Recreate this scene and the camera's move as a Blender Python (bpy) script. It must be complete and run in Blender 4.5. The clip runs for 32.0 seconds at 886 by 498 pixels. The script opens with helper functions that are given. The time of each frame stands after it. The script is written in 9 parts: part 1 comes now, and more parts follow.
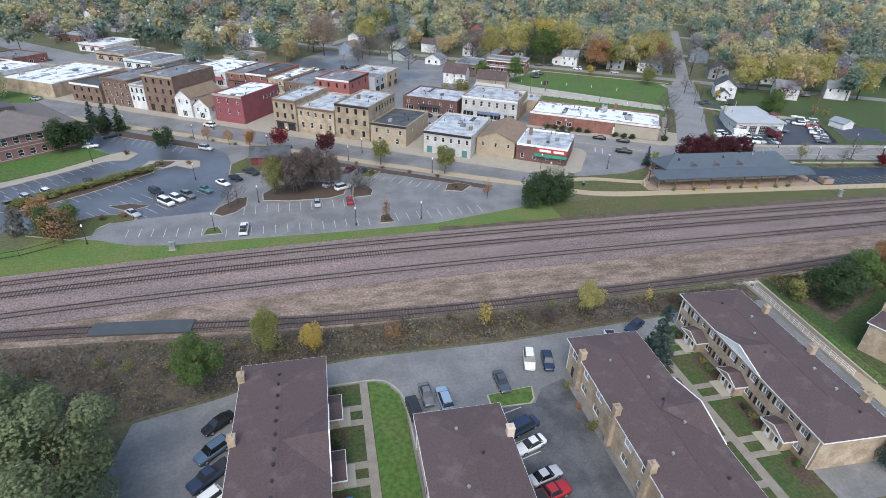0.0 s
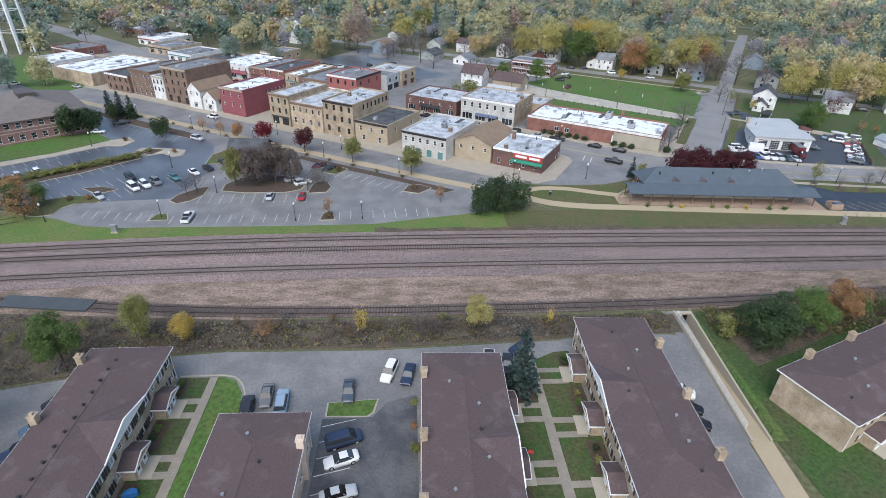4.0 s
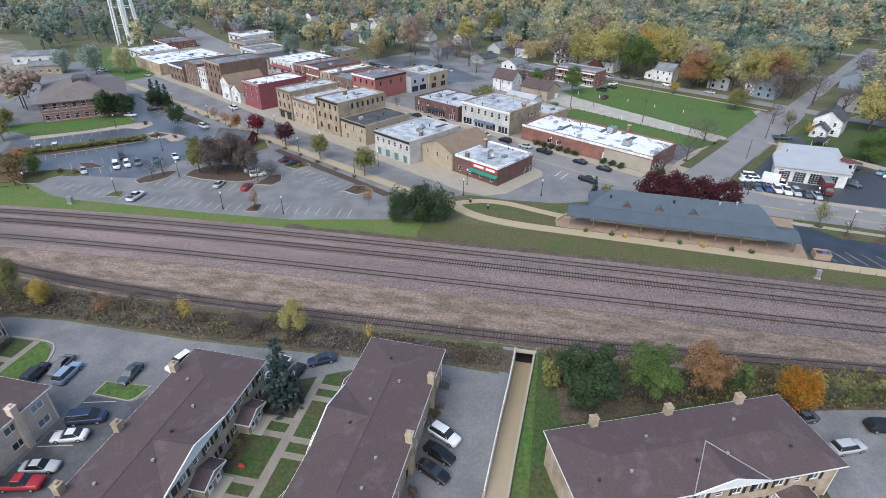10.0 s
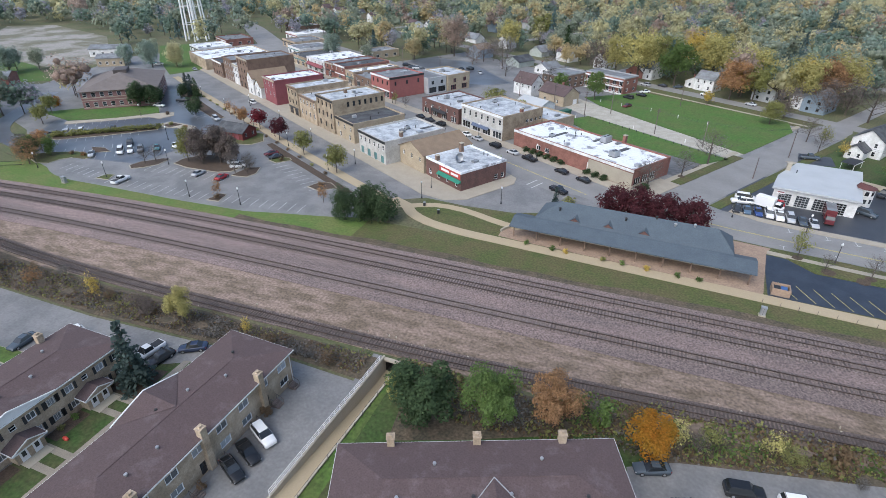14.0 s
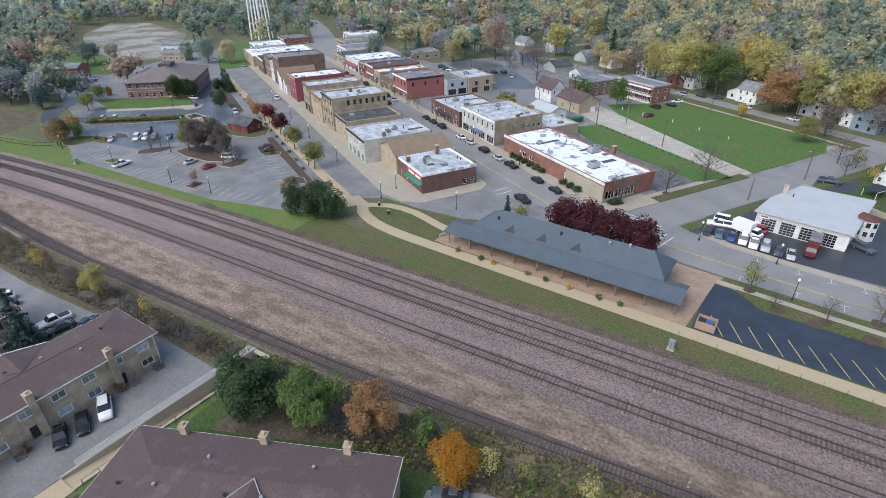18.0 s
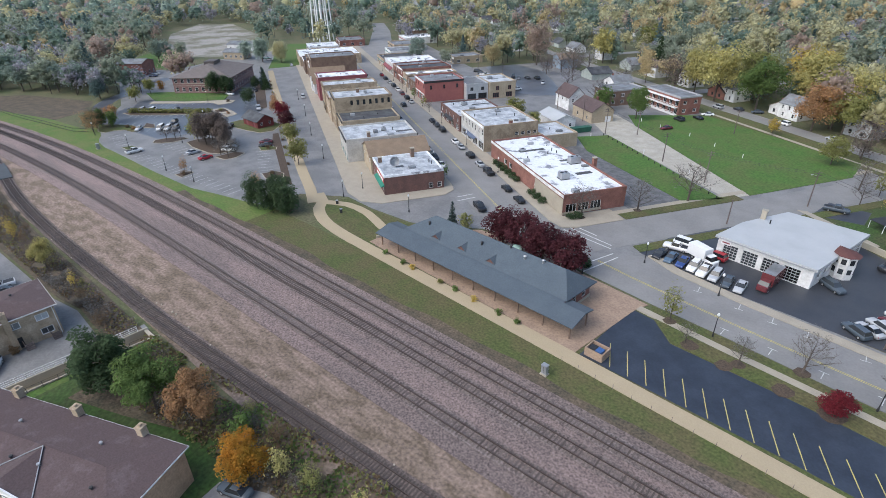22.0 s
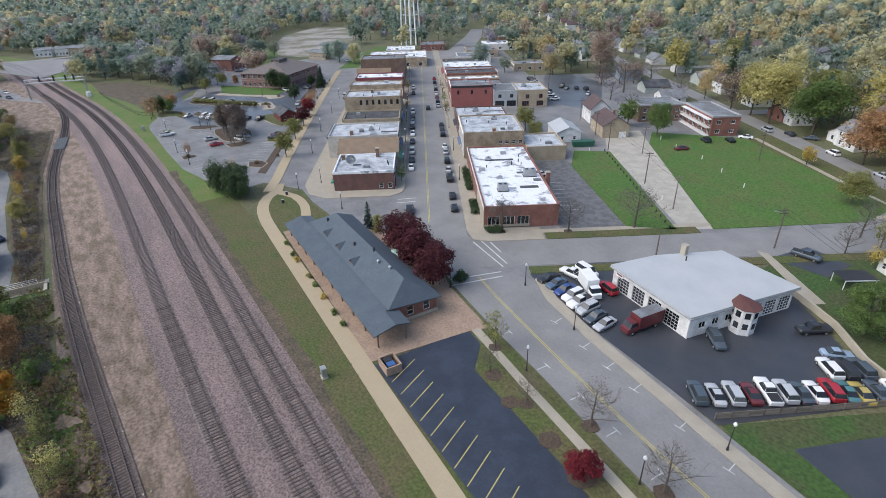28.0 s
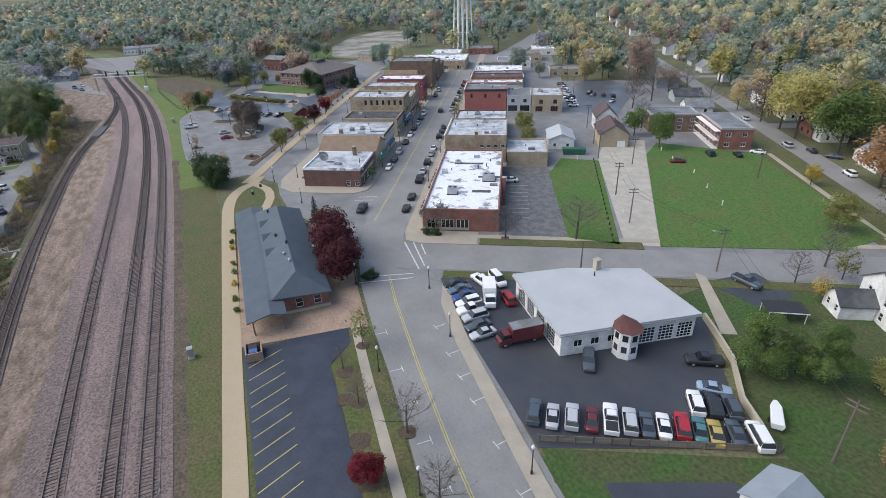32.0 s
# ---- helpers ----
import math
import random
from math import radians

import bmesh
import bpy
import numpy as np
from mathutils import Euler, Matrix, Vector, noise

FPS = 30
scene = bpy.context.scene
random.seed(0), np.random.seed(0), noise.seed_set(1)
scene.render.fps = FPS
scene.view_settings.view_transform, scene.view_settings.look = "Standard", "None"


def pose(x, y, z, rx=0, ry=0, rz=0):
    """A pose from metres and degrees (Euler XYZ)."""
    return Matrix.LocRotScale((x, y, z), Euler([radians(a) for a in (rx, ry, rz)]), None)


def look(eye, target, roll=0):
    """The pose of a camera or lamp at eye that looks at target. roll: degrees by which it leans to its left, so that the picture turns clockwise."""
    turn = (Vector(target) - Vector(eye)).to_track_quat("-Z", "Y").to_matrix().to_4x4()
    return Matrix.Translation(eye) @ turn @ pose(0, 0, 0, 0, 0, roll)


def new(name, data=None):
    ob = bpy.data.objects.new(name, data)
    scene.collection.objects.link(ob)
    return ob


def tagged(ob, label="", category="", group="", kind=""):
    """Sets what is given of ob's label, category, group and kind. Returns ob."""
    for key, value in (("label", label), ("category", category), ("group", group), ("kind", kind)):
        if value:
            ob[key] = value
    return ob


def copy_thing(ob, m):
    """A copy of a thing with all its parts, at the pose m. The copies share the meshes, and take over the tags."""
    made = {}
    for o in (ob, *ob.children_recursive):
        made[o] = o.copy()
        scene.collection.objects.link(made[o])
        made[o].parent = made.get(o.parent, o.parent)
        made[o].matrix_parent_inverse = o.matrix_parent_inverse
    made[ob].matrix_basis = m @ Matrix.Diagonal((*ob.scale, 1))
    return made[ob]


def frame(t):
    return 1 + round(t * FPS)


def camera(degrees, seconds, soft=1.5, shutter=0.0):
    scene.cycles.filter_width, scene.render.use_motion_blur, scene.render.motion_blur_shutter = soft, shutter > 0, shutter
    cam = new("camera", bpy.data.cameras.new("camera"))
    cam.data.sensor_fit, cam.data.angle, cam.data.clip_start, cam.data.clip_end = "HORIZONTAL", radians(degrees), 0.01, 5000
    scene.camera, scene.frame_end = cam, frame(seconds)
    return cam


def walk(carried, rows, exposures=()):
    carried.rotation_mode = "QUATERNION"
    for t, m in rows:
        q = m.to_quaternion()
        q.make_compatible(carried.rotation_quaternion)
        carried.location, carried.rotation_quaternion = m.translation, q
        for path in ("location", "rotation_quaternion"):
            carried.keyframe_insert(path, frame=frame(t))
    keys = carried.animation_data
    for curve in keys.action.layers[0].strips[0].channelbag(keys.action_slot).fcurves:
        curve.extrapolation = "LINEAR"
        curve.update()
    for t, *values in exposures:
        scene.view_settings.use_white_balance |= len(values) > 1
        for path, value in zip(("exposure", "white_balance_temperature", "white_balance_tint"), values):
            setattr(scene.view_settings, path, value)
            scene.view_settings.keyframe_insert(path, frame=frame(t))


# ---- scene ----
cam = camera(79.8, 32.0, soft=0.65)
METRES, EYE, TILT, LEAN, TURN = 269.4, 60.1, 0.0, 0.0, -12.8
ROWS = [
    (0.0, 0.0, 0.0, 0.0, 0.92, -30.16, -1.59),
    (0.5, 0.0154, 0.0019, 0.0, 2.25, -30.2, -1.52),
    (1.0, 0.0308, 0.004, 0.0, 3.58, -30.23, -1.47),
    (1.5, 0.0462, 0.0065, 0.0001, 4.66, -30.26, -1.43),
    (2.0, 0.0616, 0.0091, -0.0, 5.59, -30.29, -1.38),
    (2.5, 0.0769, 0.0122, 0.0001, 6.74, -30.31, -1.34),
    (3.0, 0.0921, 0.0156, 0.0002, 7.68, -30.32, -1.3),
    (3.5, 0.1071, 0.0193, 0.0002, 8.82, -30.33, -1.25),
    (4.0, 0.1222, 0.0232, 0.0, 9.97, -30.34, -1.18),
    (4.5, 0.1372, 0.0275, 0.0002, 11.1, -30.35, -1.16),
    (6.5, 0.1958, 0.0473, 0.0004, 16.57, -30.34, -0.94),
    (7.0, 0.2108, 0.0529, 0.0005, 17.55, -30.33, -0.87),
    (7.5, 0.2253, 0.0589, 0.0004, 18.34, -30.3, -0.83),
    (8.0, 0.2399, 0.065, 0.0002, 19.27, -30.3, -0.73),
    (8.5, 0.254, 0.0715, -0.0001, 20.31, -30.28, -0.69),
    (9.0, 0.268, 0.0785, -0.0004, 21.54, -30.25, -0.63),
    (9.5, 0.2821, 0.0853, -0.0007, 22.95, -30.21, -0.59),
    (10.0, 0.2961, 0.0927, -0.0009, 24.26, -30.2, -0.5),
    (10.5, 0.3097, 0.1003, -0.001, 25.51, -30.17, -0.48),
    (11.0, 0.3233, 0.1082, -0.0013, 26.77, -30.14, -0.4),
    (11.5, 0.3367, 0.1164, -0.0016, 28.0, -30.14, -0.33),
    (12.0, 0.3502, 0.1249, -0.0019, 29.22, -30.09, -0.27),
    (12.5, 0.3633, 0.1336, -0.0021, 30.32, -30.09, -0.21),
    (13.0, 0.3763, 0.1426, -0.0025, 31.58, -30.06, -0.17),
    (13.5, 0.3891, 0.1517, -0.0029, 32.78, -30.03, -0.13),
    (14.0, 0.4017, 0.1611, -0.0034, 33.98, -30.0, -0.05),
    (14.5, 0.4141, 0.1707, -0.0038, 35.31, -29.97, 0.0),
    (16.5, 0.4621, 0.2115, -0.0051, 40.2, -29.83, 0.27),
    (17.0, 0.4735, 0.2223, -0.0056, 41.32, -29.77, 0.31),
    (17.5, 0.4846, 0.2333, -0.0061, 42.58, -29.72, 0.35),
    (18.0, 0.4956, 0.2445, -0.0066, 43.92, -29.67, 0.41),
    (18.5, 0.5063, 0.2559, -0.0071, 45.08, -29.61, 0.46),
    (19.0, 0.5166, 0.2675, -0.0076, 46.26, -29.56, 0.5),
    (19.5, 0.5271, 0.2794, -0.0081, 47.64, -29.49, 0.57),
    (20.0, 0.5371, 0.2914, -0.0086, 48.8, -29.41, 0.63),
    (20.5, 0.5468, 0.3036, -0.0092, 50.02, -29.33, 0.68),
    (21.0, 0.5563, 0.3161, -0.0097, 51.23, -29.25, 0.73),
    (21.5, 0.5656, 0.3287, -0.0103, 52.58, -29.17, 0.8),
    (22.0, 0.5745, 0.3417, -0.0107, 53.9, -29.09, 0.84),
    (22.5, 0.5833, 0.3547, -0.0112, 55.16, -28.97, 0.84),
    (23.0, 0.5917, 0.3679, -0.0117, 56.49, -28.92, 0.86),
    (23.5, 0.5998, 0.3813, -0.0121, 57.78, -28.86, 0.92),
    (24.0, 0.6078, 0.3948, -0.0127, 59.01, -28.78, 0.97),
    (24.5, 0.6156, 0.4084, -0.0133, 60.32, -28.67, 1.03),
    (25.0, 0.6231, 0.4222, -0.0138, 61.68, -28.6, 1.03),
    (25.5, 0.6303, 0.4361, -0.0143, 62.89, -28.53, 1.08),
    (27.5, 0.6561, 0.4922, -0.0173, 67.75, -28.19, 1.23),
    (28.0, 0.6619, 0.5066, -0.018, 68.87, -28.12, 1.28),
    (28.5, 0.6673, 0.521, -0.0185, 69.71, -28.02, 1.34),
    (29.0, 0.6725, 0.5355, -0.0192, 71.08, -27.93, 1.38),
    (29.5, 0.6774, 0.5501, -0.02, 72.44, -27.83, 1.42),
    (30.0, 0.682, 0.5648, -0.0207, 73.75, -27.75, 1.48),
    (30.5, 0.6864, 0.5796, -0.0215, 74.95, -27.66, 1.51),
    (31.0, 0.6905, 0.5946, -0.0223, 76.11, -27.58, 1.54),
    (31.5, 0.6944, 0.6095, -0.0229, 77.1, -27.51, 1.59),
    (32.0, 0.6979, 0.6245, -0.0235, 78.27, -27.45, 1.64),
]
walk(cam, [(t, pose(0, 0, EYE, TILT, LEAN, TURN) @ pose(METRES * x, METRES * y, METRES * z, 90 + pitch, roll, yaw)) for t, x, y, z, yaw, pitch, roll in ROWS],
     [(0.0, 0.83, 6200, 8.5), (14.0, 0.82, 6270, 9.0), (24.0, 0.77, 6370, 9.5), (32.0, 0.70, 6500, 10.0)])

# ---- light ----
world = bpy.data.worlds.new("overcast_sky")
scene.world = world
world.use_nodes = True
wn = world.node_tree.nodes
sky = wn.new("ShaderNodeTexSky")
sky.sky_type, sky.sun_disc = "NISHITA", False
sky.sun_elevation, sky.sun_rotation = radians(48), radians(200)
sky.air_density, sky.dust_density, sky.ozone_density = 1.0, 2.5, 1.5
wn["Background"].inputs["Strength"].default_value = 0.13
world.node_tree.links.new(sky.outputs[0], wn["Background"].inputs["Color"])
sun = new("sun", bpy.data.lights.new("sun", "SUN"))
sun.data.energy, sun.data.angle, sun.data.color = 1.2, radians(60), (1.0, 0.995, 0.985)
sun.matrix_world = look((0, 0, 0), (-math.sin(radians(200)) * math.cos(radians(48)), -math.cos(radians(200)) * math.cos(radians(48)), -math.sin(radians(48))))


# ---- materials ----
def material(name, color, rough=0.8, metal=0.0, spots=0.18, scale=0.6, grain=0.15, grain_scale=9.0, bump=0.0, second=None, patch=0.35, each=0.0, leaf=0.0, spec=None, stretch=None, bias=0.0):
    """A procedural surface: base colour with large stains, fine grain and relief; each: how far whole objects differ; leaf: how far islands differ."""
    m = bpy.data.materials.new(name)
    m.use_nodes = True
    t = m.node_tree
    n, l = t.nodes, t.links
    b = n["Principled BSDF"]
    b.inputs["Roughness"].default_value, b.inputs["Metallic"].default_value = rough, metal
    if spec is not None:
        b.inputs["Specular IOR Level"].default_value = spec
    geo = n.new("ShaderNodeNewGeometry")
    big, fine = n.new("ShaderNodeTexNoise"), n.new("ShaderNodeTexNoise")
    big.inputs["Scale"].default_value, fine.inputs["Scale"].default_value = scale, grain_scale
    big.inputs["Detail"].default_value, fine.inputs["Detail"].default_value = 6.0, 3.0
    big.inputs["Roughness"].default_value = 0.62
    if stretch:
        pull = n.new("ShaderNodeVectorMath")
        pull.operation = "MULTIPLY"
        pull.inputs[1].default_value = stretch
        l.new(geo.outputs["Position"], pull.inputs[0])
        l.new(pull.outputs[0], big.inputs["Vector"])
    else:
        l.new(geo.outputs["Position"], big.inputs["Vector"])
    l.new(geo.outputs["Position"], fine.inputs["Vector"])
    base = n.new("ShaderNodeMix")
    base.data_type = "RGBA"
    base.inputs["A"].default_value = (*color, 1)
    base.inputs["B"].default_value = (*(second or [c * (1 - 0.6 * patch) for c in color]), 1)
    ramp = n.new("ShaderNodeMapRange")
    ramp.inputs["From Min"].default_value, ramp.inputs["From Max"].default_value = 0.5 + bias - spots, 0.5 + bias + spots
    l.new(big.outputs["Fac"], ramp.inputs["Value"])
    l.new(ramp.outputs["Result"], base.inputs["Factor"])
    val = n.new("ShaderNodeMapRange")
    val.inputs["From Min"].default_value, val.inputs["From Max"].default_value = 0.25, 0.75
    val.inputs["To Min"].default_value, val.inputs["To Max"].default_value = 1 - grain, 1 + grain
    l.new(fine.outputs["Fac"], val.inputs["Value"])
    hsv = n.new("ShaderNodeHueSaturation")
    l.new(base.outputs["Result"], hsv.inputs["Color"])
    last = val.outputs["Result"]
    for amount, node, out in ((each, "ShaderNodeObjectInfo", "Random"), (leaf, "ShaderNodeNewGeometry", "Random Per Island")):
        if amount:
            src = n.new(node)
            vary = n.new("ShaderNodeMapRange")
            vary.inputs["To Min"].default_value, vary.inputs["To Max"].default_value = 1 - amount, 1 + amount
            l.new(src.outputs[out], vary.inputs["Value"])
            mul = n.new("ShaderNodeMath")
            mul.operation = "MULTIPLY"
            l.new(last, mul.inputs[0])
            l.new(vary.outputs["Result"], mul.inputs[1])
            last = mul.outputs[0]
    l.new(last, hsv.inputs["Value"])
    l.new(hsv.outputs["Color"], b.inputs["Base Color"])
    if bump:
        bm_ = n.new("ShaderNodeBump")
        bm_.inputs["Strength"].default_value, bm_.inputs["Distance"].default_value = bump, 0.08
        l.new(fine.outputs["Fac"], bm_.inputs["Height"])
        l.new(bm_.outputs["Normal"], b.inputs["Normal"])
    return m


GRASS = material("grass", (0.072, 0.090, 0.024), 0.95, spots=0.10, scale=0.14, grain=0.4, grain_scale=2.4, bump=0.6, second=(0.098, 0.088, 0.036))
PALEBRICK = material("pale_pinkish_brick", (0.60, 0.49, 0.39), 0.9, spots=0.1, scale=0.4, grain=0.18, grain_scale=4.0, bump=0.2, second=(0.51, 0.40, 0.31))
YARD = material("rough_yard_grass", (0.040, 0.082, 0.016), 0.95, spots=0.08, scale=0.12, grain=0.45, grain_scale=1.8, bump=0.7, second=(0.058, 0.070, 0.024))
LAWN = material("lawn", (0.058, 0.128, 0.020), 0.95, spots=0.10, scale=0.11, grain=0.38, grain_scale=1.6, bump=0.5, second=(0.080, 0.118, 0.028))
EARTH = material("woodland_floor", (0.085, 0.10, 0.04), 0.95, spots=0.12, scale=0.06, grain=0.4, grain_scale=1.5, bump=0.5, second=(0.12, 0.11, 0.06))
BALLAST = material("ballast", (0.206, 0.153, 0.139), 0.95, spots=0.11, scale=0.2, grain=0.6, grain_scale=3.2, bump=0.9, second=(0.152, 0.118, 0.108), stretch=(0.2, 1, 1))
TRACKDIRT = material("oily_ballast", (0.172, 0.131, 0.118), 0.95, spots=0.12, scale=0.2, grain=0.6, grain_scale=3.2, bump=0.9, second=(0.185, 0.15, 0.14), stretch=(0.2, 1, 1))
SIDINGDIRT = material("dirty_ballast", (0.140, 0.109, 0.096), 0.95, spots=0.12, scale=0.2, grain=0.6, grain_scale=3.2, bump=0.9, second=(0.090, 0.070, 0.060), stretch=(0.3, 1, 1))
DRYGRASS = material("dry_grass", (0.236, 0.175, 0.138), 0.95, spots=0.085, scale=0.42, grain=0.45, grain_scale=2.0, bump=0.6, second=(0.136, 0.102, 0.070), stretch=(0.4, 1, 1))
SCRUB = material("scrub_soil", (0.12, 0.09, 0.06), 0.95, spots=0.12, scale=0.3, grain=0.5, grain_scale=2.5, bump=0.9, second=(0.07, 0.06, 0.04))
ASPHALT = material("worn_asphalt", (0.214, 0.210, 0.203), 0.6, spots=0.09, scale=0.13, grain=0.16, grain_scale=2.2, bump=0.1, second=(0.157, 0.155, 0.152))
DARKASPHALT = material("fresh_asphalt", (0.040, 0.045, 0.055), 0.5, spots=0.15, scale=0.2, grain=0.12, grain_scale=5.0, bump=0.1, second=(0.055, 0.058, 0.066))
WETASPHALT = material("wet_asphalt", (0.115, 0.125, 0.14), 0.33, spots=0.1, scale=0.08, grain=0.12, grain_scale=4.0, bump=0.06, second=(0.075, 0.082, 0.095))
ROAD = material("concrete_road", (0.246, 0.240, 0.230), 0.72, spots=0.16, scale=0.12, grain=0.08, grain_scale=2.4, second=(0.195, 0.190, 0.183))
WALK = material("concrete_walk", (0.37, 0.33, 0.26), 0.85, spots=0.2, scale=0.4, grain=0.10, grain_scale=5.0, second=(0.31, 0.275, 0.22))
TANPATH = material("tan_path", (0.395, 0.322, 0.21), 0.85, spots=0.2, scale=0.3, grain=0.08, grain_scale=5.0, second=(0.37, 0.30, 0.195))
PAVER = material("brick_pavers", (0.34, 0.245, 0.175), 0.85, spots=0.2, scale=0.5, grain=0.2, grain_scale=2.6, second=(0.27, 0.19, 0.14))
NEWLOT = material("new_sealed_asphalt", (0.022, 0.029, 0.044), 0.55, spots=0.12, scale=0.25, grain=0.15, grain_scale=3.0, bump=0.1, second=(0.036, 0.046, 0.065))
VERGE = material("verge_grass", (0.086, 0.146, 0.028), 0.95, spots=0.1, scale=0.12, grain=0.32, grain_scale=2.0, bump=0.5, second=(0.125, 0.150, 0.042))
KERB = material("kerb_concrete", (0.42, 0.38, 0.29), 0.85, spots=0.2, scale=0.5, grain=0.1)
MULCH = material("mulch", (0.085, 0.06, 0.042), 0.95, spots=0.2, scale=0.6, grain=0.4, grain_scale=4.0, bump=0.6)
LINE = material("white_line_paint", (0.62, 0.62, 0.60), 0.7, spots=0.12, scale=1.2, grain=0.15, second=(0.42, 0.42, 0.41))
YELLOWLINE = material("yellow_line_paint", (0.56, 0.47, 0.14), 0.7, spots=0.12, scale=1.2, grain=0.15, second=(0.42, 0.36, 0.14))
GRAVELDRIVE = material("pale_gravel", (0.43, 0.40, 0.34), 0.95, spots=0.15, scale=0.3, grain=0.2, second=(0.33, 0.31, 0.26))
TIE = material("weathered_tie", (0.140, 0.112, 0.100), 0.95, each=0.35, grain=0.3)
SIDINGTIE = material("blackened_tie", (0.090, 0.072, 0.064), 0.95, each=0.35, grain=0.3)
RAIL = material("rusty_rail", (0.16, 0.12, 0.10), 0.45, metal=0.7)
SHINGLE = material("brown_shingles", (0.092, 0.064, 0.063), 0.95, spots=0.07, scale=0.42, grain=0.2, grain_scale=5.0, bump=0.3, second=(0.122, 0.092, 0.091), bias=0.10)
SLATE = material("blue_grey_shingles", (0.082, 0.105, 0.125), 0.9, spots=0.15, scale=0.4, grain=0.14, grain_scale=4.0, bump=0.3, second=(0.07, 0.09, 0.11))
TANBRICK = material("tan_brick", (0.45, 0.36, 0.262), 0.9, spots=0.1, scale=0.4, grain=0.2, grain_scale=4.0, bump=0.2, second=(0.30, 0.232, 0.158))
ORANGEBRICK = material("orange_tan_brick", (0.44, 0.29, 0.185), 0.9, spots=0.1, scale=0.4, grain=0.2, grain_scale=4.0, bump=0.2, second=(0.35, 0.225, 0.14))
REDBRICK = material("red_brick", (0.25, 0.115, 0.090), 0.9, spots=0.1, scale=0.5, grain=0.2, grain_scale=5.0, bump=0.2, second=(0.185, 0.085, 0.066))
DULLTAN = material("sooty_tan_brick", (0.36, 0.29, 0.205), 0.9, spots=0.1, scale=0.4, grain=0.22, grain_scale=4.0, bump=0.2, second=(0.25, 0.195, 0.135))
BROWNBRICK = material("brown_brick", (0.20, 0.135, 0.10), 0.9, spots=0.1, scale=0.5, grain=0.14, grain_scale=8.0, bump=0.2, second=(0.15, 0.10, 0.075))
PINKBRICK = material("pale_red_brick", (0.33, 0.12, 0.105), 0.9, spots=0.2, scale=0.5, grain=0.12, bump=0.2, second=(0.28, 0.10, 0.09))
MAROON = material("maroon_paint", (0.25, 0.075, 0.085), 0.8, spots=0.2, scale=0.4, grain=0.1)
CREAM = material("cream_brick", (0.40, 0.335, 0.245), 0.9, spots=0.2, scale=0.4, grain=0.2, grain_scale=3.0, bump=0.15, second=(0.31, 0.25, 0.17))
WHITEWALL = material("white_painted_wall", (0.70, 0.70, 0.69), 0.75, spots=0.10, scale=0.5, grain=0.10, grain_scale=2.5, second=(0.55, 0.545, 0.53))
WHITE = material("white_trim_paint", (0.78, 0.78, 0.77), 0.6, spots=0.2, scale=0.8, grain=0.04, patch=0.2)
GREYSIDING = material("grey_siding", (0.38, 0.39, 0.40), 0.8, each=0.15)
ROOFWHITE = material("white_roof_membrane", (0.72, 0.74, 0.76), 0.7, spots=0.035, scale=0.22, grain=0.10, grain_scale=1.5, second=(0.22, 0.23, 0.25), bias=0.065)
ROOFPATCHY = material("patched_roof_coating", (0.50, 0.525, 0.545), 0.7, spots=0.10, scale=0.32, grain=0.2, grain_scale=1.6, second=(0.25, 0.27, 0.29), bias=0.02)
ROOFGREY = material("grey_roof_felt", (0.20, 0.215, 0.23), 0.85, spots=0.08, scale=0.25, grain=0.2, grain_scale=1.6, second=(0.14, 0.145, 0.15))
ROOFBLACK = material("black_roof_felt", (0.045, 0.047, 0.052), 0.8, spots=0.1, scale=0.3, grain=0.2, second=(0.09, 0.095, 0.10))
ROOFTAN = material("tan_shingles", (0.24, 0.175, 0.12), 0.95, spots=0.15, scale=0.4, grain=0.14, bump=0.3)
METALROOF = material("pale_metal_roof", (0.44, 0.455, 0.46), 0.5, spots=0.15, scale=0.15, grain=0.04, second=(0.39, 0.405, 0.41))
BLIND = material("window_with_blinds", (0.27, 0.285, 0.295), 0.25, spots=0.2, grain=0.1, each=0.92)
DARKBRICK = material("dark_red_brick", (0.155, 0.082, 0.068), 0.9, spots=0.1, scale=0.4, grain=0.2, grain_scale=4.0, second=(0.11, 0.062, 0.055))
GREYWHITE = material("weathered_white_brick", (0.50, 0.49, 0.46), 0.85, spots=0.12, scale=0.4, grain=0.15, grain_scale=3.0, second=(0.39, 0.375, 0.345))
GLASS = material("dark_window_glass", (0.03, 0.035, 0.04), 0.08, spots=0.2, grain=0.1, each=0.6, spec=0.6)
DARK = material("dark_paint", (0.03, 0.03, 0.032), 0.6, grain=0.1)
GREENPAINT = material("teal_door_paint", (0.10, 0.22, 0.22), 0.6)
METAL = material("galvanised_metal", (0.45, 0.46, 0.47), 0.45, metal=0.6, grain=0.08)
BARK = material("bark", (0.10, 0.08, 0.065), 0.95, grain=0.3, grain_scale=5.0, each=0.2)
CRACKED = material("cracked_asphalt", (0.150, 0.150, 0.150), 0.7, spots=0.06, scale=0.5, grain=0.2, grain_scale=3.0, bump=0.2, second=(0.098, 0.098, 0.098))
SILT = material("silty_ground", (0.30, 0.28, 0.25), 0.9, spots=0.06, scale=0.035, grain=0.2, grain_scale=0.8, second=(0.15, 0.145, 0.095))
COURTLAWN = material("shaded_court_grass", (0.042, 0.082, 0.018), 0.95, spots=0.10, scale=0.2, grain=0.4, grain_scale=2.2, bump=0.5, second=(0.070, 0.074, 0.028))
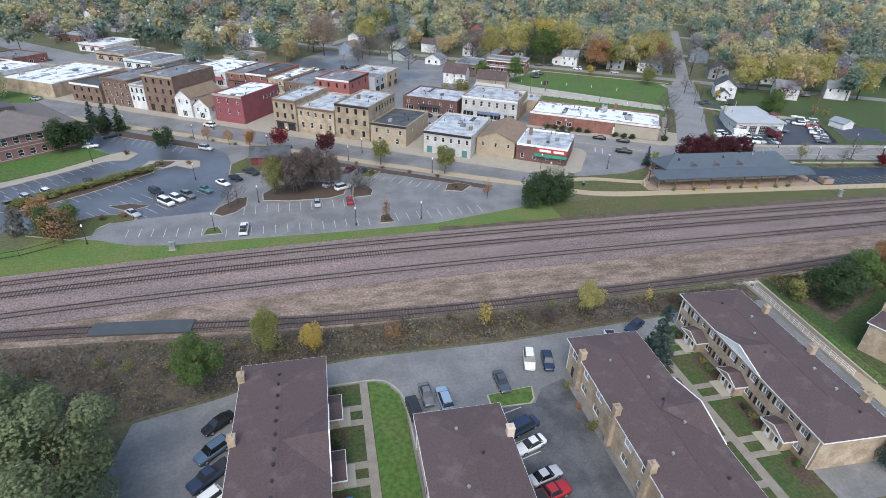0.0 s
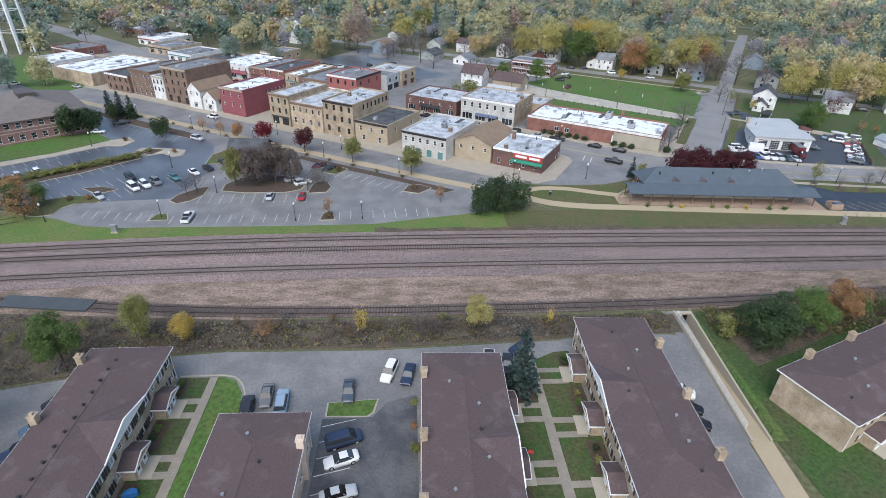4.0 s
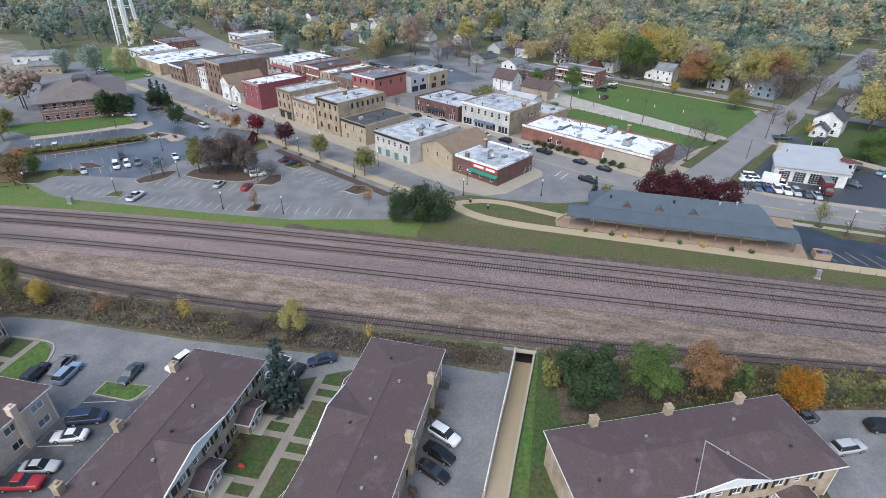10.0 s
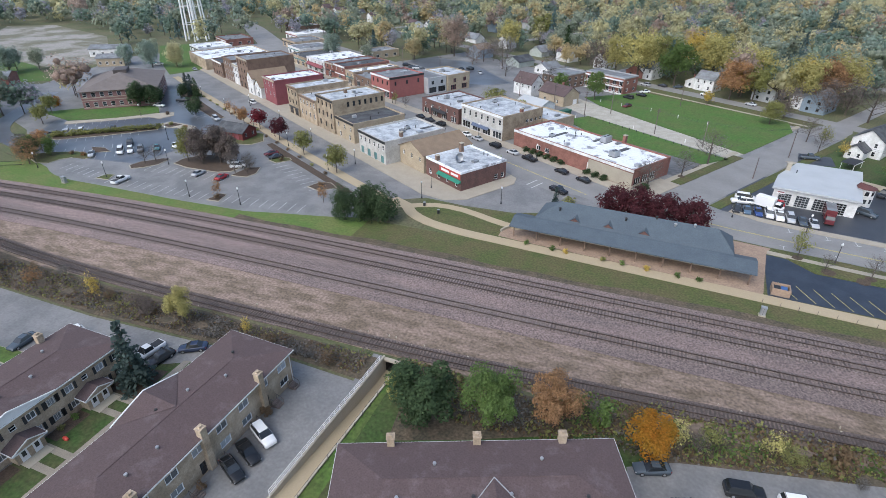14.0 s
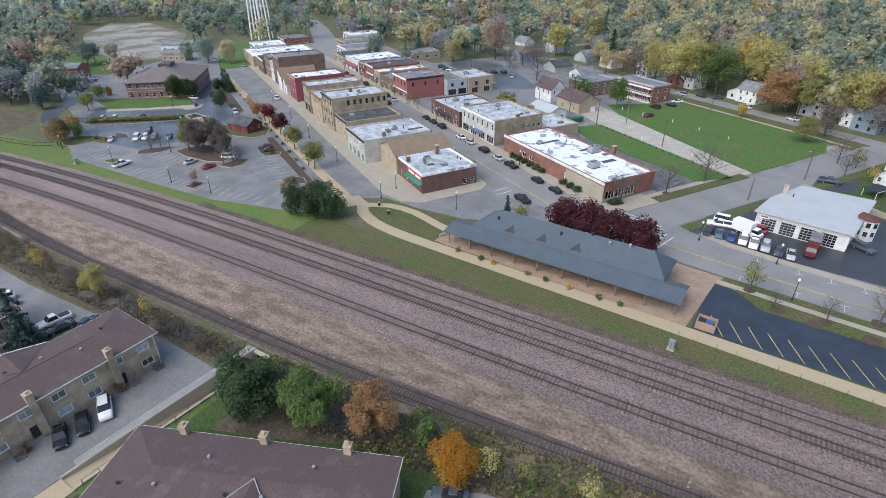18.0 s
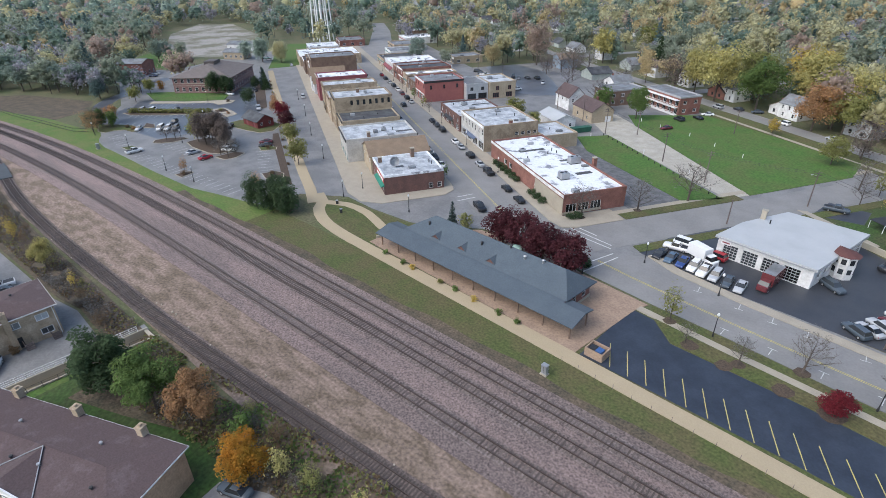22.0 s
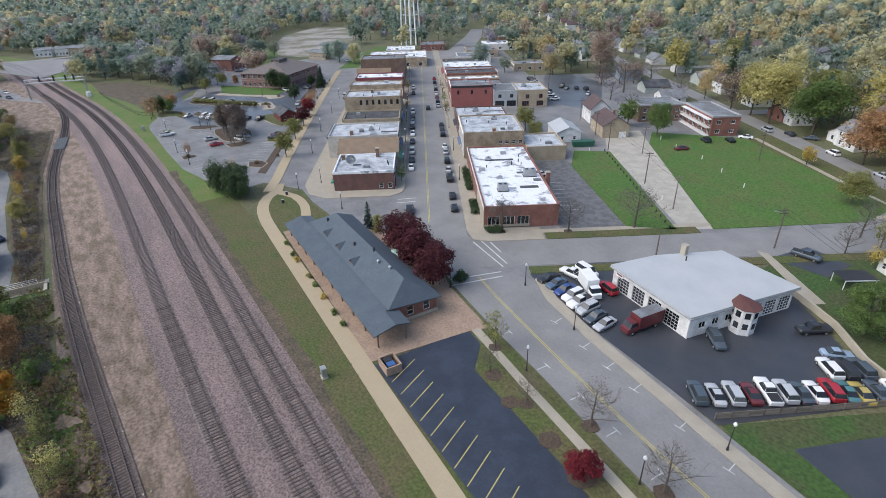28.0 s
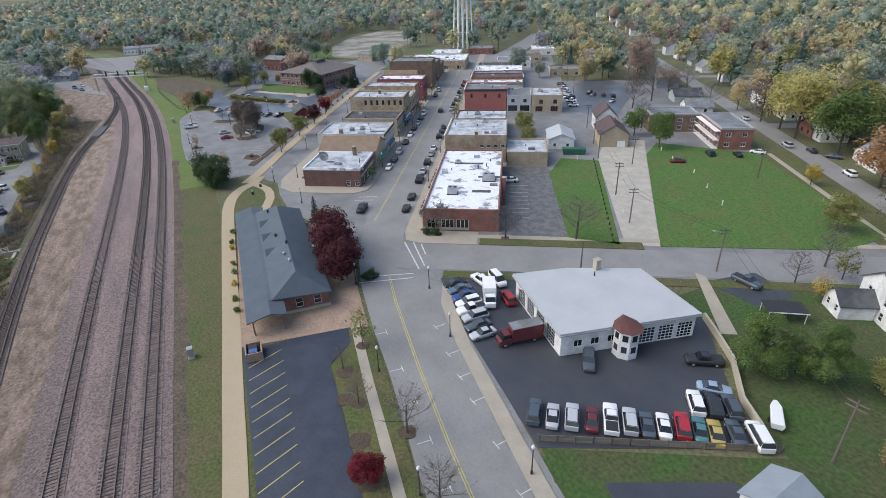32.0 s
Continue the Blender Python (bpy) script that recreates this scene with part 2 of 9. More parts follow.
COURTWALK = material("stained_concrete_walk", (0.285, 0.252, 0.205), 0.85, spots=0.15, scale=0.5, grain=0.14, grain_scale=5.0, second=(0.22, 0.195, 0.16))
PATCHED = material("patched_dark_asphalt", (0.062, 0.064, 0.068), 0.55, spots=0.10, scale=0.22, grain=0.2, grain_scale=3.0, bump=0.1, second=(0.115, 0.115, 0.115))
CONCRETE = material("concrete", (0.40, 0.36, 0.29), 0.9, spots=0.2, scale=0.5, grain=0.1, second=(0.37, 0.33, 0.255))


for stone in (BALLAST, TRACKDIRT, SIDINGDIRT, DRYGRASS):
    # base colour darkens towards the east
    n, l = stone.node_tree.nodes, stone.node_tree.links
    shader = n["Principled BSDF"]
    place, split, fade, mul = n.new("ShaderNodeNewGeometry"), n.new("ShaderNodeSeparateXYZ"), n.new("ShaderNodeMapRange"), n.new("ShaderNodeVectorMath")
    l.new(place.outputs["Position"], split.inputs[0])
    l.new(split.outputs["X"], fade.inputs["Value"])
    fade.inputs["From Min"].default_value, fade.inputs["From Max"].default_value = 20.0, 180.0
    fade.inputs["To Min"].default_value, fade.inputs["To Max"].default_value = 1.18, 0.88
    mul.operation = "SCALE"
    l.new(shader.inputs["Base Color"].links[0].from_socket, mul.inputs[0])
    l.new(fade.outputs["Result"], mul.inputs["Scale"])
    l.new(mul.outputs[0], shader.inputs["Base Color"])


# ---- mesh tools ----
class Mesh:
    """Collects vertices and faces of one mesh."""

    def __init__(self):
        self.v, self.f, self.s = [], [], []

    def add(self, verts, faces, slot=0):
        o = len(self.v)
        self.v += [tuple(p) for p in verts]
        self.f += [tuple(i + o for i in f) for f in faces]
        self.s += [slot] * len(faces)
        return self

    def box(self, x0, y0, z0, x1, y1, z1, slot=0):
        return self.add([(x0, y0, z0), (x1, y0, z0), (x1, y1, z0), (x0, y1, z0), (x0, y0, z1), (x1, y0, z1), (x1, y1, z1), (x0, y1, z1)],
                        [(3, 2, 1, 0), (4, 5, 6, 7), (0, 1, 5, 4), (1, 2, 6, 5), (2, 3, 7, 6), (3, 0, 4, 7)], slot)

    def prism(self, pts, z0, z1, slot=0):
        n = len(pts)
        area = sum(pts[i][0] * pts[(i + 1) % n][1] - pts[(i + 1) % n][0] * pts[i][1] for i in range(n))
        if area < 0:
            pts = pts[::-1]
        return self.add([(p[0], p[1], z0) for p in pts] + [(p[0], p[1], z1) for p in pts],
                        [tuple(range(n, 2 * n)), tuple(range(n))[::-1]] + [(i, (i + 1) % n, n + (i + 1) % n, n + i) for i in range(n)], slot)

    def tube(self, a, b, r0, r1, sides=6, slot=0, cap=True):
        a, b = Vector(a), Vector(b)
        d = (b - a).normalized()
        e = d.orthogonal().normalized()
        g = d.cross(e)
        ring = [(math.cos(2 * math.pi * i / sides), math.sin(2 * math.pi * i / sides)) for i in range(sides)]
        v = [a + (e * c + g * s) * r0 for c, s in ring] + [b + (e * c + g * s) * r1 for c, s in ring]
        f = [(i, (i + 1) % sides, sides + (i + 1) % sides, sides + i) for i in range(sides)]
        if cap:
            f += [tuple(range(sides))[::-1], tuple(range(sides, 2 * sides))]
        return self.add(v, f, slot)

    def strip(self, line, half, z0, z1, slot=0):
        """A band of that half width along a line of points, as thick as z0 to z1."""
        p = [Vector(q[:2]) for q in line]
        left, right = [], []
        for i in range(len(p)):
            d = (p[min(i + 1, len(p) - 1)] - p[max(i - 1, 0)]).normalized()
            nrm = Vector((-d.y, d.x)) * half
            left.append(p[i] + nrm)
            right.append(p[i] - nrm)
        n = len(p)
        v = [(*q, z1) for q in left] + [(*q, z1) for q in right] + [(*q, z0) for q in left] + [(*q, z0) for q in right]
        f = []
        for i in range(n - 1):
            f += [(n + i, n + i + 1, i + 1, i), (i, i + 1, 2 * n + i + 1, 2 * n + i), (3 * n + i, 3 * n + i + 1, n + i + 1, n + i)]
        f += [(0, 2 * n, 3 * n, n), (n - 1, 2 * n - 1, 4 * n - 1, 3 * n - 1)]
        return self.add(v, f, slot)

    def done(self, name):
        me = bpy.data.meshes.new(name)
        me.from_pydata(self.v, [], self.f)
        if any(self.s):
            me.polygons.foreach_set("material_index", self.s)
        me.update()
        return me


def part(name, mesh, mat, parent=None, label="", m=None):
    """One mesh object; mesh: a Mesh, or mesh data to share."""
    me = mesh.done(name) if isinstance(mesh, Mesh) else mesh
    if not me.materials:
        for q in (mat if isinstance(mat, (list, tuple)) else [mat]):
            me.materials.append(q)
    ob = new(name, me)
    if parent:
        ob.parent = parent
    if m is not None:
        ob.matrix_basis = m
    if label:
        ob["label"] = label
    return ob


def thing(name, m, label, category, group="", kind=""):
    ob = new(name)
    ob.matrix_basis = m
    return tagged(ob, label, category, group, kind)


def slab(name, pts, z0, z1, mat, label, category="", parent=None):
    return tagged(part(name, Mesh().prism(pts, z0, z1), mat, parent), label, category, kind="structure")


TOWN_TURN = 58.6
TU, TV, TO = Vector((-0.8536, 0.5210)), Vector((0.5210, 0.8536)), Vector((105.8, 154.3))


def town(v, u):
    """World x, y of a place v metres to the right of Main Street's middle and u metres up the street."""
    p = TO + TU * u + TV * v
    return p.x, p.y


def town_pts(*vu):
    return [town(v, u) for v, u in vu]


def curve_points(pts, step=3.0):
    """Points about step metres apart on a smooth line through pts."""
    p = [Vector(q) for q in pts]
    out = []
    for i in range(len(p) - 1):
        a, b, c, d = p[max(i - 1, 0)], p[i], p[i + 1], p[min(i + 2, len(p) - 1)]
        n = max(1, int((c - b).length / step))
        for k in range(n):
            t = k / n
            out.append(0.5 * ((2 * b) + (c - a) * t + (2 * a - 5 * b + 4 * c - d) * t * t + (3 * b - a - 3 * c + d) * t ** 3))
    out.append(p[-1])
    return [(q.x, q.y) for q in out]

# ---- ground, roads and tracks ----
base = Mesh()
gx, gy = (-3000, 80.2, 85.8, 3000), (-1500, 47.0, 77.2, 4500)
base.add([(x, y, 0) for y in gy for x in gx], [(4 * k + i, 4 * k + i + 1, 4 * k + i + 5, 4 * k + i + 4) for k in range(3) for i in range(3) if (i, k) != (1, 1)])
tagged(part("ground", base, EARTH), "leaf-strewn brown and green ground reaching the horizon", "ground", kind="structure")


def track_y(c, x):
    """A main track's line: a cubic in x, a slight bend past the west end."""
    q = min(max(x, -135.0), 190.0)
    y = ((c[0] * q + c[1]) * q + c[2]) * q + c[3]
    if x < q:
        return y + (x - q) * 0.17 - 0.0012 * min(x + 235, 0) ** 2
    return y + (x - q) * ((3 * c[0] * q + 2 * c[1]) * q + c[2])


C1 = (1.30e-06, -3.36e-4, 0.0375, 93.3)
C2 = (1.00e-06, -3.55e-4, 0.0410, 100.8)
C3 = (1.04e-06, -3.85e-4, 0.0420, 105.4)
SPUR = [(-150, 76.2), (-118, 81.6), (-85, 84.4), (-50, 83.4), (-17.5, 80.2), (3, 78.9), (28, 78.5), (60, 79.2), (85, 80.0), (113, 81.8), (143, 84.3), (180, 87.0), (290, 94.0)]
XS = np.arange(-420, 300, 4.0)

# railway land
north = [(x, track_y(C3, x) + 3.6) for x in XS]
south = [(x, track_y(C1, x) - (17.0 if x > -60 else max(6, 18.2 + (x + 60) * 0.2))) for x in XS]
slab("railway_land", north + south[::-1], -0.3, 0.02, DRYGRASS, "dry trampled grass and stones between the tracks", "ground")
slab("ballast_bed", [(x, track_y(C3, x) + 3.0) for x in XS] + [(x, track_y(C1, x) - 4.2) for x in XS][::-1], -0.2, 0.10, BALLAST, "purple-grey crushed stone ballast under three tracks", "ballast")
spur_line = curve_points(SPUR, 3.0)
tagged(part("spur_ballast", Mesh().strip(spur_line, 1.7, -0.2, 0.185), SIDINGDIRT), "dark dirty ballast under the old siding", "ballast", kind="structure")
slab("ballast_fringe", [(x, track_y(C3, x) + 5.1 + math.sin(x * 0.33) * 0.35 + math.sin(x * 0.11) * 0.35) for x in XS if x > 20] + [(x, track_y(C3, x) + 2.6) for x in XS if x > 20][::-1], -0.1, 0.06, SCRUB, "dark soil and weeds at the ballast's edge", "ground")
EDGE_X, EDGE_Y = (-66, -58, -52, -46, -37, -23, 2.4, 24.5, 33, 46, 52), (120.5, 118.4, 116.6, 113.4, 112.1, 112.4, 112.6, 113.6, 115.8, 118.6, 120.6)
VX = [x for x in XS if x <= 56]
slab("verge", [(x, track_y(C3, x) + 3.4) for x in VX] + [(x, np.interp(x, EDGE_X, EDGE_Y) if x > -66 else track_y(C3, x) + 15) for x in VX][::-1], -0.1, 0.05, VERGE, "mown green grass strip beside the tracks", "grass")
VX = [x for x in XS if x >= 56]
slab("verge", [(x, track_y(C3, x) + 3.4) for x in VX] + [(x, track_y(C3, x) + 14) for x in VX][::-1], -0.1, 0.05, GRASS, "mown yellowing grass strip beside the tracks", "grass")
for k, c in enumerate((C1, C2, C3)):
    tagged(part("track_bed", Mesh().strip([(x, track_y(c, x)) for x in XS], 1.55, 0.0, 0.165 + 0.002 * k), TRACKDIRT), "dark oily stone between the rails", "ballast", kind="structure")


def rail_track(name, line, label, near, wood=None):
    """A thing of two rails and its ties; ties inside near are parts, the rest are joined."""
    t = thing(name, pose(0, 0, 0), label, "railway track", "railway tracks", kind="structure")
    p = [Vector(q) for q in line]
    dist = 0.0
    tie = Mesh().box(-1.3, -0.115, 0.02, 1.3, 0.115, 0.19).done("tie")
    rest = Mesh()
    for i in range(len(p) - 1):
        d = p[i + 1] - p[i]
        ang = math.atan2(d.y, d.x) + math.pi / 2
        n = max(1, round(d.length / 0.56))
        for k in range(n):
            q = p[i] + d * (k / n)
            turn = ang + random.uniform(-0.03, 0.03)
            if near[0] < q.x < near[1]:
                part("tie", tie, wood or TIE, t, m=pose(q.x, q.y, 0.06, 0, 0, math.degrees(turn)))
            else:
                c, s = math.cos(turn), math.sin(turn)
                e, g2 = Vector((c, s)) * 1.3, Vector((-s, c)) * 0.115
                pts = [q - e - g2, q + e - g2, q + e + g2, q - e + g2]
                rest.add([(*w, 0.08) for w in pts] + [(*w, 0.25) for w in pts], [(4, 5, 6, 7), (0, 1, 5, 4), (1, 2, 6, 5), (2, 3, 7, 6), (3, 0, 4, 7)])
    tagged(part("ties", rest, wood or TIE, t), kind="stuff")
    for side in (-0.75, 0.75):
        off = []
        for i in range(len(p)):
            d = (p[min(i + 1, len(p) - 1)] - p[max(i - 1, 0)]).normalized()
            off.append(p[i] + Vector((-d.y, d.x)) * side)
        part("rail", Mesh().strip(off, 0.07, 0.25, 0.40), RAIL, t)
    return t


for c, near in ((C1, (105, 160)), (C2, (115, 160)), (C3, (115, 160))):
    rail_track("main_track", [(x, track_y(c, x)) for x in np.arange(-420, 300, 3.0)], "main line railway track with steel rails and timber ties", near)
rail_track("siding_track", spur_line, "old siding track with dark timber ties", (20, 80), SIDINGTIE)

slab("yard_lawn", [(181.6, 152.4), (195.8, 177.6), (200.5, 177), (196.3, 170), (190.6, 157.5), (186.5, 150.8)], -0.1, 0.078, YARD, "green lawn below a timber fence", "lawn")

# asphalt sheets
slab("downtown_asphalt", [(54.0, 120.0), (46, 118.2), (33, 115.4), (24.5, 113.2), (2.4, 112.2), (-23, 112.0), (-37, 111.7), (-46, 113.0), (-52, 116.2), (-58, 118), (-70, 123), (-95, 140), (-150, 160), town(-60, 300), town(60, 300), town(60, 190), town(112, 190), town(112, -22), town(20, -24),
      (146, 156.8), (182, 151.6), (300, 134.5), (300, 123.0), (178, 136.8), (160, 139.6), (146, 141.2), (132, 143.4), (118, 147), (104, 146), (96, 140.5), (88, 137.5), (75, 137), (64, 138), (52, 131)], -0.2, 0.04, ASPHALT, "worn grey asphalt of streets and car parks", "road")
slab("cross_street", town_pts((10, -21), (118, -21), (126, -18.6), (330, -18.6), (330, -12.0), (126, -12.0), (118, -9.8), (10, -9.8)), 0.0, 0.075, ROAD, "pale worn concrete side street", "road")
slab("bend_street", town_pts((-6, 222), (-6, 228.6), (3.8, 231), (5.0, 262), (21, 302), (40, 384), (50, 440), (61, 437), (53, 374), (38, 300), (24, 257), (13.0, 229), (8.6, 222)), 0.0, 0.055, ROAD, "grey street bending away past a store", "road")
slab("main_street", town_pts((-6.2, 8), (-6.2, 226), (8.6, 226), (8.6, -6.0), (9.6, -9.4)), 0.0, 0.065, ROAD, "grey main street with parked cars", "road")
slab("station_street", [town(10, -9.8), town(-3, 8), (118, 147), (132, 143.4), (146, 141.2), (160, 139.6), (178, 136.8), (300, 123), (300, 134.5), (182, 148.0), (158, 152.3), (146, 154.6), (139, 157.6), town(10, -21)], 0.0, 0.052, ROAD, "grey street past the railway station", "road")
slab("far_street", town_pts((121.8, -330), (129.3, -330), (129.3, 600), (121.8, 600)), 0.0, 0.068, ROAD, "grey residential street under trees", "road")

# grass and lawns
slab("far_walk", town_pts((113.6, -8), (115.2, -8), (115.2, 60), (113.6, 60)), 0.0, 0.15, WALK, "concrete pavement past a green field", "pavement")
slab("far_verge", town_pts((111, -9), (121.6, -9), (121.6, 62), (111, 62)), -0.1, 0.12, GRASS, "grass strip beside a residential street", "grass")
slab("field", [(146.8, 206.2), (96, 250.0), (88, 262), (112.0, 280), (166, 251.5), (165.5, 238)], -0.1, 0.16, LAWN, "large mown green field", "lawn")
slab("lot_lawn", [(134.0, 191.4), (142, 199.2), (94, 232.5), (86, 224), (96, 212.5)], -0.1, 0.16, LAWN, "green lawn beside a gravel drive", "lawn")
slab("gravel_drive", [(142.6, 200.2), (91.0, 234.4), (76, 250.2), (84, 260.4), (96.2, 249.6), (146.6, 206.2)], -0.1, 0.10, GRAVELDRIVE, "pale gravel drive", "drive")
slab("shop_lot", [(137, 158.3), (146, 155.8), (181.3, 152.0), (194.4, 178.2), (187.2, 180.0), (170, 193.4), (150, 187), (140, 172)], -0.1, 0.07, DARKASPHALT, "dark fresh asphalt yard of a garage", "car park")
slab("shop_lawn", town_pts((20, -24.5), (20, -21.6), (112, -21.6), (112, -24.5)), -0.1, 0.13, GRASS, "grass strip beside the side street", "grass")
slab("east_lawn", [(183, 151.5), (300, 136), (330, 260), (town(110, -24)), (town(70, -24)), (163, 193.6), (171, 194.4), (188.4, 181), (196, 178.4)], -0.1, 0.06, YARD, "grass round houses behind the garage", "lawn")
slab("station_lot", [(143.4, 119.9), (144.6, 137.3), (149, 136.6), (153.5, 132.0), (173.5, 130.3), (220, 124.0), (220, 114.2), (172.9, 118.5)], -0.1, 0.08, NEWLOT, "dark new asphalt car park with yellow bays", "car park")
slab("station_plaza", [(88, 124.2), (142.6, 119.8), (145.2, 137.6), (146.4, 140.4), (132, 142.6), (118, 146.2), (104, 145), (97.6, 140.4), (95, 136), (88, 129)], -0.1, 0.13, PAVER, "brick paved forecourt of the station", "pavement")
slab("station_green", [(62, 129.5), (64, 127), (72, 125), (84, 124), (90, 123.6), (90, 128), (95, 136), (96, 139.6), (88, 136.6), (75, 136.2), (65, 137)], -0.1, 0.12, GRASS, "patch of grass beside curving paths", "grass")
slab("street_green", [(149.4, 136.5), (153.8, 132.2), (173.6, 130.6), (220, 124.4), (300, 114), (300, 122.6), (178, 136.4), (160, 139.2), (147, 140.6)], -0.1, 0.14, GRASS, "grass verge with young trees between street and car park", "grass")
tagged(part("street_walk", Mesh().strip([(145.4, 138.4), (160, 136.2), (174, 134.4), (220, 128.2), (300, 118)], 0.75, 0.0, 0.17), WALK), "narrow concrete footpath through the verge", "footpath", kind="structure")
tagged(part("garage_walk", Mesh().strip([(139.5, 158.8), (146, 155.6), (158, 153.0), (182, 149.5), (300, 133.0)], 1.1, 0.0, 0.18), WALK), "concrete pavement along the street", "pavement", kind="structure")
tagged(part("tan_path", Mesh().strip(curve_points([(300, 104.5), (220, 112.0), (172, 116.2), (154, 117.5), (135, 118.9), (110, 120.6), (90, 122.0), (78, 123.1), (70, 124.9), (64, 128.2), (61, 131.8), (56, 134.2)]), 1.5, 0.0, 0.15), TANPATH), "tan concrete footpath beside the railway", "footpath", kind="structure")
tagged(part("plaza_path", Mesh().strip(curve_points([(62, 131.5), (68, 134.4), (76, 134.2), (84, 131.5), (91, 129.8), (96, 131)]), 1.2, 0.0, 0.17), TANPATH), "curving tan footpath", "footpath", kind="structure")
tagged(part("river_walk", Mesh().strip([(60, 129.5), (52, 134.5), (38.5, 141.6), (0.4, 162.8), (-80.6, 209.4), (-112, 228)], 1.5, 0.0, 0.17), TANPATH), "tan pavement along the lower street", "pavement", kind="structure")

slab("side_lot", town_pts((30.8, -4.4), (50, -4.4), (50, 30), (44, 44), (30.8, 44)), 0.0, 0.056, CRACKED, "dark cracked asphalt car park beside a shop", "car park")

# kerbed blocks
slab("left_block", town_pts((-35.4, 30), (-33, 23), (-28, 19.5), (-10.5, 19.5), (-7.2, 22), (-6.4, 26), (-6.4, 236), (-35.4, 236)), -0.1, 0.18, WALK, "concrete pavement round a block of shops", "pavement")
slab("right_walk", town_pts((8.7, -4), (9.8, -8.5), (13, -9.6), (26, -9.6), (26, -3.2), (12.9, -3.2), (12.9, 330), (8.7, 330)), -0.1, 0.18, WALK, "concrete pavement in front of shops", "pavement")
slab("lot_verge", town_pts((26.5, -9.6), (62, -9.6), (62, -6.4), (26.5, -6.4)), -0.1, 0.16, GRASS, "kerbside grass with bare trees", "grass")
slab("lot_walk", town_pts((26, -6.4), (112, -6.4), (112, -4.6), (26, -4.6)), -0.1, 0.15, WALK, "concrete pavement beside a lawn", "pavement")

# apartment grounds
slab("apartment_asphalt", [(-34, 30), (-30.5, 59.7), (-19, 62.6), (-8, 66.8), (2, 67.8), (27, 67.6), (58, 69.4), (66, 71), (81.5, 70.4), (80.0, 47), (80.0, 30)], -0.1, 0.05, ASPHALT, "grey asphalt drive and parking behind flats", "car park")
slab("scrub_bank", [(-60, 60), (-31, 60.6), (-19, 63.2), (-8, 67.4), (2, 68.4), (27, 68.2), (58, 70), (66, 71.6), (81.6, 71), (81.9, 76.5), (60, 76.6), (28, 76), (3, 76.3), (-17, 77.6), (-60, 80.5)], -0.1, 0.09, SCRUB, "bank of dead weeds and brambles", "scrub")
slab("east_scrub", [(86.2, 76), (300, 89), (300, 62), (124, 68), (100, 64), (87, 60)], -0.1, 0.07, SCRUB, "brown undergrowth below the siding", "scrub")
slab("ramp_lawn", [(85.9, 77), (88, 77), (90, 62), (100, 66), (122, 76), (124, 70), (130, 40), (86, 30), (84.2, 47)], -0.1, 0.10, YARD, "green lawn beside a sunken path", "lawn")
slab("east_drive", [(121, 69.5), (127, 72.5), (160, 80), (260, 84), (260, 40), (126, 40)], 0.0, 0.12, ASPHALT, "grey asphalt parking behind flats", "car park")

# ---- buildings ----
WINDOWS = {}


def window_meshes(w, h, kind):
    """Shared meshes of a window or door of that size, facing -y, its middle bottom at the origin."""
    key = (round(w, 2), round(h, 2), kind)
    if key not in WINDOWS:
        f = {"garage": 0.1, "wide": 0.11}.get(kind, 0.07)
        fr = Mesh()
        fr.box(-w / 2, -0.03, 0, -w / 2 + f, 0.10, h).box(w / 2 - f, -0.03, 0, w / 2, 0.10, h).box(-w / 2 + f, -0.03, h - f, w / 2 - f, 0.10, h).box(-w / 2 + f, -0.03, 0, w / 2 - f, 0.10, f)
        if kind == "win":
            fr.box(-w / 2 + f, 0.0, h / 2 - 0.03, w / 2 - f, 0.09, h / 2 + 0.03)
        if kind == "wide":
            fr.box(-0.03, 0.0, f, 0.03, 0.09, h - f)
        if kind == "shop":
            for k in (1, 2):
                fr.box(-w / 2 + w * k / 3 - 0.04, 0.0, f, -w / 2 + w * k / 3 + 0.04, 0.09, h - f)
        if kind == "garage":
            for k in range(1, 5):
                fr.box(-w / 2 + f, 0.0, h * k / 5 - 0.05, w / 2 - f, 0.09, h * k / 5 + 0.05)
            for k in (1, 2, 3):
                fr.box(-w / 2 + w * k / 4 - 0.04, 0.0, f, -w / 2 + w * k / 4 + 0.04, 0.085, h - f)
        if kind == "door":
            fr.box(-w / 2 + f, 0.02, f, w / 2 - f, 0.08, h * 0.45)
        WINDOWS[key] = [fr.done("frame"), Mesh().box(-w / 2 + f, 0.05, f, w / 2 - f, 0.075, h - f).done("pane")]
    return WINDOWS[key]


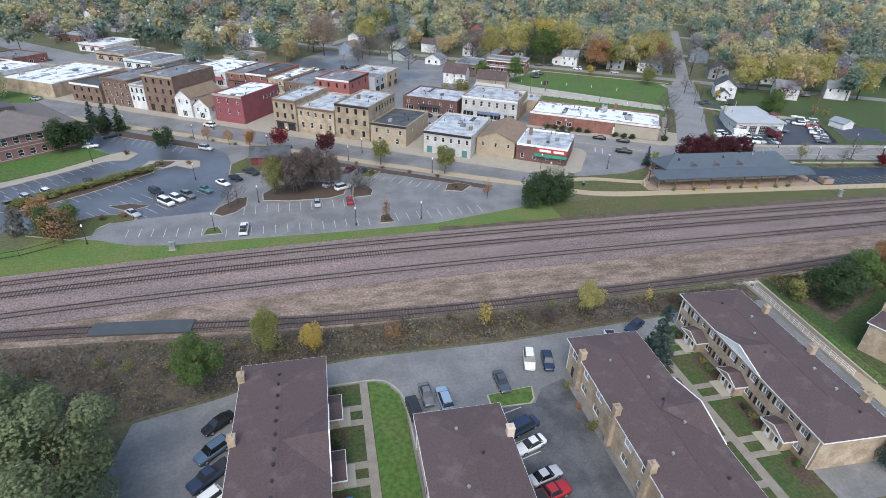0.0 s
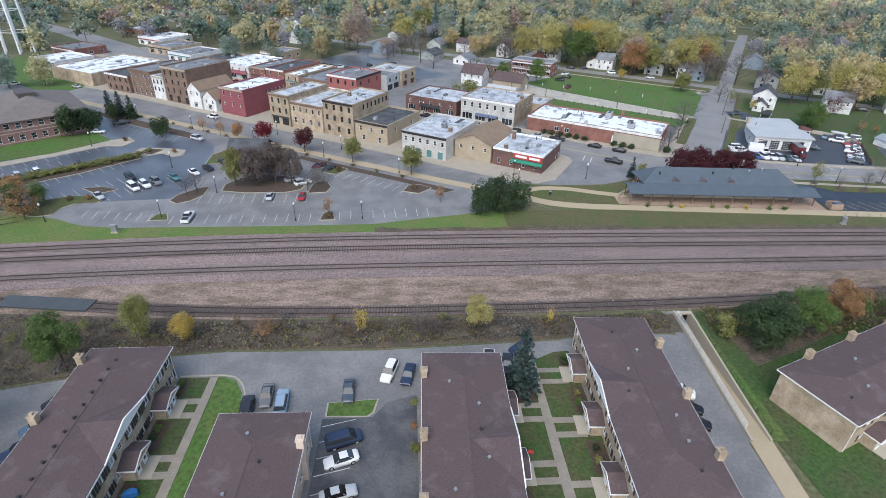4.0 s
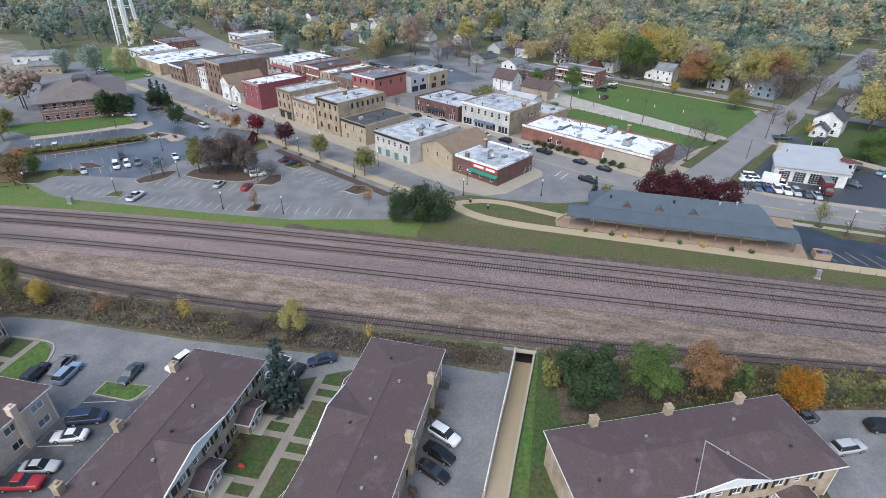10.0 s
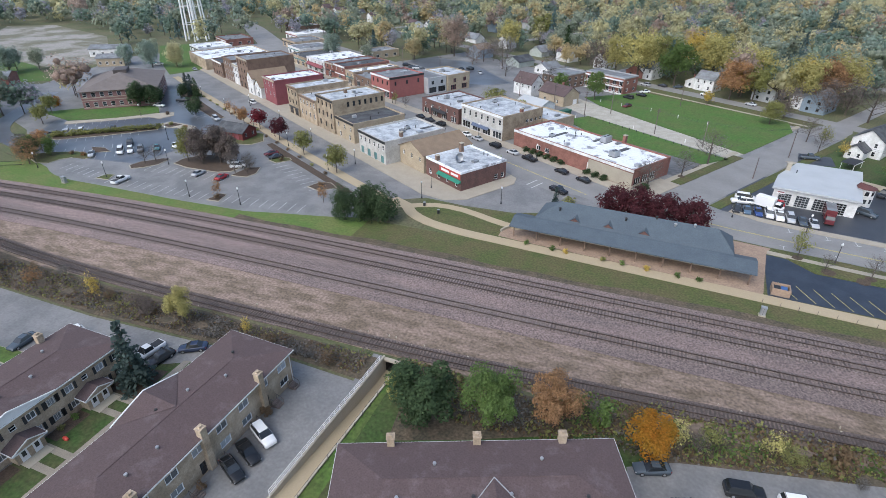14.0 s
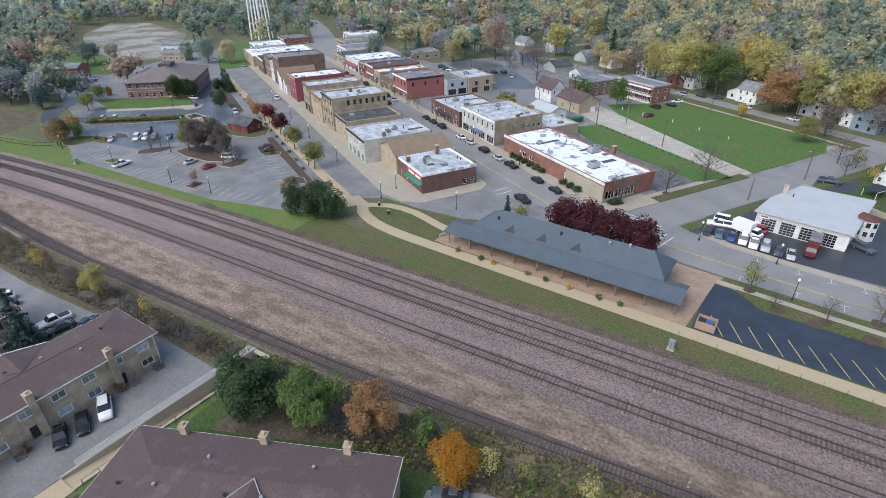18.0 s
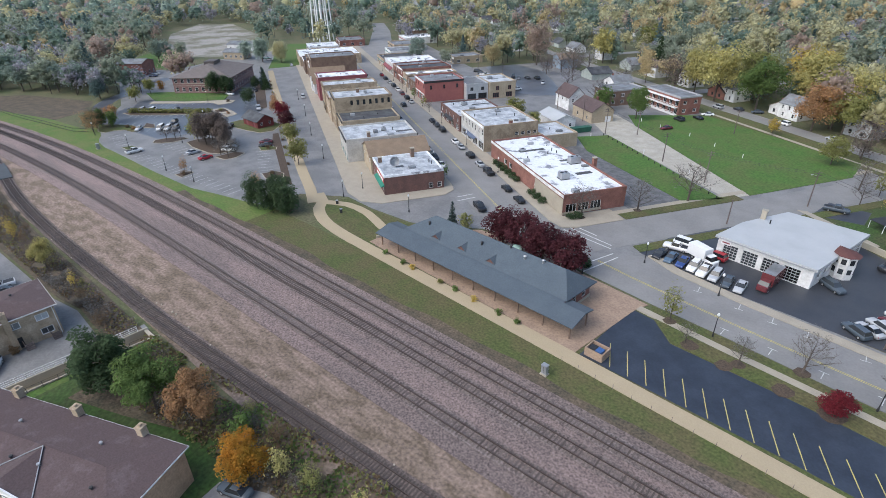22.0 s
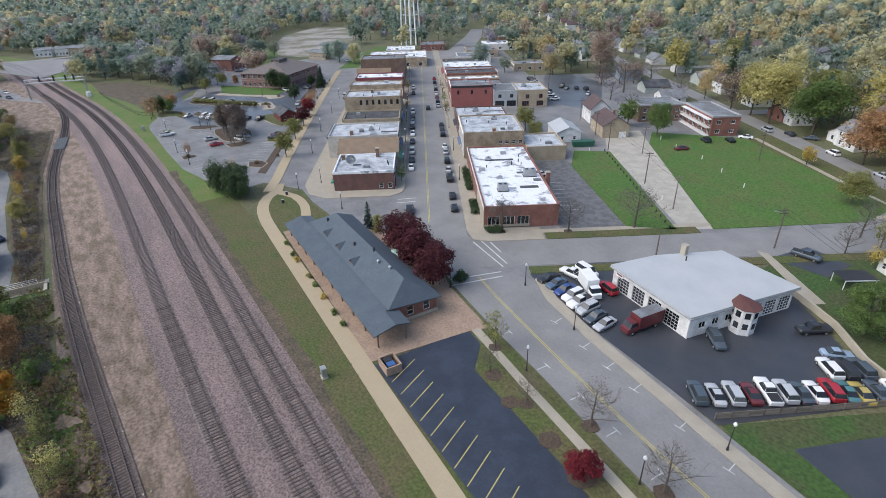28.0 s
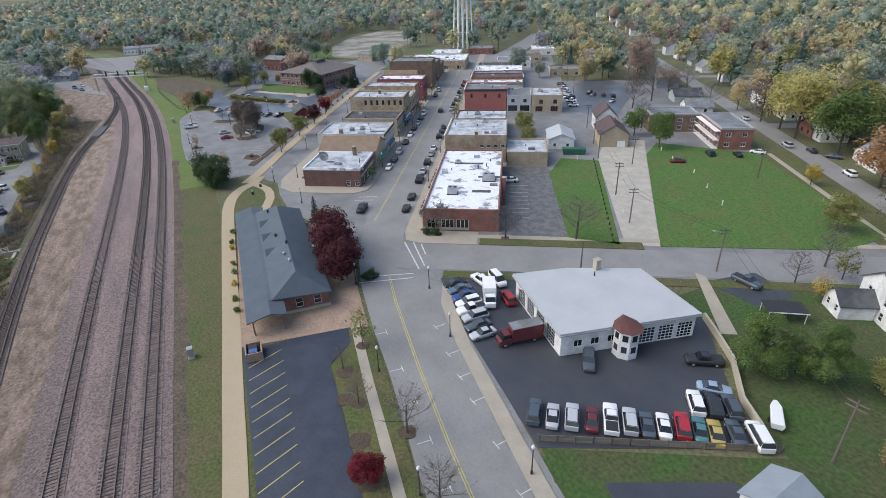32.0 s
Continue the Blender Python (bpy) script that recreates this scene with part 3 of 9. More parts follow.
def wall_side(mesh, m, length, height, holes, depth=0.16):
    """A wall face with real openings, from (0,0) to (length, height), facing -y of m. holes: (x0, z0, x1, z1)."""
    xs = sorted({0.0, length, *[q for h in holes for q in (h[0], h[2])]})
    zs = sorted({0.0, height, *[q for h in holes for q in (h[1], h[3])]})
    for i in range(len(xs) - 1):
        for k in range(len(zs) - 1):
            cx, cz = (xs[i] + xs[i + 1]) / 2, (zs[k] + zs[k + 1]) / 2
            if any(h[0] < cx < h[2] and h[1] < cz < h[3] for h in holes):
                continue
            q = [(xs[i], 0, zs[k]), (xs[i + 1], 0, zs[k]), (xs[i + 1], 0, zs[k + 1]), (xs[i], 0, zs[k + 1])]
            mesh.add([m @ Vector(p) for p in q], [(0, 1, 2, 3)])
    for x0, z0, x1, z1 in holes:
        a = [(x0, 0, z0), (x1, 0, z0), (x1, 0, z1), (x0, 0, z1)]
        b = [(x, depth, z) for x, _, z in a]
        mesh.add([m @ Vector(p) for p in a + b], [(0, 4, 5, 1), (1, 5, 6, 2), (2, 6, 7, 3), (3, 7, 4, 0)])


def row(n, length, z, w, h, kind="win", start=0.0, end=None, mat=None):
    """n openings spread evenly over a stretch of a wall."""
    end = length if end is None else end
    step = (end - start) / n
    return [(start + step * (i + 0.5), z, w, h, kind, mat) for i in range(n)]


def sides(w, d):
    """The poses and lengths of the four walls of a w by d house round the origin: near, right, far, left."""
    return {"near": (pose(-w / 2, -d / 2, 0), w), "right": (pose(w / 2, -d / 2, 0, 0, 0, 90), d), "far": (pose(w / 2, d / 2, 0, 0, 0, 180), w), "left": (pose(-w / 2, d / 2, 0, 0, 0, -90), d)}


def walls(t, w, d, h, mat, openings, frame_mat=None, glass=None):
    """The walls of a house as one part, its windows and doors as parts with their panes."""
    skins = {}
    for side, (m, length) in sides(w, d).items():
        ops = openings.get(side, [])
        mesh = skins.setdefault(mat.get(side, mat["rest"]) if isinstance(mat, dict) else mat, Mesh())
        wall_side(mesh, m, length, h, [(x - a / 2, z, x + a / 2, z + b) for x, z, a, b, _, _ in ops])
        for x, z, a, b, kind, fm in ops:
            fr, pane = window_meshes(a, b, kind)
            solid = kind in ("door", "panel")
            name = {"door": "door", "panel": "door", "garage": "garage_door", "shop": "shop_window"}.get(kind, "window")
            wob = part(name, Mesh().box(-a / 2 - 0.06, -0.05, -0.09, a / 2 + 0.06, 0.02, -0.005), frame_mat or WHITE, t, m=m @ pose(x, 0.10, z))
            fo = part("frame", fr, fm or frame_mat or WHITE, wob)
            if solid or fm or frame_mat:
                for slot in fo.material_slots:
                    slot.link = "OBJECT"
                    slot.material = fm or frame_mat or WHITE
            po = part("pane", pane, GLASS, wob)
            if glass and kind == "wide":
                po.material_slots[0].link = "OBJECT"
                po.material_slots[0].material = glass
            if kind == "panel":
                po.material_slots[0].link = "OBJECT"
                po.material_slots[0].material = fm or WHITE
    for skin, mesh in skins.items():
        part("wall", mesh, skin, t)


def flat_house(name, label, m, w, d, h, mat, roof, openings, frame_mat=None, coping=None, extras=()):
    """A flat-roofed house with a parapet, round the origin of m."""
    t = thing(name, m, label, "building")
    walls(t, w, d, h, mat, openings, frame_mat)
    part("roof", Mesh().box(-w / 2 + 0.32, -d / 2 + 0.32, h - 0.65, w / 2 - 0.32, d / 2 - 0.32, h - 0.40), roof, t)
    pp = Mesh()
    for x0, y0, x1, y1 in ((-w / 2 - 0.05, -d / 2 - 0.05, w / 2 + 0.05, -d / 2 + 0.33), (-w / 2 - 0.05, d / 2 - 0.33, w / 2 + 0.05, d / 2 + 0.05), (-w / 2 - 0.05, -d / 2 + 0.33, -w / 2 + 0.33, d / 2 - 0.33), (w / 2 - 0.33, -d / 2 + 0.33, w / 2 + 0.05, d / 2 - 0.33)):
        pp.box(x0, y0, h - 0.55, x1, y1, h + 0.06)
    part("parapet", pp, coping or (mat["rest"] if isinstance(mat, dict) else mat), t)
    return t


def roof_mesh(w, d, h, rise, over=0.4, along="y", hip=0.0, thick=0.16):
    """A pitched roof over a w by d house: gable where hip is 0, else hipped by that many metres at the ridge's ends."""
    if along == "x":
        w, d = d, w
    a, b = w / 2 + over, d / 2 + over
    k = max(b - hip, 0.01) if hip else b
    drop = rise * over / (w / 2)
    z0, z1 = h - drop, h + rise
    v = [(-a, -b, z0), (a, -b, z0), (a, b, z0), (-a, b, z0), (0, -k, z1), (0, k, z1)]
    lo = [(x, y, z - thick) for x, y, z in v]
    top = [(0, 4, 5, 3), (1, 2, 5, 4), (0, 1, 4), (2, 3, 5)] if hip else [(0, 4, 5, 3), (1, 2, 5, 4)]
    me = Mesh()
    if along == "x":
        v, lo = [(y, -x, z) for x, y, z in v], [(y, -x, z) for x, y, z in lo]
    bottom = [tuple(i + 6 for i in f)[::-1] for f in top]
    edge = [(0, 1, 7, 6), (1, 2, 8, 7), (2, 3, 9, 8), (3, 0, 6, 9)] if hip else [(1, 2, 8, 7), (3, 0, 6, 9), (0, 6, 10, 4), (4, 10, 7, 1), (2, 8, 11, 5), (5, 11, 9, 3)]
    me.add(v + lo, top + bottom + edge)
    return me


def gable_ends(w, d, h, rise, along="y"):
    """The two triangles of wall under a gable roof."""
    me = Mesh()
    a, b = (w / 2, d / 2) if along == "y" else (d / 2, w / 2)
    for s in (-1, 1):
        q = [(-a, s * b, h), (a, s * b, h), (0, s * b, h + rise - 0.05)]
        if along == "x":
            q = [(y, -x, z) for x, y, z in q]
        me.add(q, [(0, 1, 2)])
    return me


def pitched_house(name, label, m, w, d, h, rise, mat, roof, openings, along="y", hip=0.0, over=0.4, frame_mat=None, chimney=None):
    t = thing(name, m, label, "house")
    walls(t, w, d, h, mat, openings, frame_mat)
    part("roof", roof_mesh(w, d, h, rise, over, along, hip), roof, t)
    if not hip:
        ends = gable_ends(w, d, h, rise, along)
        for k in (0, 3):
            part("gable", Mesh().add(ends.v[k:k + 3], [(0, 1, 2)]), mat, t)
    if chimney:
        cx, cy = chimney
        part("chimney", Mesh().box(cx - 0.35, cy - 0.35, h, cx + 0.35, cy + 0.35, h + rise + 0.8).box(cx - 0.42, cy - 0.42, h + rise + 0.8, cx + 0.42, cy + 0.42, h + rise + 0.95), REDBRICK, t)
    return t


def town_m(v0, v1, u0, u1):
    x, y = town((v0 + v1) / 2, (u0 + u1) / 2)
    return pose(x, y, 0.0, 0, 0, TOWN_TURN), v1 - v0, u1 - u0


def town_block(name, label, v0, v1, u0, u1, h, mat, roof, openings, **more):
    m, w, d = town_m(v0, v1, u0, u1)
    ops = openings(w, d) if callable(openings) else openings
    t = flat_house(name, label, m, w, d, h, mat, roof, ops, **more)
    pick = random.Random(int(v0 * 31 + u0 * 17))
    for side, s in (("left", -1), ("right", 1)):
        if not ops.get(side):
            continue
        x0, x1 = sorted((s * (w / 2 + 0.04), s * (w / 2 + 0.40)))
        if h > 6.5:
            co = part("cornice", Mesh().box(x0, -d / 2, h - 0.34, x1, d / 2, h - 0.06).box(min(x0, x1, key=abs) if s > 0 else x1 - 0.24, -d / 2 + 0.02, h - 0.78, (x0 + 0.24) if s > 0 else x1, d / 2 - 0.02, h - 0.34), pick.choice((CONCRETE, DARK, WHITE, BROWNBRICK)), t, "projecting cornice")
            for k in range(int(d / 1.4) if u0 < 75 else 0):
                y = -d / 2 + 0.7 + 1.4 * k
                part("bracket", Mesh().box(x0 + 0.02, y - 0.1, h - 0.56, x1 - 0.02, y + 0.1, h - 0.34), co.data.materials[0], co)
        if any(o[4] == "shop" for o in ops[side]) and not any(2.5 < o[1] < 3.5 for o in ops[side]):
            part("sign_band", Mesh().box(*sorted((s * w / 2, s * (w / 2 + 0.14)))[:1], -d / 2 + 0.4, 2.98, max(s * w / 2, s * (w / 2 + 0.14)), d / 2 - 0.4, 3.5), pick.choice((MAROON, DARK, GREENPAINT, CREAM, WHITE, GREYSIDING)), t, "painted shop sign band")
    z = h - 0.40
    for k in range(int(w * d / 60)):
        x, y = pick.uniform(-w / 2 + 1.5, w / 2 - 1.5), pick.uniform(-d / 2 + 1.5, d / 2 - 1.5)
        if k % 3 == 0:
            part("roof_pipe", Mesh().tube((x, y, z), (x, y, z + pick.uniform(0.5, 1.1)), 0.13, 0.13, 7), DARK, t)
        elif k % 3 == 1:
            a, b = pick.uniform(0.5, 1.1), pick.uniform(0.4, 0.9)
            part("roof_hatch", Mesh().box(x - a, y - b, z, x + a, y + b, z + pick.uniform(0.4, 0.9)), pick.choice((METAL, GREYSIDING, ROOFGREY)), t)
        else:
            a = pick.uniform(2.0, min(w, d) / 2 - 0.5)
            x, y = max(-w / 2 + 0.4, min(w / 2 - 0.4 - a, x)), y
            part("roof_patch", Mesh().box(x, y - pick.uniform(0.4, 1.2), z, x + a, y + 0.5, z + 0.03), pick.choice((ROOFGREY, ROOFPATCHY, ROOFBLACK)), t, "patched strip of roofing felt")
    return t


# apartments
SHUTTER = Mesh().box(-0.19, -0.05, -0.02, 0.19, -0.003, 1.24).done("shutter")


def apartment(label, m, w, d, entrances, far_windows=True, mirror=False, chimneys=(), pediment=None, vents=False, brick=None, flashing=False, end_brick=None):
    """A two-storey brick block of flats, w wide and d long, its doors on the +x side (or -x, if mirrored). entrances: places along y."""
    t = thing("apartment_block", m, label, "apartment building", "brick apartment blocks")
    h, rise, brick = 5.9, 0.9, brick or TANBRICK
    front, back = ("left", "right") if mirror else ("right", "left")
    flip = lambda y: (d / 2 - y) if mirror else (y + d / 2)
    fo, bo = [], []
    for y in entrances:
        for dy in (-5.2, -2.4, 2.4, 5.2):
            if abs(y + dy) < d / 2 - 1:
                fo.append((flip(y + dy), 0.9, 1.25, 1.2, "wide", None))
                fo.append((flip(y + dy), 3.7, 1.25, 1.2, "wide", None))
        fo.append((flip(y), 3.9, 0.9, 0.9, "win", None))
    n = int(d / 4.0)
    bflip = lambda y: (y + d / 2) if mirror else (d / 2 - y)
    for i in range(n):
        y = -d / 2 + d * (i + 0.5) / n
        bo.append((bflip(y), 0.9 if i % 3 else 0.06, 1.9 if i % 3 else 0.95, 1.3 if i % 3 else 2.05, "wide" if i % 3 else "door", None if i % 3 else DARK))
        bo.append((bflip(y), 3.7, 1.9, 1.3, "wide", None))
    ends = [(w * 0.3, 3.7, 1.2, 1.1, "wide", None), (w * 0.3, 1.0, 1.2, 1.1, "wide", None)] if far_windows else []
    walls(t, w, d, h, {"far": end_brick, "rest": brick} if end_brick else brick, {front: fo, back: bo, "far": ends}, glass=BLIND)
    sm, _ = sides(w, d)[front]
    for x, z, a, b, kind, _ in fo:
        if kind == "wide":
            for e in (-1, 1):
                part("shutter", SHUTTER, DARK, t, m=sm @ pose(x + e * (a / 2 + 0.26), 0, z))
    part("roof", roof_mesh(w, d, h + 0.12, rise, 0.45, hip=6.0), SHINGLE, t)
    for e in (-1, 1):
        part("ridge_cap", Mesh().tube((0, 0, h + rise + 0.10), (0, e * (d / 2 - 5.6), h + rise + 0.10), 0.10, 0.10, 4), SHINGLE, t)
    a, b = w / 2 + 0.5, d / 2 + 0.5
    for x0, y0, x1, y1 in ((-a, -b + 0.12, -a + 0.12, b - 0.12), (a - 0.12, -b + 0.12, a, b - 0.12), (-a, -b, a, -b + 0.12), (-a, b - 0.12, a, b)):
        part("gutter", Mesh().box(x0, y0, h - 0.16, x1, y1, h + 0.03), WHITE, t, "white painted gutter")
    part("soffit", Mesh().box(-a + 0.13, -b + 0.13, h - 0.14, a - 0.13, b - 0.13, h - 0.06), WHITE, t)
    for y in (-d / 2 + 0.3, d / 2 - 0.3):
        for e in (-1, 1):
            part("downpipe", Mesh().tube((e * (w / 2 + 0.08), y, 0.1), (e * (w / 2 + 0.08), y, h - 0.14), 0.055, 0.055, 6), WHITE, t)
    s = -1 if mirror else 1
    for y in entrances:
        x0, x1 = (w / 2, w / 2 + 1.7)
        po = part("porch", Mesh().box(s * x0 if s > 0 else -x1, y - 1.9, 0.12, s * x1 if s > 0 else -x0, y + 1.9, 2.35), TANBRICK, t, "small brick entrance porch")
        v = [(s * (x0 - 0.2), y - 2.3, 2.3), (s * (x0 - 0.2), y + 2.3, 2.3), (s * (x0 - 0.2), y, 3.25), (s * (x1 + 0.5), y - 2.3, 2.3), (s * (x1 + 0.5), y + 2.3, 2.3), (s * (x1 + 0.5), y, 3.25)]
        v += [(x, yy, z + 0.14) for x, yy, z in v]
        part("porch_roof", Mesh().add(v, [(6, 8, 11, 9), (7, 10, 11, 8), (0, 3, 5, 2), (1, 2, 5, 4), (0, 6, 9, 3), (1, 4, 10, 7), (6, 0, 2, 8), (8, 2, 1, 7)]), SHINGLE, po)
        part("porch_gable", Mesh().add([(s * (x1 + 0.45), y - 2.2, 2.3), (s * (x1 + 0.45), y + 2.2, 2.3), (s * (x1 + 0.45), y, 3.2), (s * (x1 + 0.4), y - 2.2, 2.3), (s * (x1 + 0.4), y + 2.2, 2.3), (s * (x1 + 0.4), y, 3.2)], [(0, 1, 2), (5, 4, 3), (0, 3, 4, 1)]), TANBRICK, po)
        part("porch_trim", Mesh().box(min(s * (x1 + 0.3), s * (x1 + 0.52)), y - 2.3, 2.12, max(s * (x1 + 0.3), s * (x1 + 0.52)), y + 2.3, 2.30), WHITE, po)
        for e in (-1, 1):
            part("bargeboard", Mesh().tube((s * (x1 + 0.53), y + e * 2.32, 2.34), (s * (x1 + 0.53), y, 3.30), 0.085, 0.085, 4), WHITE, po, "white curved porch edge")
            part("side_trim", Mesh().box(*sorted((s * x0, s * (x1 + 0.5)))[:1], y + e * 2.32 - 0.05, 2.24, max(s * x0, s * (x1 + 0.5)), y + e * 2.32 + 0.05, 2.42), WHITE, po)
        for dy in (-0.85, 0.85):
            part("front_door", Mesh().box(min(s * x1, s * (x1 + 0.06)), y + dy - 0.5, 0.14, max(s * x1, s * (x1 + 0.06)), y + dy + 0.5, 2.15), WHITE, po, "white front door")
            part("door_glass", Mesh().box(min(s * (x1 + 0.06), s * (x1 + 0.075)), y + dy - 0.25, 0.9, max(s * (x1 + 0.06), s * (x1 + 0.075)), y + dy + 0.25, 1.9), GLASS, po)
        part("porch_step", Mesh().box(min(s * x1, s * (x1 + 1.6)), y - 1.7, 0.02, max(s * x1, s * (x1 + 1.6)), y + 1.7, 0.17), CONCRETE, t)
    for y in chimneys:
        cx = -s * (w / 2 + 0.15)
        part("chimney", Mesh().box(cx - 0.45, y - 0.45, 0.1, cx + 0.45, y + 0.45, 7.3).box(cx - 0.52, y - 0.52, 7.3, cx + 0.52, y + 0.52, 7.45).box(cx - 0.2, y - 0.2, 7.45, cx + 0.2, y + 0.2, 7.75), brick, t)
    if pediment is not None:
        y0, half = pediment
        xe = s * (w / 2 + 0.45)
        v = [(xe, y0 - half, h - 0.02), (xe, y0 + half, h - 0.02), (xe, y0, h + 1.45), (s * 0.15, y0, h + 1.04)]
        part("gable_roof", Mesh().add([(x + s * 0.05, y, z + 0.06) for x, y, z in v], [(0, 2, 3), (1, 3, 2)]), SHINGLE, t)
        for e in ((0, 1) if flashing else ()):
            part("valley_flashing", Mesh().tube((v[e][0] + s * 0.05, v[e][1], v[e][2] + 0.13), (v[3][0], v[3][1], v[3][2] + 0.13), 0.07, 0.07, 4), GREYSIDING, t)
        for e in (0, 1):
            part("verge_board", Mesh().tube((v[e][0] + s * 0.08, v[e][1], v[e][2] + 0.06), (v[2][0] + s * 0.08, v[2][1], v[2][2] + 0.08), 0.11, 0.11, 4), WHITE, t)
        part("pediment", Mesh().add([v[0], v[1], v[2], (xe - s * 0.1, y0 - half, h - 0.02), (xe - s * 0.1, y0 + half, h - 0.02), (xe - s * 0.1, y0, h + 1.45)], [(0, 1, 2), (5, 4, 3), (0, 3, 4, 1)]), WHITE, t, "white boarded gable")
    for i in range(int(d / (2.2 if vents else 4.2))):
        y = -d / 2 + 3.0 + (2.2 if vents else 4.2) * i
        x = -0.5 if vents else random.choice((-2.2, -1.2, 1.4, 2.4)) + random.uniform(-0.3, 0.3)
        if abs(y) < d / 2 - 2.5:
            z = h + 0.12 + rise * min(1 - abs(x) / (w / 2), (d / 2 - abs(y)) / 6.0)
            part("roof_vent", Mesh().tube((x, y, z - 0.25), (x, y, z + 0.28), 0.13, 0.13, 8).tube((x, y, z + 0.28), (x, y, z + 0.40), 0.24, 0.2, 8), DARK if vents or i % 3 == 0 else METAL, t)
    return t


APARTMENTS = [
    apartment("tan brick apartment block with a row of roof vents", pose(-9.0, 40.2, 0.05, 0, 0, 0.5), 11.0, 43.5, (-14.5, -4.6, 5.3, 15.2), chimneys=(-16, -4, 8, 19), pediment=(6.8, 5.6), vents=True),
    apartment("short tan brick apartment block with brown roof", pose(13.6, 30.5, 0.05, 0, 0, -0.5), 11.0, 36.0, (-8, 4), mirror=True, chimneys=(-8, 1, 13), brick=PALEBRICK),
    apartment("long tan brick apartment block beside an asphalt court", pose(40.0, 38.0, 0.05, 0, 0, -1.0), 11.0, 43.0, (-15.2, -5, 5, 15.2), chimneys=(-14, -3, 6, 17), pediment=(5.0, 6.0)),
    apartment("tan brick apartment block with white gable beside lawns", pose(65.2, 51.2, 0.05, 0, 0, -2.2), 11.0, 32.6, (-11.1, -0.8, 9.5), mirror=True, chimneys=(-11, -1, 9.5), pediment=(0.7, 5.4)),
    apartment("tan brick apartment block with three chimneys beside pines", pose(105.1, 56.2, 0.05, 0, 0, -67.5), 10.8, 33.2, (-10.5, 0.5, 11.0), chimneys=(-10.5, 0, 10.5), pediment=(1.5, 5.0), flashing=True, end_brick=ORANGEBRICK),
]

# ---- town ----
def shop_front(w, n=1):
    return row(n, w, 0.35, w / n - 1.0, 2.4, "shop")


town_block("corner_shop", "red brick corner shop with white roof and red sign", -26.0, -9.2, 24.5, 40.5, 5.6, DARKBRICK, ROOFPATCHY,
           lambda w, d: {"left": row(4, d, 1.0, 1.0, 1.6), "right": row(3, d, 0.5, 2.4, 2.2, "shop"), "near": row(2, w, 0.6, 1.2, 1.5, start=w - 5, end=w)}, coping=ROOFWHITE)
m, w, d = town_m(-26.5, -8.6, 41.0, 53.5)
pitched_house("gabled_shop", "tan gabled house with brown shingle roof", m, w, d, 5.9, 2.7, CREAM, ROOFTAN, {"left": row(3, d, 3.4, 0.9, 1.3), "right": row(3, d, 0.4, 2.4, 2.3, "shop"), "near": []}, along="x")
town_block("white_shop", "white two-storey shop with green doors and patched pale roof", -31.5, -8.8, 54.0, 70.0, 7.4, GREYWHITE, ROOFPATCHY,
           lambda w, d: {"left": row(6, d, 4.3, 1.0, 1.5) + row(4, d, 0.2, 1.8, 2.3, "panel", mat=GREENPAINT), "right": row(3, d, 0.4, 3.2, 2.4, "shop") + row(4, d, 4.0, 1.1, 1.6)}, frame_mat=None)
town_block("black_roofed_house", "low tan brick house with black flat roof", -29.5, -9.0, 77.0, 90.0, 7.0, CREAM, ROOFBLACK,
           lambda w, d: {"left": row(3, d, 3.8, 1.0, 1.5) + row(2, d, 0.6, 1.2, 1.8), "near": row(2, w, 3.8, 1.0, 1.4), "right": row(3, d, 0.4, 3.0, 2.4, "shop")})
town_block("tall_cream_house", "three-storey cream brick house with white roof", -30.0, -8.8, 90.3, 103.0, 12.0, DULLTAN, ROOFPATCHY,
           lambda w, d: {"left": row(4, d, 9.0, 1.0, 1.8) + row(4, d, 5.4, 1.0, 1.8) + row(3, d, 1.6, 1.1, 2.0), "near": row(7, w, 9.0, 0.95, 1.8, start=5), "right": row(4, d, 5.0, 1.0, 1.9) + row(3, d, 0.4, 3.0, 2.5, "shop")}, frame_mat=DARK)
town_block("cream_house", "two-storey cream brick house with grey roof", -30.5, -8.8, 103.3, 117.5, 9.4, TANBRICK, ROOFPATCHY,
           lambda w, d: {"left": row(5, d, 6.2, 1.0, 1.7) + row(4, d, 2.2, 1.1, 1.9), "right": row(4, d, 5.0, 1.0, 1.9) + row(3, d, 0.4, 3.4, 2.5, "shop")})
town_block("brick_shop_house", "tan brick shop house with dark arched windows", -31.0, -9.0, 117.8, 127.0, 11.2, DULLTAN, ROOFPATCHY,
           lambda w, d: {"left": row(3, d, 8.0, 0.9, 1.9) + row(3, d, 4.6, 0.9, 1.9) + row(2, d, 0.5, 3.0, 2.6, "shop"), "near": row(4, w, 8.0, 0.8, 1.5), "right": row(3, d, 5.0, 1.0, 1.9)}, frame_mat=DARK)
town_block("maroon_house", "maroon painted brick house with white roof", -31.0, -9.0, 140.0, 152.5, 10.2, MAROON, ROOFWHITE,
           lambda w, d: {"left": row(3, d, 7.0, 0.9, 1.8) + row(3, d, 3.4, 0.9, 1.8), "near": row(5, w, 6.6, 1.0, 1.4, start=w * 0.5), "right": row(4, d, 5.0, 1.0, 1.9)})
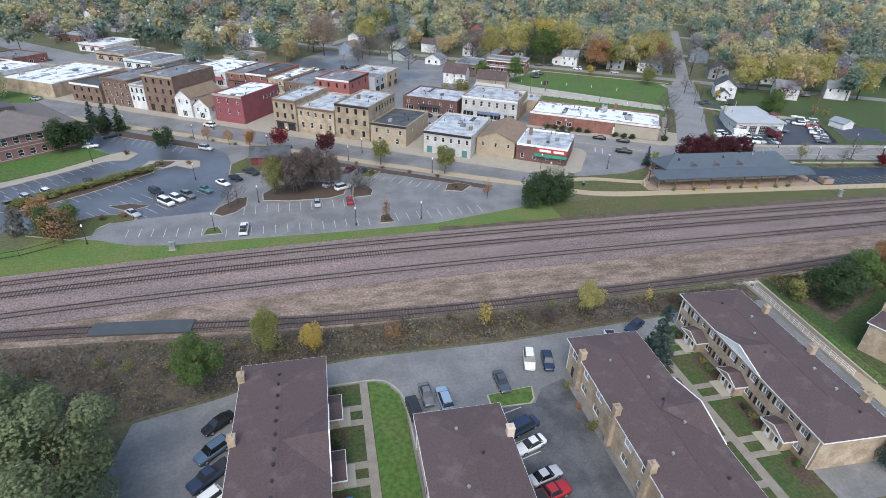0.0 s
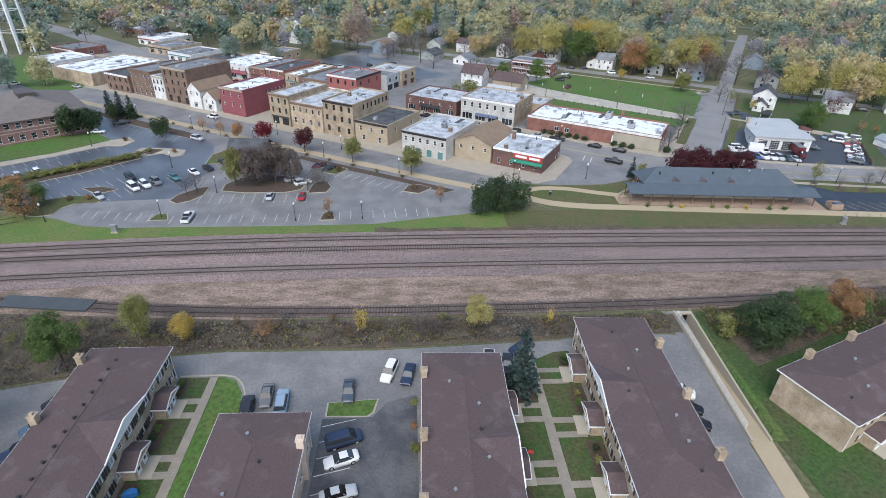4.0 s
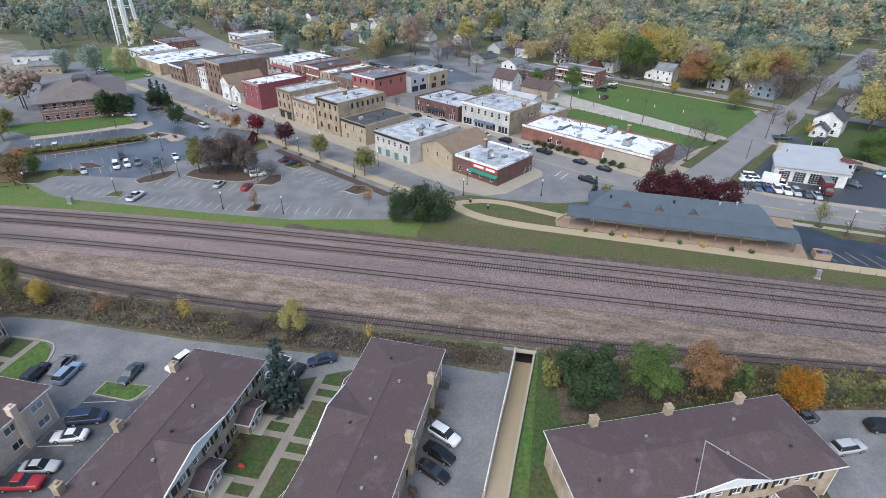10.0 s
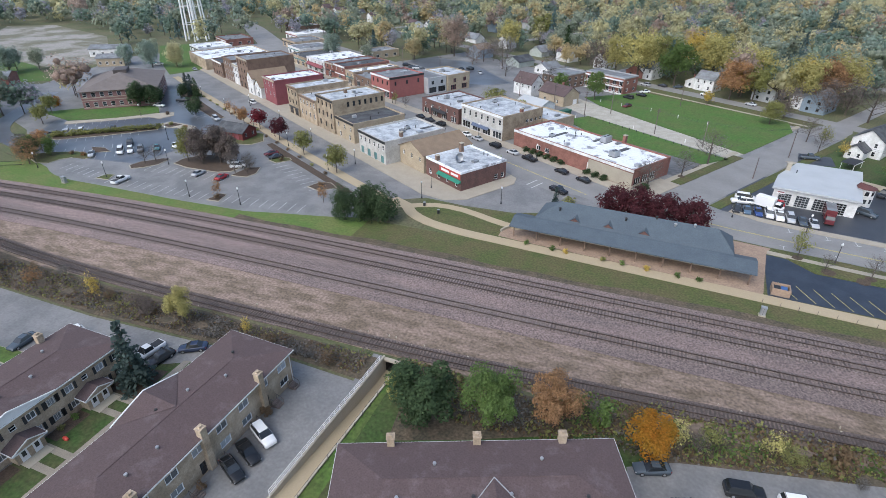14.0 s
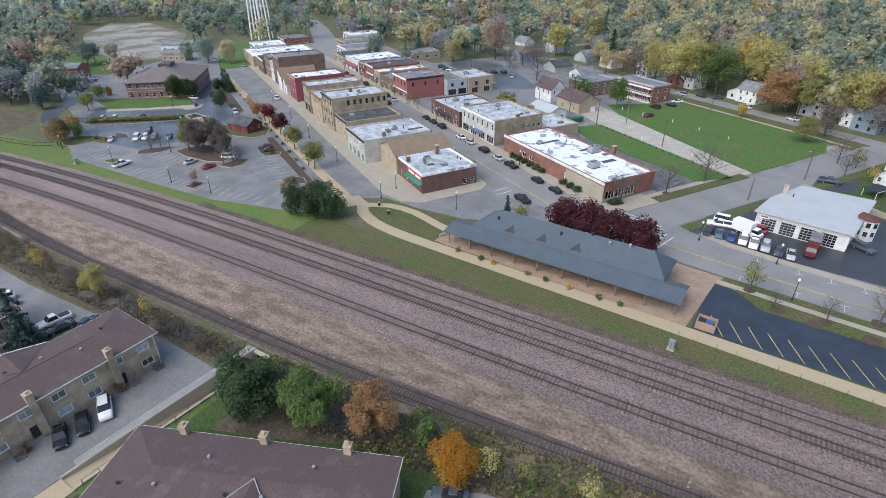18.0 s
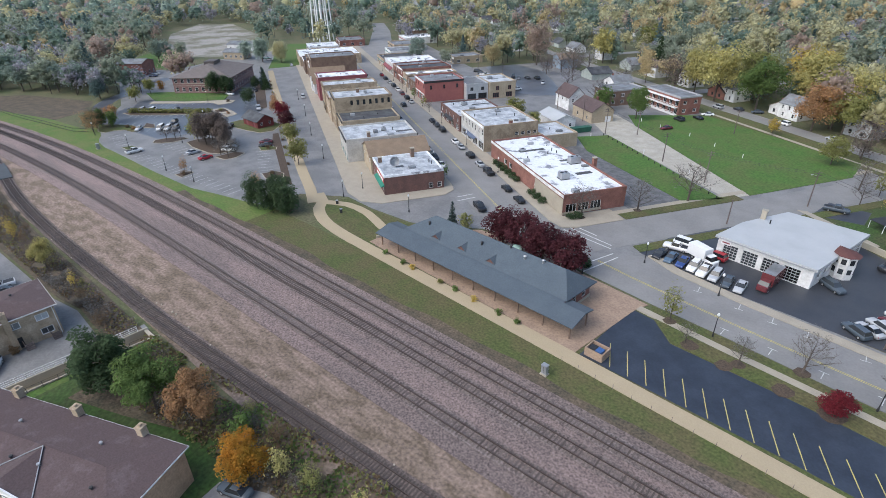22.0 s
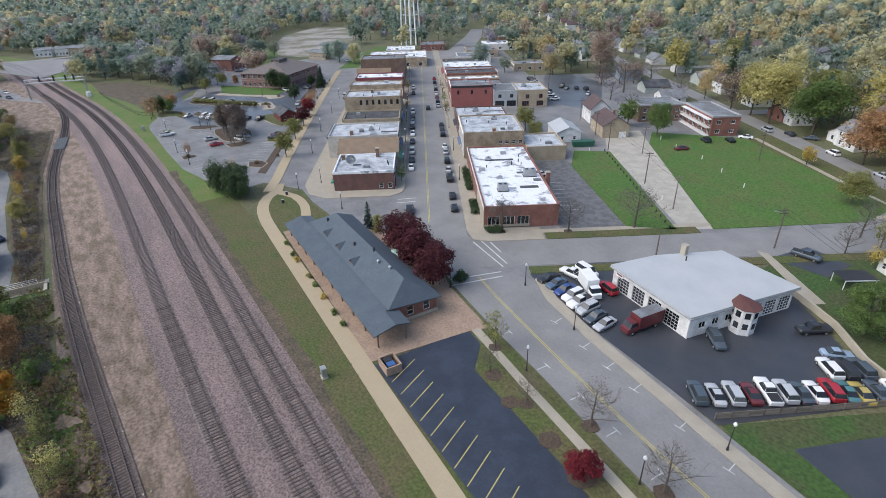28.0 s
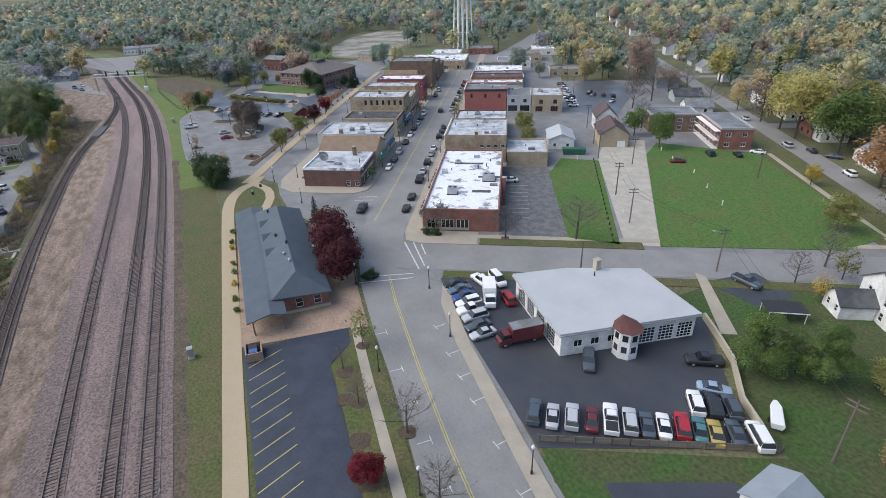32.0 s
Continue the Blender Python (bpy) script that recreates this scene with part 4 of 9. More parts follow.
for v0, v1, u0, u1, h in ((-32, -19, 154.5, 161.5, 5.2), (-32.5, -16, 162.0, 169.0, 7.6)):
    m, w, d = town_m(v0, v1, u0, u1)
    pitched_house("white_gabled_house", "white clapboard gabled house with brown roof", m, w, d, h, 2.8, WHITEWALL, ROOFTAN, {"left": row(2, d, h - 2.3, 0.9, 1.4) + row(1, d, 0.5, 2.0, 2.2, "shop"), "near": row(3, w, h - 2.3, 0.9, 1.3)}, along="x")
town_block("tall_brown_house", "tall four-storey brown brick house with a faded painted sign", -31.0, -8.8, 170.0, 184.5, 14.0, BROWNBRICK, ROOFGREY,
           lambda w, d: {"left": row(4, d, 10.8, 1.0, 1.8) + row(4, d, 7.4, 1.0, 1.8) + row(4, d, 4.0, 1.0, 1.8) + row(3, d, 0.5, 1.8, 2.4)}, frame_mat=DARK)
town_block("pale_blue_house", "narrow pale blue painted house", -31.0, -12.0, 185.0, 192.0, 9.4, WHITEWALL, ROOFGREY, lambda w, d: {"left": row(3, d, 6.4, 0.9, 1.7) + row(3, d, 3.4, 0.9, 1.7)}, frame_mat=DARK)
town_block("brown_row_house", "brown brick row house with arched windows", -31.0, -9.0, 192.3, 206.0, 10.6, BROWNBRICK, ROOFGREY, lambda w, d: {"left": row(5, d, 7.2, 0.9, 1.8) + row(5, d, 3.8, 0.9, 1.8) + row(4, d, 0.6, 1.2, 2.2)}, frame_mat=WHITE)
town_block("low_brown_house", "low dark brown brick building", -32.0, -9.0, 206.4, 222.0, 7.4, BROWNBRICK, ROOFBLACK, lambda w, d: {"left": row(4, d, 4.4, 1.0, 1.5) + row(4, d, 1.0, 1.2, 1.8)}, frame_mat=DARK)
town_block("big_store", "large tan store with a pale grey flat roof", -33.0, 3.5, 231.0, 262.0, 5.6, TANBRICK, ROOFWHITE, lambda w, d: {"left": [], "near": row(3, w, 0.5, 2.5, 2.2, "shop", start=12)})

# right of the street
town_block("long_brick_shop", "long low red brick shop with white flat roof", 12.9, 30.6, -2.6, 44.0, 5.5, REDBRICK, ROOFWHITE,
           lambda w, d: {"left": row(1, d, 0.2, 3.6, 3.0, "panel", start=d * 0.62, end=d * 0.78) + row(2, d, 1.4, 1.8, 1.6, "wide", start=d * 0.2, end=d * 0.36), "near": row(3, w, 0.4, 2.9, 2.5, "shop", start=0.6, end=11)}, coping=None)
town_block("white_corner_house", "white brick two-storey house with arched windows and patched roof", 12.2, 31.5, 49.0, 71.0, 8.6, {"left": GREYWHITE, "rest": DULLTAN}, ROOFPATCHY,
           lambda w, d: {"left": row(7, d, 5.2, 1.1, 1.9) + row(4, d, 0.5, 4.2, 2.4, "shop"), "near": row(4, w, 4.6, 1.3, 1.1, start=w * 0.55)})
town_block("low_shed_block", "low tan block with pale patched roof", 31.8, 44.2, 44.8, 60.0, 4.6, CREAM, ROOFPATCHY, {})
town_block("red_cafe", "low red brick shop with pale roof and awnings", 12.2, 31.0, 73.0, 96.0, 5.8, DARKBRICK, ROOFPATCHY,
           lambda w, d: {"left": row(5, d, 3.2, 1.0, 1.4) + row(4, d, 0.4, 3.2, 2.0, "shop"), "far": row(4, w, 1.0, 1.2, 1.6)})
town_block("pink_brick_house", "pale red brick two-storey house with dark roof edge", 12.4, 30.5, 120.5, 136.0, 9.0, PINKBRICK, ROOFGREY,
           lambda w, d: {"left": row(4, d, 5.6, 1.0, 1.8) + row(3, d, 0.4, 3.4, 2.4, "shop"), "near": row(3, w, 5.4, 0.9, 1.7)})
town_block("dark_front_shop", "shop with dark upper floor and glass front", 30.8, 41.0, 117.5, 134.0, 7.0, GREYSIDING, ROOFGREY, lambda w, d: {"near": row(2, w, 0.4, 4.0, 2.4, "shop") + row(2, w, 4.0, 1.4, 1.5)}, frame_mat=DARK)
town_block("pale_corner_shop", "pale pink corner shop with red window frames", 41.3, 54.0, 116.5, 134.0, 7.2, CREAM, ROOFPATCHY, lambda w, d: {"near": row(2, w, 3.6, 1.6, 1.8, "wide", start=1) + row(2, w, 0.4, 3.0, 2.2, "shop"), "right": row(4, d, 1.0, 1.4, 1.6)}, frame_mat=MAROON)
for u0, u1, h, wm, rm, name in ((136.5, 152, 5.6, BROWNBRICK, ROOFGREY, "low_brick_shop"), (152.5, 160.5, 6.2, TANBRICK, ROOFWHITE, "tan_brick_shop"), (161, 172, 7.4, REDBRICK, ROOFBLACK, "red_brick_shop"), (172.5, 182, 7.0, REDBRICK, ROOFGREY, "red_brick_shop"),
                              (183, 204, 6.4, WHITEWALL, ROOFWHITE, "white_shop_row"), (206, 226, 5.0, TANBRICK, ROOFBLACK, "tan_store")):
    town_block(name, "row shop with flat roof on the main street", 12.4, 38.0, u0, u1, h, wm, rm, lambda w, d: {"left": row(max(2, int(d / 4)), d, h - 2.6, 1.0, 1.6) + row(max(1, int(d / 6)), d, 0.4, 3.0, 2.3, "shop"), "right": row(3, d, 1.0, 1.2, 1.4), "near": row(3, w, h - 2.4, 1.0, 1.3, start=18)})

for v0, v1, u0, u1, h, wm, rm in ((23, 44, 236, 254, 4.6, WHITEWALL, ROOFGREY), (31, 52, 262, 282, 4.6, TANBRICK, ROOFGREY), (46, 70, 292, 312, 4.4, WHITEWALL, ROOFWHITE), (-24, -4, 276, 296, 4.4, WHITEWALL, ROOFWHITE), (0, 18, 300, 322, 4.2, REDBRICK, ROOFGREY), (54, 72, 204, 218, 4.2, CREAM, ROOFGREY), (62, 82, 330, 350, 4.6, BROWNBRICK, ROOFPATCHY)):
    town_block("outer_store", "low flat-roofed store past the end of the main street", v0, v1, u0, u1, h, wm, rm, lambda w, d: {"left": row(3, d, 0.4, 3.0, 2.3, "shop"), "near": row(3, w, 0.8, 2.0, 1.6, "wide")})

LS = bpy.data.objects["long_brick_shop"]
part("rendered_front", Mesh().box(-8.99, -23.3, 0.3, -8.86, -8.0, 4.4).box(-8.86, -23.43, 0.3, 2.0, -23.31, 0.9), WALK, LS, "tan rendered stretch of the street front")
part("coping_band", Mesh().box(-9.02, -23.44, 4.75, -8.91, 23.3, 5.5), WHITEWALL, LS, "pale metal coping along the street front")
WS = bpy.data.objects["white_shop_row"]
part("awning", Mesh().add([(-12.8, -9.5, 4.2), (-12.8, 9.5, 4.2), (-14.2, 9.5, 3.1), (-14.2, -9.5, 3.1), (-14.2, 9.5, 2.7), (-14.2, -9.5, 2.7)], [(0, 3, 2, 1), (3, 5, 4, 2)]), MAROON, WS, "long faded maroon awning")

# garage
G = thing("garage_building", pose(0, 0, 0), "white car repair garage with pale metal roof", "garage")
shop_pts = [(149.6, 168.0), (167.6, 165.0), (172.8, 187.4), (158.2, 188.6), (152.4, 177.0)]

# station
STATION = thing("railway_station", pose(116.0, 130.0, 0.13, 0, 0, -3.2), "long brick railway station with blue-grey shingle roof and platform canopy", "railway station")

# ---- station ----
st_open = {"near": row(4, 39.5, 0.9, 1.1, 1.9, start=3, end=18) + row(2, 39.5, 0.05, 1.3, 2.5, "door", start=18, end=24) + row(4, 39.5, 0.9, 1.1, 1.9, start=24, end=37),
           "right": row(2, 9.4, 0.9, 1.3, 1.8, start=2.5, end=9), "far": row(7, 39.5, 0.9, 1.1, 1.9), "left": row(2, 9.4, 0.9, 1.2, 1.8)}
sub = Mesh()
for side, (m, length) in sides(39.5, 9.4).items():
    m = pose(0.4, 2.6, 0) @ m
    wall_side(sub, m, length, 3.4, [(x - a / 2, z, x + a / 2, z + b) for x, z, a, b, _, _ in st_open[side]])
    for x, z, a, b, kind, _ in st_open[side]:
        fr, pane = window_meshes(a, b, kind)
        wob = part("door" if kind == "door" else "window", Mesh().box(-a / 2 - 0.08, -0.06, -0.1, a / 2 + 0.08, 0.02, -0.005), CONCRETE, STATION, m=m @ pose(x, 0.10, z))
        part("frame", fr, WHITE, wob)
        part("pane", pane, GLASS, wob)
part("wall", sub, REDBRICK, STATION)
part("plinth", Mesh().box(-19.5, -2.25, 0.0, 20.3, 7.45, 0.55), CONCRETE, STATION, "pale stone base course")
rv = [(-20.6, -2.5, 4.15), (21.2, -2.5, 4.15), (21.2, 7.8, 3.4), (-20.6, 7.8, 3.4), (-15.7, 2.4, 7.0), (17.6, 2.4, 7.0)]
part("roof", Mesh().add(rv + [(x, y, z - 0.2) for x, y, z in rv], [(0, 1, 5, 4), (1, 2, 5), (2, 3, 4, 5), (3, 0, 4), (7, 6, 10, 11), (8, 7, 11), (9, 8, 11, 10), (6, 9, 10), (1, 7, 8, 2), (2, 8, 9, 3), (3, 9, 6, 0), (0, 6, 7, 1)]), SLATE, STATION)
cv = [(-25.3, -7.2, 3.05), (25.4, -7.2, 3.05), (25.4, -3.2, 4.05), (-25.3, -3.2, 4.05), (25.4, -0.6, 3.45), (21.0, -0.6, 3.45), (21.0, -3.2, 4.05), (-25.3, -0.6, 3.45), (-20.4, -0.6, 3.45), (-20.4, -3.2, 4.05), (21.0, -2.45, 4.14), (-20.4, -2.45, 4.14)]
part("canopy", Mesh().add(cv + [(x, y, z - 0.18) for x, y, z in cv], [(0, 1, 2, 6, 9, 3), (6, 2, 4, 5), (3, 9, 8, 7), (9, 6, 10, 11), (12, 15, 21, 18, 14, 13), (18, 17, 16, 14), (15, 19, 20, 21), (0, 12, 13, 1), (1, 13, 14, 2), (2, 14, 16, 4), (4, 16, 17, 5), (7, 19, 15, 3), (3, 15, 12, 0), (8, 20, 19, 7), (5, 17, 18, 6), (9, 21, 20, 8)]), SLATE, STATION, "blue-grey platform canopy")
for i in range(10):
    x = -24.3 + 48.8 * i / 9
    post = part("canopy_post", Mesh().box(x - 0.11, -6.35, 0.0, x + 0.11, -6.13, 3.05), BROWNBRICK, STATION)
    part("brace", Mesh().tube((x, -6.24, 2.1), (x, -5.2, 3.2), 0.06, 0.06, 4), BROWNBRICK, post)
for x in (-24.5, 24.6):
    part("canopy_post", Mesh().box(x - 0.11, -1.3, 0.0, x + 0.11, -1.08, 3.4), BROWNBRICK, STATION)
for x in (-11.6, -4.2, 3.4):
    do = part("dormer", Mesh().add([(x - 1.1, -1.9, 4.50), (x + 1.1, -1.9, 4.50), (x, -1.9, 5.35)], [(0, 1, 2)]), DARKBRICK, STATION, "small triangular dormer")
    part("dormer_roof", Mesh().add([(x - 1.35, -2.05, 4.42), (x, -2.05, 5.50), (x, 0.6, 5.68), (x + 1.35, -2.05, 4.42), (x - 1.35, -2.0, 4.30), (x + 1.35, -2.0, 4.30)], [(0, 1, 2), (1, 3, 2), (0, 4, 1), (1, 5, 3)]), SLATE, do)
for x, y in ((-15.5, 0.2), (-0.9, 0.6), (9.2, 1.3), (5.2, 2.2), (13.0, 1.9)):
    z = 4.15 + (y + 2.5) * 0.58
    part("roof_vent", Mesh().tube((x, y, z - 0.1), (x, y, z + 0.55), 0.22, 0.22, 8).tube((x, y, z + 0.55), (x, y, z + 0.75), 0.36, 0.12, 8), DARK if x < 8 else METAL, STATION)
part("bay_roof", Mesh().tube((2.0, 8.0, 3.3), (2.0, 8.0, 4.0), 1.5, 0.2, 8), material("copper_green", (0.35, 0.52, 0.45), 0.7), STATION, "pale green copper bay roof")
t = thing("bin_enclosure", pose(145.6, 121.6, 0.08, 0, 0, -4), "low brick enclosure holding blue dustbins beside the path", "bin enclosure")
part("enclosure_wall", Mesh().box(-1.6, -1.3, 0, 1.6, -1.1, 1.5).box(-1.6, 1.1, 0, 1.6, 1.3, 1.5).box(-1.6, -1.1, 0, -1.4, 1.1, 1.5).box(1.4, -1.1, 0, 1.6, 1.1, 1.5), PAVER, t)
for i, mt in enumerate((DARK, material("blue_plastic", (0.05, 0.12, 0.3), 0.5))):
    b = part("dustbin", Mesh().box(-1.2 + i * 1.2, -0.7, 0, -0.2 + i * 1.2, 0.5, 1.25), mt, t)
    part("lid", Mesh().box(-1.25 + i * 1.2, -0.75, 1.25, -0.15 + i * 1.2, 0.55, 1.35), mt, b)

# ---- garage ----
gm = Mesh()
gops = [row(4, 18.2, 0.05, 3.0, 3.1, "garage", start=0.8, end=16.6), row(3, 23.0, 1.3, 1.5, 1.4, "wide", start=1.5, end=10) + row(3, 23.0, 0.05, 2.7, 2.9, "garage", start=13, end=23), [], [], row(2, 9.5, 1.4, 1.2, 1.2, start=1)]
for i, ops in enumerate(gops):
    a, b = Vector(shop_pts[i]), Vector(shop_pts[(i + 1) % 5])
    L = (b - a).length
    m = pose(a.x, a.y, 0.07, 0, 0, math.degrees(math.atan2(b.y - a.y, b.x - a.x)))
    ops = [o for o in ops if o[0] + o[2] / 2 < L - 0.2]
    wall_side(gm, m, L, 4.4, [(x - w_ / 2, z, x + w_ / 2, z + h_) for x, z, w_, h_, _, _ in ops])
    for x, z, w_, h_, kind, _ in ops:
        fr, pane = window_meshes(w_, h_, kind)
        wob = part("garage_door" if kind == "garage" else "window", Mesh().box(-w_ / 2 - 0.05, -0.04, -0.04, w_ / 2 + 0.05, 0.02, -0.005), CONCRETE, G, m=m @ pose(x, 0.10, z))
        fo = part("frame", fr, WHITE, wob)
        if kind == "garage" and i == 0:
            fo.material_slots[0].link = "OBJECT"
            fo.material_slots[0].material = GREYSIDING
        part("pane", pane, GLASS, wob)
part("wall", gm, WHITEWALL, G)
part("roof", Mesh().prism([(149.0, 167.6), (168.0, 164.4), (173.5, 187.7), (158.0, 189.4), (151.6, 177.4)], 4.42, 4.72), METALROOF, G)
part("fascia", Mesh().prism([(148.9, 167.5), (168.1, 164.3), (173.6, 187.8), (158.0, 189.5), (151.5, 177.5)], 4.20, 4.40), GREYSIDING, G)
oct_ = [(171.3 + 2.0 * math.cos(k * math.pi / 4 + 0.3), 174.6 + 2.0 * math.sin(k * math.pi / 4 + 0.3)) for k in range(8)]
tw = part("stair_tower", Mesh().prism(oct_, 0.07, 5.0), WHITEWALL, G, "white eight-sided corner tower")
cap = [(171.3 + (p[0] - 171.3) * 1.2, 174.6 + (p[1] - 174.6) * 1.2) for p in oct_]
part("tower_roof", Mesh().add([(*p, 5.0) for p in cap] + [(169.6, 174.9, 6.2)], [(k, (k + 1) % 8, 8) for k in range(8)] + [tuple(range(8))[::-1]]), material("maroon_shingles", (0.12, 0.05, 0.045), 0.9), tw)
for k in range(8):
    a = (k + 0.5) * math.pi / 4 + 0.3
    for z in (1.2, 3.3):
        part("window", Mesh().box(-0.03, -0.42, z, 0.03, 0.42, z + 1.1), GLASS, tw, m=pose(171.3 + 1.86 * math.cos(a), 174.6 + 1.86 * math.sin(a), 0.07, 0, 0, math.degrees(a)))
part("chimney", Mesh().box(154.0, 181.6, 4.6, 155.0, 182.6, 6.6).box(153.9, 181.5, 6.6, 155.1, 182.7, 6.8), CONCRETE, G)
part("roof_pipe", Mesh().tube((156.3, 180.2, 4.7), (156.3, 180.2, 5.6), 0.12, 0.12, 8), DARK, G)
part("shop_sign", Mesh().box(0.7, -0.08, 3.0, 2.6, -0.02, 3.9).box(0.9, -0.10, 3.3, 2.4, -0.075, 3.6, 1), [WHITE, MAROON], G, "white and red sign board", m=pose(149.6, 168.0, 0, 0, 0, -9.5))

# timber fence behind the parked cars
fence = thing("timber_fence", pose(0, 0, 0), "low weathered timber fence behind parked cars", "fence")
a, b = Vector((180.4, 152.6)), Vector((195.0, 178.4))
n = 13
for i in range(n + 1):
    q = a.lerp(b, i / n)
    part("post", Mesh().box(q.x - 0.09, q.y - 0.09, 0, q.x + 0.09, q.y + 0.09, 1.25), TIE, fence)
ang = math.degrees(math.atan2(b.y - a.y, b.x - a.x))
L = (b - a).length / n
board = Mesh().box(0.02, -0.03, 0, L - 0.02, 0.03, 0.33).done("board")
PALEWOOD = material("weathered_boards", (0.19, 0.165, 0.135), 0.9, each=0.2, grain=0.25)
for i in range(n):
    q = a.lerp(b, i / n)
    for k in range(3):
        part("board", board, PALEWOOD, fence, m=pose(q.x, q.y, 0.12 + k * 0.37, 0, 0, ang))

# ---- vehicles ----
PAINT = {}
for name, c in {"white": (0.75, 0.75, 0.74), "black": (0.015, 0.016, 0.018), "dark": (0.035, 0.037, 0.042), "navy": (0.03, 0.045, 0.085), "slate": (0.075, 0.095, 0.115), "grey": (0.16, 0.165, 0.17), "silver": (0.44, 0.455, 0.47),
                "bluegrey": (0.09, 0.14, 0.20), "paleblue": (0.28, 0.37, 0.47), "blue": (0.04, 0.075, 0.22), "red": (0.36, 0.03, 0.04), "maroon": (0.13, 0.03, 0.035), "teal": (0.08, 0.19, 0.20), "yellow": (0.42, 0.33, 0.10)}.items():
    PAINT[name] = material("car_paint_" + name, c, 0.25, grain=0.04, spots=0.3, patch=0.1)
TYRE = material("tyre_rubber", (0.02, 0.02, 0.02), 0.9)
LAMP = material("headlamp_glass", (0.6, 0.62, 0.64), 0.15)
TAIL = material("red_lamp_glass", (0.25, 0.015, 0.015), 0.2)


def loft(sections):
    """A closed body through cross sections (x, half width at sill, half width at belt, z bottom, z belt)."""
    me = Mesh()
    rings = []
    fine = []
    for a, b in zip(sections, sections[1:]):
        for f in (0.0, 0.12, 0.5, 0.88):
            fine.append(tuple(p + (q - p) * f for p, q in zip(a, b)))
    sections = fine + [sections[-1]]
    for x, ws, wb, z0, z1 in sections:
        zm = z0 + (z1 - z0) * 0.55
        rings.append([(x, -ws, z0), (x, -max(ws, wb), zm), (x, -wb, z1 - 0.06), (x, -wb + 0.10, z1), (x, wb - 0.10, z1), (x, wb, z1 - 0.06), (x, max(ws, wb), zm), (x, ws, z0)])
    v = [p for r in rings for p in r]
    f = []
    for i in range(len(rings) - 1):
        for k in range(8):
            f.append((i * 8 + k, i * 8 + (k + 1) % 8, (i + 1) * 8 + (k + 1) % 8, (i + 1) * 8 + k))
    f += [tuple(range(8)), tuple(range((len(rings) - 1) * 8, len(rings) * 8))[::-1]]
    return me.add(v, [tuple(reversed(q)) for q in f])


def cabin(me, x0, x1, x2, x3, w0, w1, z0, z1):
    """A glasshouse from windscreen foot x0, roof x1 to x2, to rear foot x3."""
    v = [(x0, -w0, z0), (x0, w0, z0), (x1, -w1, z1), (x1, w1, z1), (x2, -w1, z1), (x2, w1, z1), (x3, -w0, z0), (x3, w0, z0)]
    return me.add(v, [(0, 2, 3, 1), (2, 4, 5, 3), (4, 6, 7, 5), (0, 6, 4, 2), (1, 3, 5, 7), (0, 1, 7, 6)])


KINDS = {
    "sedan": dict(L=4.65, W=0.90, H=1.45, body=[(2.32, 0.66, 0.62, 0.32, 0.62), (2.15, 0.80, 0.76, 0.24, 0.74), (0.95, 0.88, 0.84, 0.20, 0.92), (-1.2, 0.88, 0.86, 0.20, 0.98), (-2.1, 0.82, 0.80, 0.26, 0.98), (-2.32, 0.70, 0.70, 0.36, 0.84)], cab=(1.0, 0.25, -0.95, -1.75, 0.80, 0.60, 0.90, 1.42)),
    "suv": dict(L=4.75, W=0.95, H=1.72, body=[(2.37, 0.72, 0.70, 0.38, 0.78), (2.2, 0.86, 0.82, 0.28, 0.95), (1.05, 0.93, 0.90, 0.26, 1.06), (-2.1, 0.93, 0.91, 0.26, 1.10), (-2.37, 0.84, 0.84, 0.36, 1.06)], cab=(1.1, 0.45, -1.95, -2.25, 0.86, 0.68, 1.04, 1.70)),
    "van": dict(L=5.1, W=0.97, H=1.85, body=[(2.55, 0.74, 0.72, 0.36, 0.80), (2.3, 0.90, 0.86, 0.26, 1.02), (1.5, 0.96, 0.93, 0.24, 1.12), (-2.4, 0.96, 0.94, 0.24, 1.16), (-2.55, 0.88, 0.88, 0.34, 1.10)], cab=(1.7, 0.85, -2.25, -2.48, 0.90, 0.74, 1.10, 1.86)),
    "pickup": dict(L=5.5, W=0.97, H=1.82, body=[(2.75, 0.76, 0.74, 0.42, 0.90), (2.55, 0.92, 0.88, 0.34, 1.05), (1.2, 0.96, 0.92, 0.32, 1.14), (-2.55, 0.96, 0.93, 0.32, 1.12), (-2.75, 0.90, 0.90, 0.42, 1.10)], cab=(1.25, 0.65, -0.55, -0.75, 0.86, 0.68, 1.10, 1.80)),
}
CARS = {}


